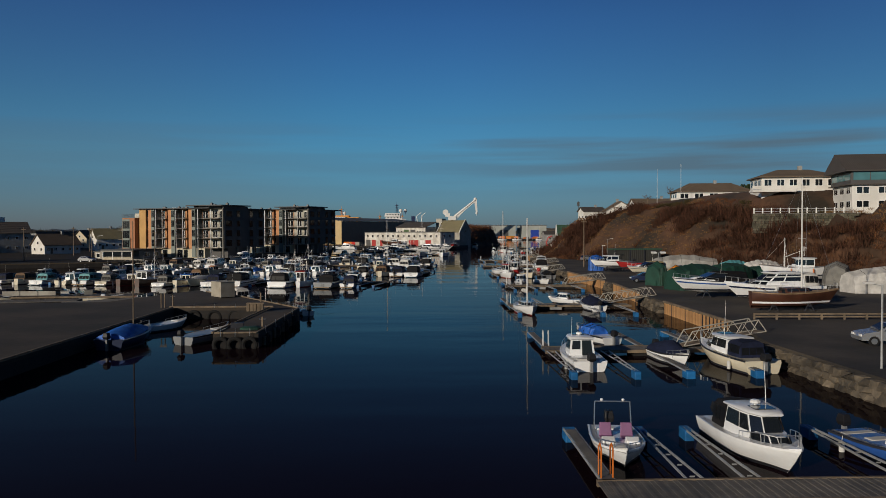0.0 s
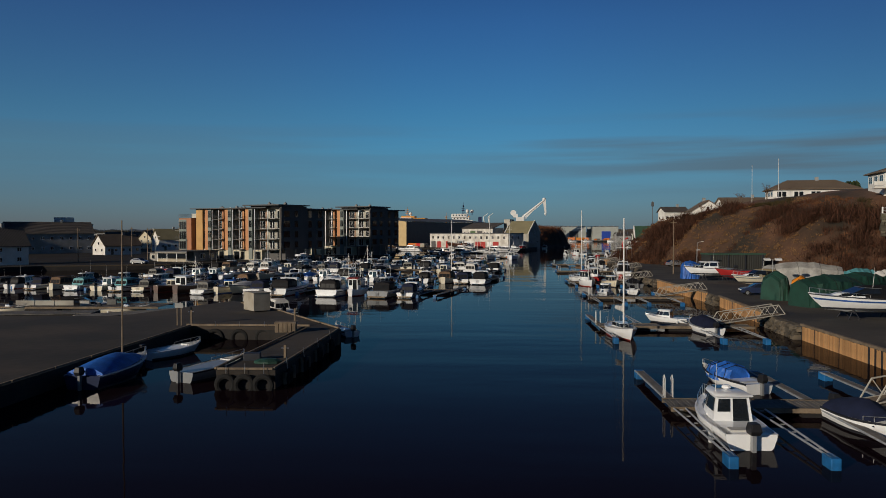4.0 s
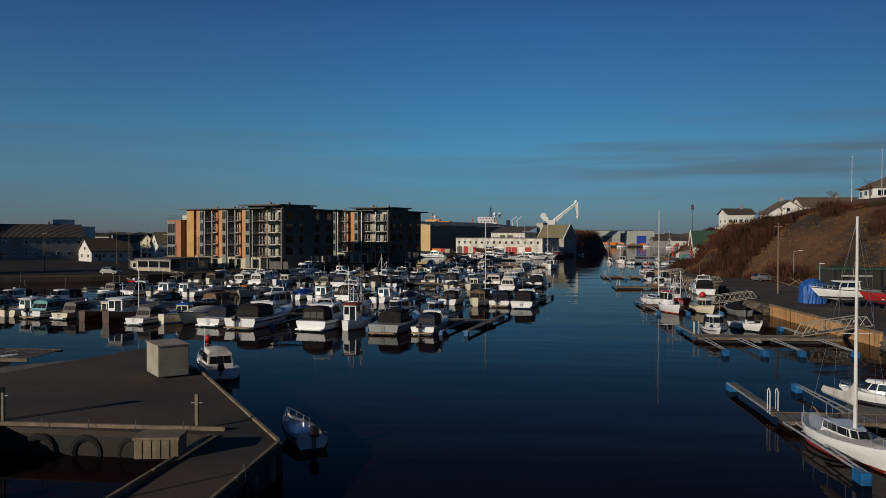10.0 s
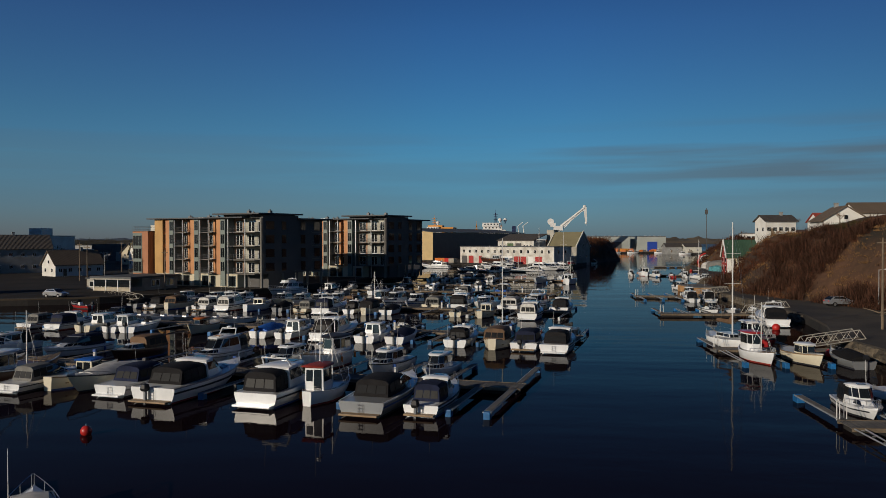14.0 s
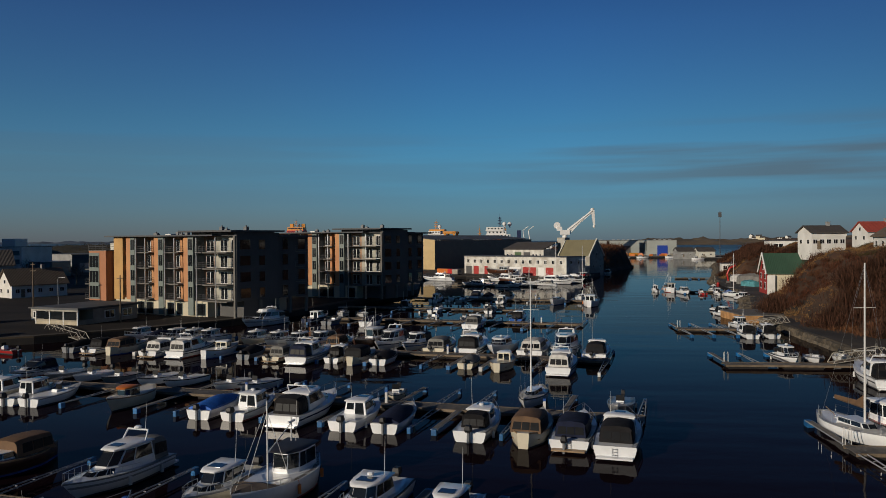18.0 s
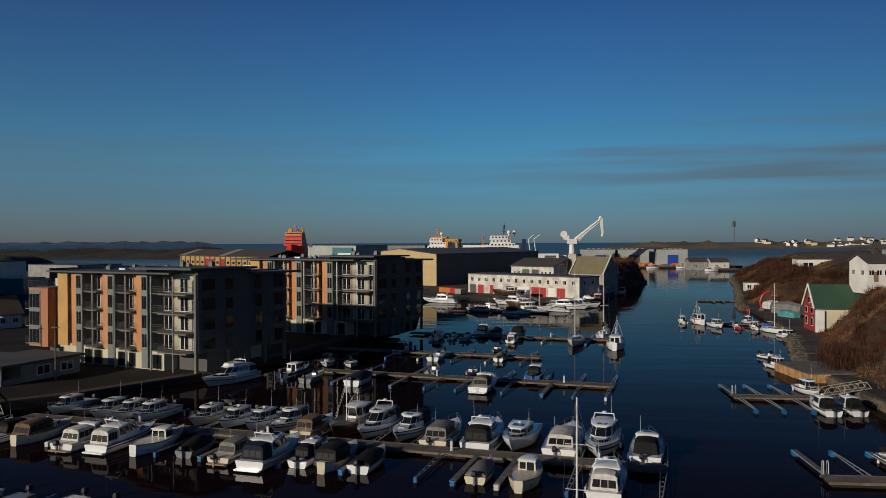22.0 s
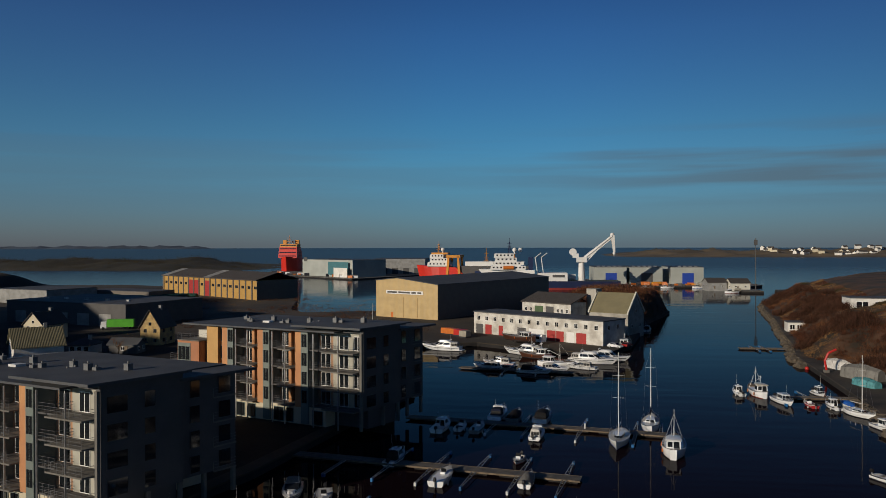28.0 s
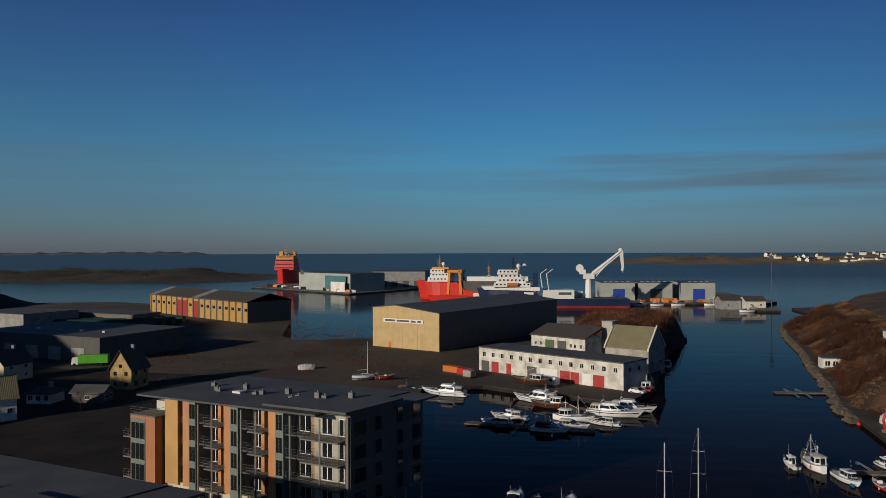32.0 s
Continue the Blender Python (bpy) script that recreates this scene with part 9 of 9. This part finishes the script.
# ---- scrub and trees ----
def island_material(name, a, b, patch=None):
    m = bpy.data.materials.new(name)
    m.use_nodes = True
    n, l = m.node_tree.nodes, m.node_tree.links
    g, mix = n.new("ShaderNodeNewGeometry"), n.new("ShaderNodeMixRGB")
    mix.inputs[1].default_value, mix.inputs[2].default_value = (*a, 1), (*b, 1)
    l.new(g.outputs["Random Per Island"], mix.inputs[0])
    out = mix
    if patch:
        nz, fall, two = n.new("ShaderNodeTexNoise"), n.new("ShaderNodeMapRange"), n.new("ShaderNodeMixRGB")
        nz.inputs["Scale"].default_value, nz.inputs["Detail"].default_value = 0.07, 3.0
        l.new(g.outputs["Position"], nz.inputs["Vector"])
        fall.inputs["From Min"].default_value, fall.inputs["From Max"].default_value = 0.50, 0.66
        fall.inputs["To Max"].default_value = 0.85
        l.new(nz.outputs["Fac"], fall.inputs["Value"])
        l.new(fall.outputs[0], two.inputs[0])
        l.new(mix.outputs[0], two.inputs[1])
        two.inputs[2].default_value = (*patch, 1)
        out = two
    l.new(out.outputs[0], n["Principled BSDF"].inputs["Base Color"])
    n["Principled BSDF"].inputs["Roughness"].default_value = 0.95
    n["Principled BSDF"].inputs["Specular IOR Level"].default_value = 0.1
    return m


twig = island_material("twig", (0.135, 0.050, 0.026), (0.030, 0.017, 0.012), (0.20, 0.095, 0.045))
twig_gold = island_material("twig_gold", (0.30, 0.175, 0.075), (0.11, 0.055, 0.024))
twig_dark = island_material("twig_dark", (0.095, 0.043, 0.027), (0.032, 0.018, 0.012))
needle = island_material("needle", (0.018, 0.030, 0.014), (0.040, 0.052, 0.022))
leaf_dark = island_material("leaf_dark", (0.030, 0.028, 0.013), (0.080, 0.058, 0.024))


def scrub(name, spots, mat, label, size=1.0, blades=20, seed=1):
    """Bare bushes: sprays of thin bent twigs, many bushes in one mesh."""
    r = np.random.default_rng(seed)
    p = np.repeat(np.array(spots), blades, axis=0)
    n = len(p)
    s = p[:, 3]
    a, lean = r.uniform(0, 6.283, n), r.uniform(0.05, 1.25, n)
    L = s * size * r.uniform(0.45, 1.15, n)
    base = p[:, :3] + np.stack([r.normal(0, 0.34, n) * s, r.normal(0, 0.34, n) * s, np.full(n, -0.15)], 1)
    way = np.stack([np.sin(lean) * np.cos(a), np.sin(lean) * np.sin(a), np.cos(lean)], 1)
    tip = base + way * L[:, None]
    turn = a + r.uniform(-1.2, 1.2, n)
    side = np.stack([-np.sin(turn), np.cos(turn), r.uniform(-0.5, 0.5, n)], 1) * (0.014 + 0.010 * s)[:, None]
    mid = (base + tip) / 2 + np.stack([np.zeros(n), np.zeros(n), 0.10 * L], 1)
    v = np.stack([base, mid + side, tip, mid - side], 1).reshape(-1, 3)
    f = np.arange(4 * n).reshape(-1, 4)
    ob = sheet(name, v.tolist(), f.tolist(), mat)
    return tagged(ob, label, "bushes", kind="stuff")


rs_ = random.Random(11)
spots, gold, tall, green = [], [], [], []
for _ in range(15000):
    y = rs_.uniform(95, 575)
    run = along(RUN, y)
    d = rs_.uniform(-0.5, run + 9)
    x = along(FOOT, y) + d
    p = noise.noise(Vector((x * 0.07, y * 0.07, 2)))
    q = noise.noise(Vector((x * 0.045, y * 0.045, 9)))
    h = hill_height(x, y)
    if p > 0.16:
        gold.append((x, y, h, rs_.uniform(0.5, 1.4)))
    elif q > -0.10 and d < run and rs_.random() < 0.40:
        tall.append((x, y, h, rs_.uniform(1.6, 3.6)))
    elif d > run * 0.9 and q < 0.0:
        green.append((x, y, h, rs_.uniform(0.5, 1.3)))
    elif q > -0.55:
        spots.append((x, y, h, rs_.uniform(0.5, 1.5) * (1.0 if d < run else 0.6)))
scrub("hillside_scrub", spots, twig, "reddish-brown bare scrub covering the hillside", 0.95, 44, 2)
scrub("hillside_bracken", gold, twig_gold, "golden-brown dead bracken on the hillside", 0.55, 30, 3)
scrub("hillside_thicket", tall, twig_dark, "tall dark bare thicket at the foot of the hillside", 0.8, 110, 8)
scrub("hilltop_heather", green, leaf_dark, "low dark evergreen shrubs on the hilltop", 0.7, 40, 10)
spots = []
for _ in range(2600):
    x, y = rs_.uniform(8, 58), rs_.uniform(424, 512)
    h = bluff_height(x, y)
    if h > 1.4:
        spots.append((x, y, h, rs_.uniform(1.2, 3.2)))
scrub("bluff_scrub", spots, twig, "dark brown scrub on the bluff", 1.0, 14, 4)
spots, tufts = [], []
for _ in range(9000):
    x, y = rs_.uniform(-230, -45), rs_.uniform(375, 560)
    p = noise.noise(Vector((x * 0.03, y * 0.03, 5)))
    if (x > -76 and y > 432) or (x < -150 and y < 470):
        continue
    if p > 0.10 and len(spots) < 1500:
        spots.append((x, y, 1.2, rs_.uniform(0.4, 1.5)))
    elif noise.noise(Vector((x * 0.06, y * 0.06, 7))) > -0.05 and len(tufts) < 4200:
        tufts.append((x, y, 1.2, rs_.uniform(0.4, 1.0)))
scrub("waste_ground_scrub", spots, twig, "low scrub on the waste ground", 1.0, 16, 5)
scrub("waste_ground_grass", tufts, twig_gold, "dry yellow grass in patches on the waste ground", 0.55, 14, 6)


def conifer(x, y, z, h, label="dark green pine with an uneven crown"):
    r = random.Random(int(x * 13 + y * 7))
    t = thing("pine_tree", x, y, z, r.uniform(0, 360), label, "tree", "pines")
    Geo().tube((0, 0, -0.5), (r.uniform(-0.2, 0.2), 0, h * 0.9), 0.04 * h, 7, 0.01 * h).done("trunk", timber, t)
    v, f = [], []
    for _ in range(420):
        k = r.uniform(0.22, 1.0)
        a = r.uniform(0, 6.283)
        R = h * 0.30 * (1.05 - k) ** 0.6 * r.uniform(0.25, 1.1)
        cx, cy, cz = R * math.cos(a), R * math.sin(a), h * k + r.uniform(-0.2, 0.2)
        s = 0.05 * h * r.uniform(0.6, 1.4)
        o = len(v)
        dx, dy = math.cos(a) * s, math.sin(a) * s
        v += [(cx - dy * 0.5, cy + dx * 0.5, cz), (cx + dy * 0.5, cy - dx * 0.5, cz), (cx + dx * 1.4, cy + dy * 1.4, cz - s * 0.3), (cx + dx * 0.3, cy + dy * 0.3, cz + s)]
        f += [(o, o + 2, o + 3), (o + 1, o + 3, o + 2)]
    c = sheet("crown", v, f, needle)
    c.parent = t


def bare_tree(x, y, z, h, label="bare winter tree with a fine twiggy crown"):
    r = random.Random(int(x * 17 + y * 5))
    t = thing("bare_tree", x, y, z, 0, label, "tree", "bare trees")
    Geo().tube((0, 0, -0.4), (0, 0, h * 0.45), 0.035 * h, 7, 0.02 * h).done("trunk", timber, t)
    limbs, tw = Geo(), Geo()
    for i in range(7):
        a, b = i * 0.9 + r.uniform(-0.3, 0.3), r.uniform(0.3, 0.9)
        L = h * r.uniform(0.3, 0.5)
        p = Vector((0, 0, h * r.uniform(0.25, 0.45)))
        q = p + Vector((math.cos(a) * math.sin(b), math.sin(a) * math.sin(b), math.cos(b))) * L
        limbs.tube(p, q, 0.014 * h, 5, 0.006 * h)
        for _ in range(16):
            k = p.lerp(q, r.uniform(0.4, 1.0))
            e = k + Vector((r.gauss(0, 1), r.gauss(0, 1), r.uniform(0, 1.4))).normalized() * h * r.uniform(0.10, 0.22)
            tw.tube(k, e, 0.004 * h, 3, 0.002 * h)
    limbs.done("limb", timber, t)
    tw.done("crown", twig, t)


for x, y, h in ((99, 226, 7), (103, 231, 8), (107, 224, 7.5), (95, 240, 6.5), (111, 236, 8), (90, 262, 5), (118, 300, 7), (122, 308, 8), (112, 318, 6)):
    conifer(x, y, hill_height(x, y) - 0.2, h)
for x, y, h in ((82, 157, 5), (90, 140, 6), (66, 214, 4), (70, 206, 4.5), (60, 228, 3.5), (74, 262, 5), (80, 268, 4.5), (88, 282, 5), (78, 304, 5), (70, 312, 6), (66, 318, 5), (84, 330, 6), (92, 345, 6), (82, 388, 5), (96, 420, 6)):
    bare_tree(x, y, hill_height(x, y) - 0.1, h)
for x, y, h in ((-148, 322, 8), (-170, 330, 9), (-182, 322, 9), (-196, 330, 10), (-210, 335, 10), (-226, 330, 9), (-118, 336, 6), (-190, 300, 8), (-236, 300, 9), (-244, 318, 10)):
    bare_tree(x, y, 1.2, h)
spots = []
while len(spots) < 5200:
    x, y = rs_.uniform(-1300, -300), rs_.uniform(1000, 1240)
    h = west_height(x, y)
    if h > 0.5 and noise.noise(Vector((x * 0.02, y * 0.02, 3))) > -0.25:
        spots.append((x, y, h, rs_.uniform(2.0, 5.5)))
scrub("headland_scrub", spots, leaf_dark, "dark low scrub on the far headland", 1.0, 9, 7)
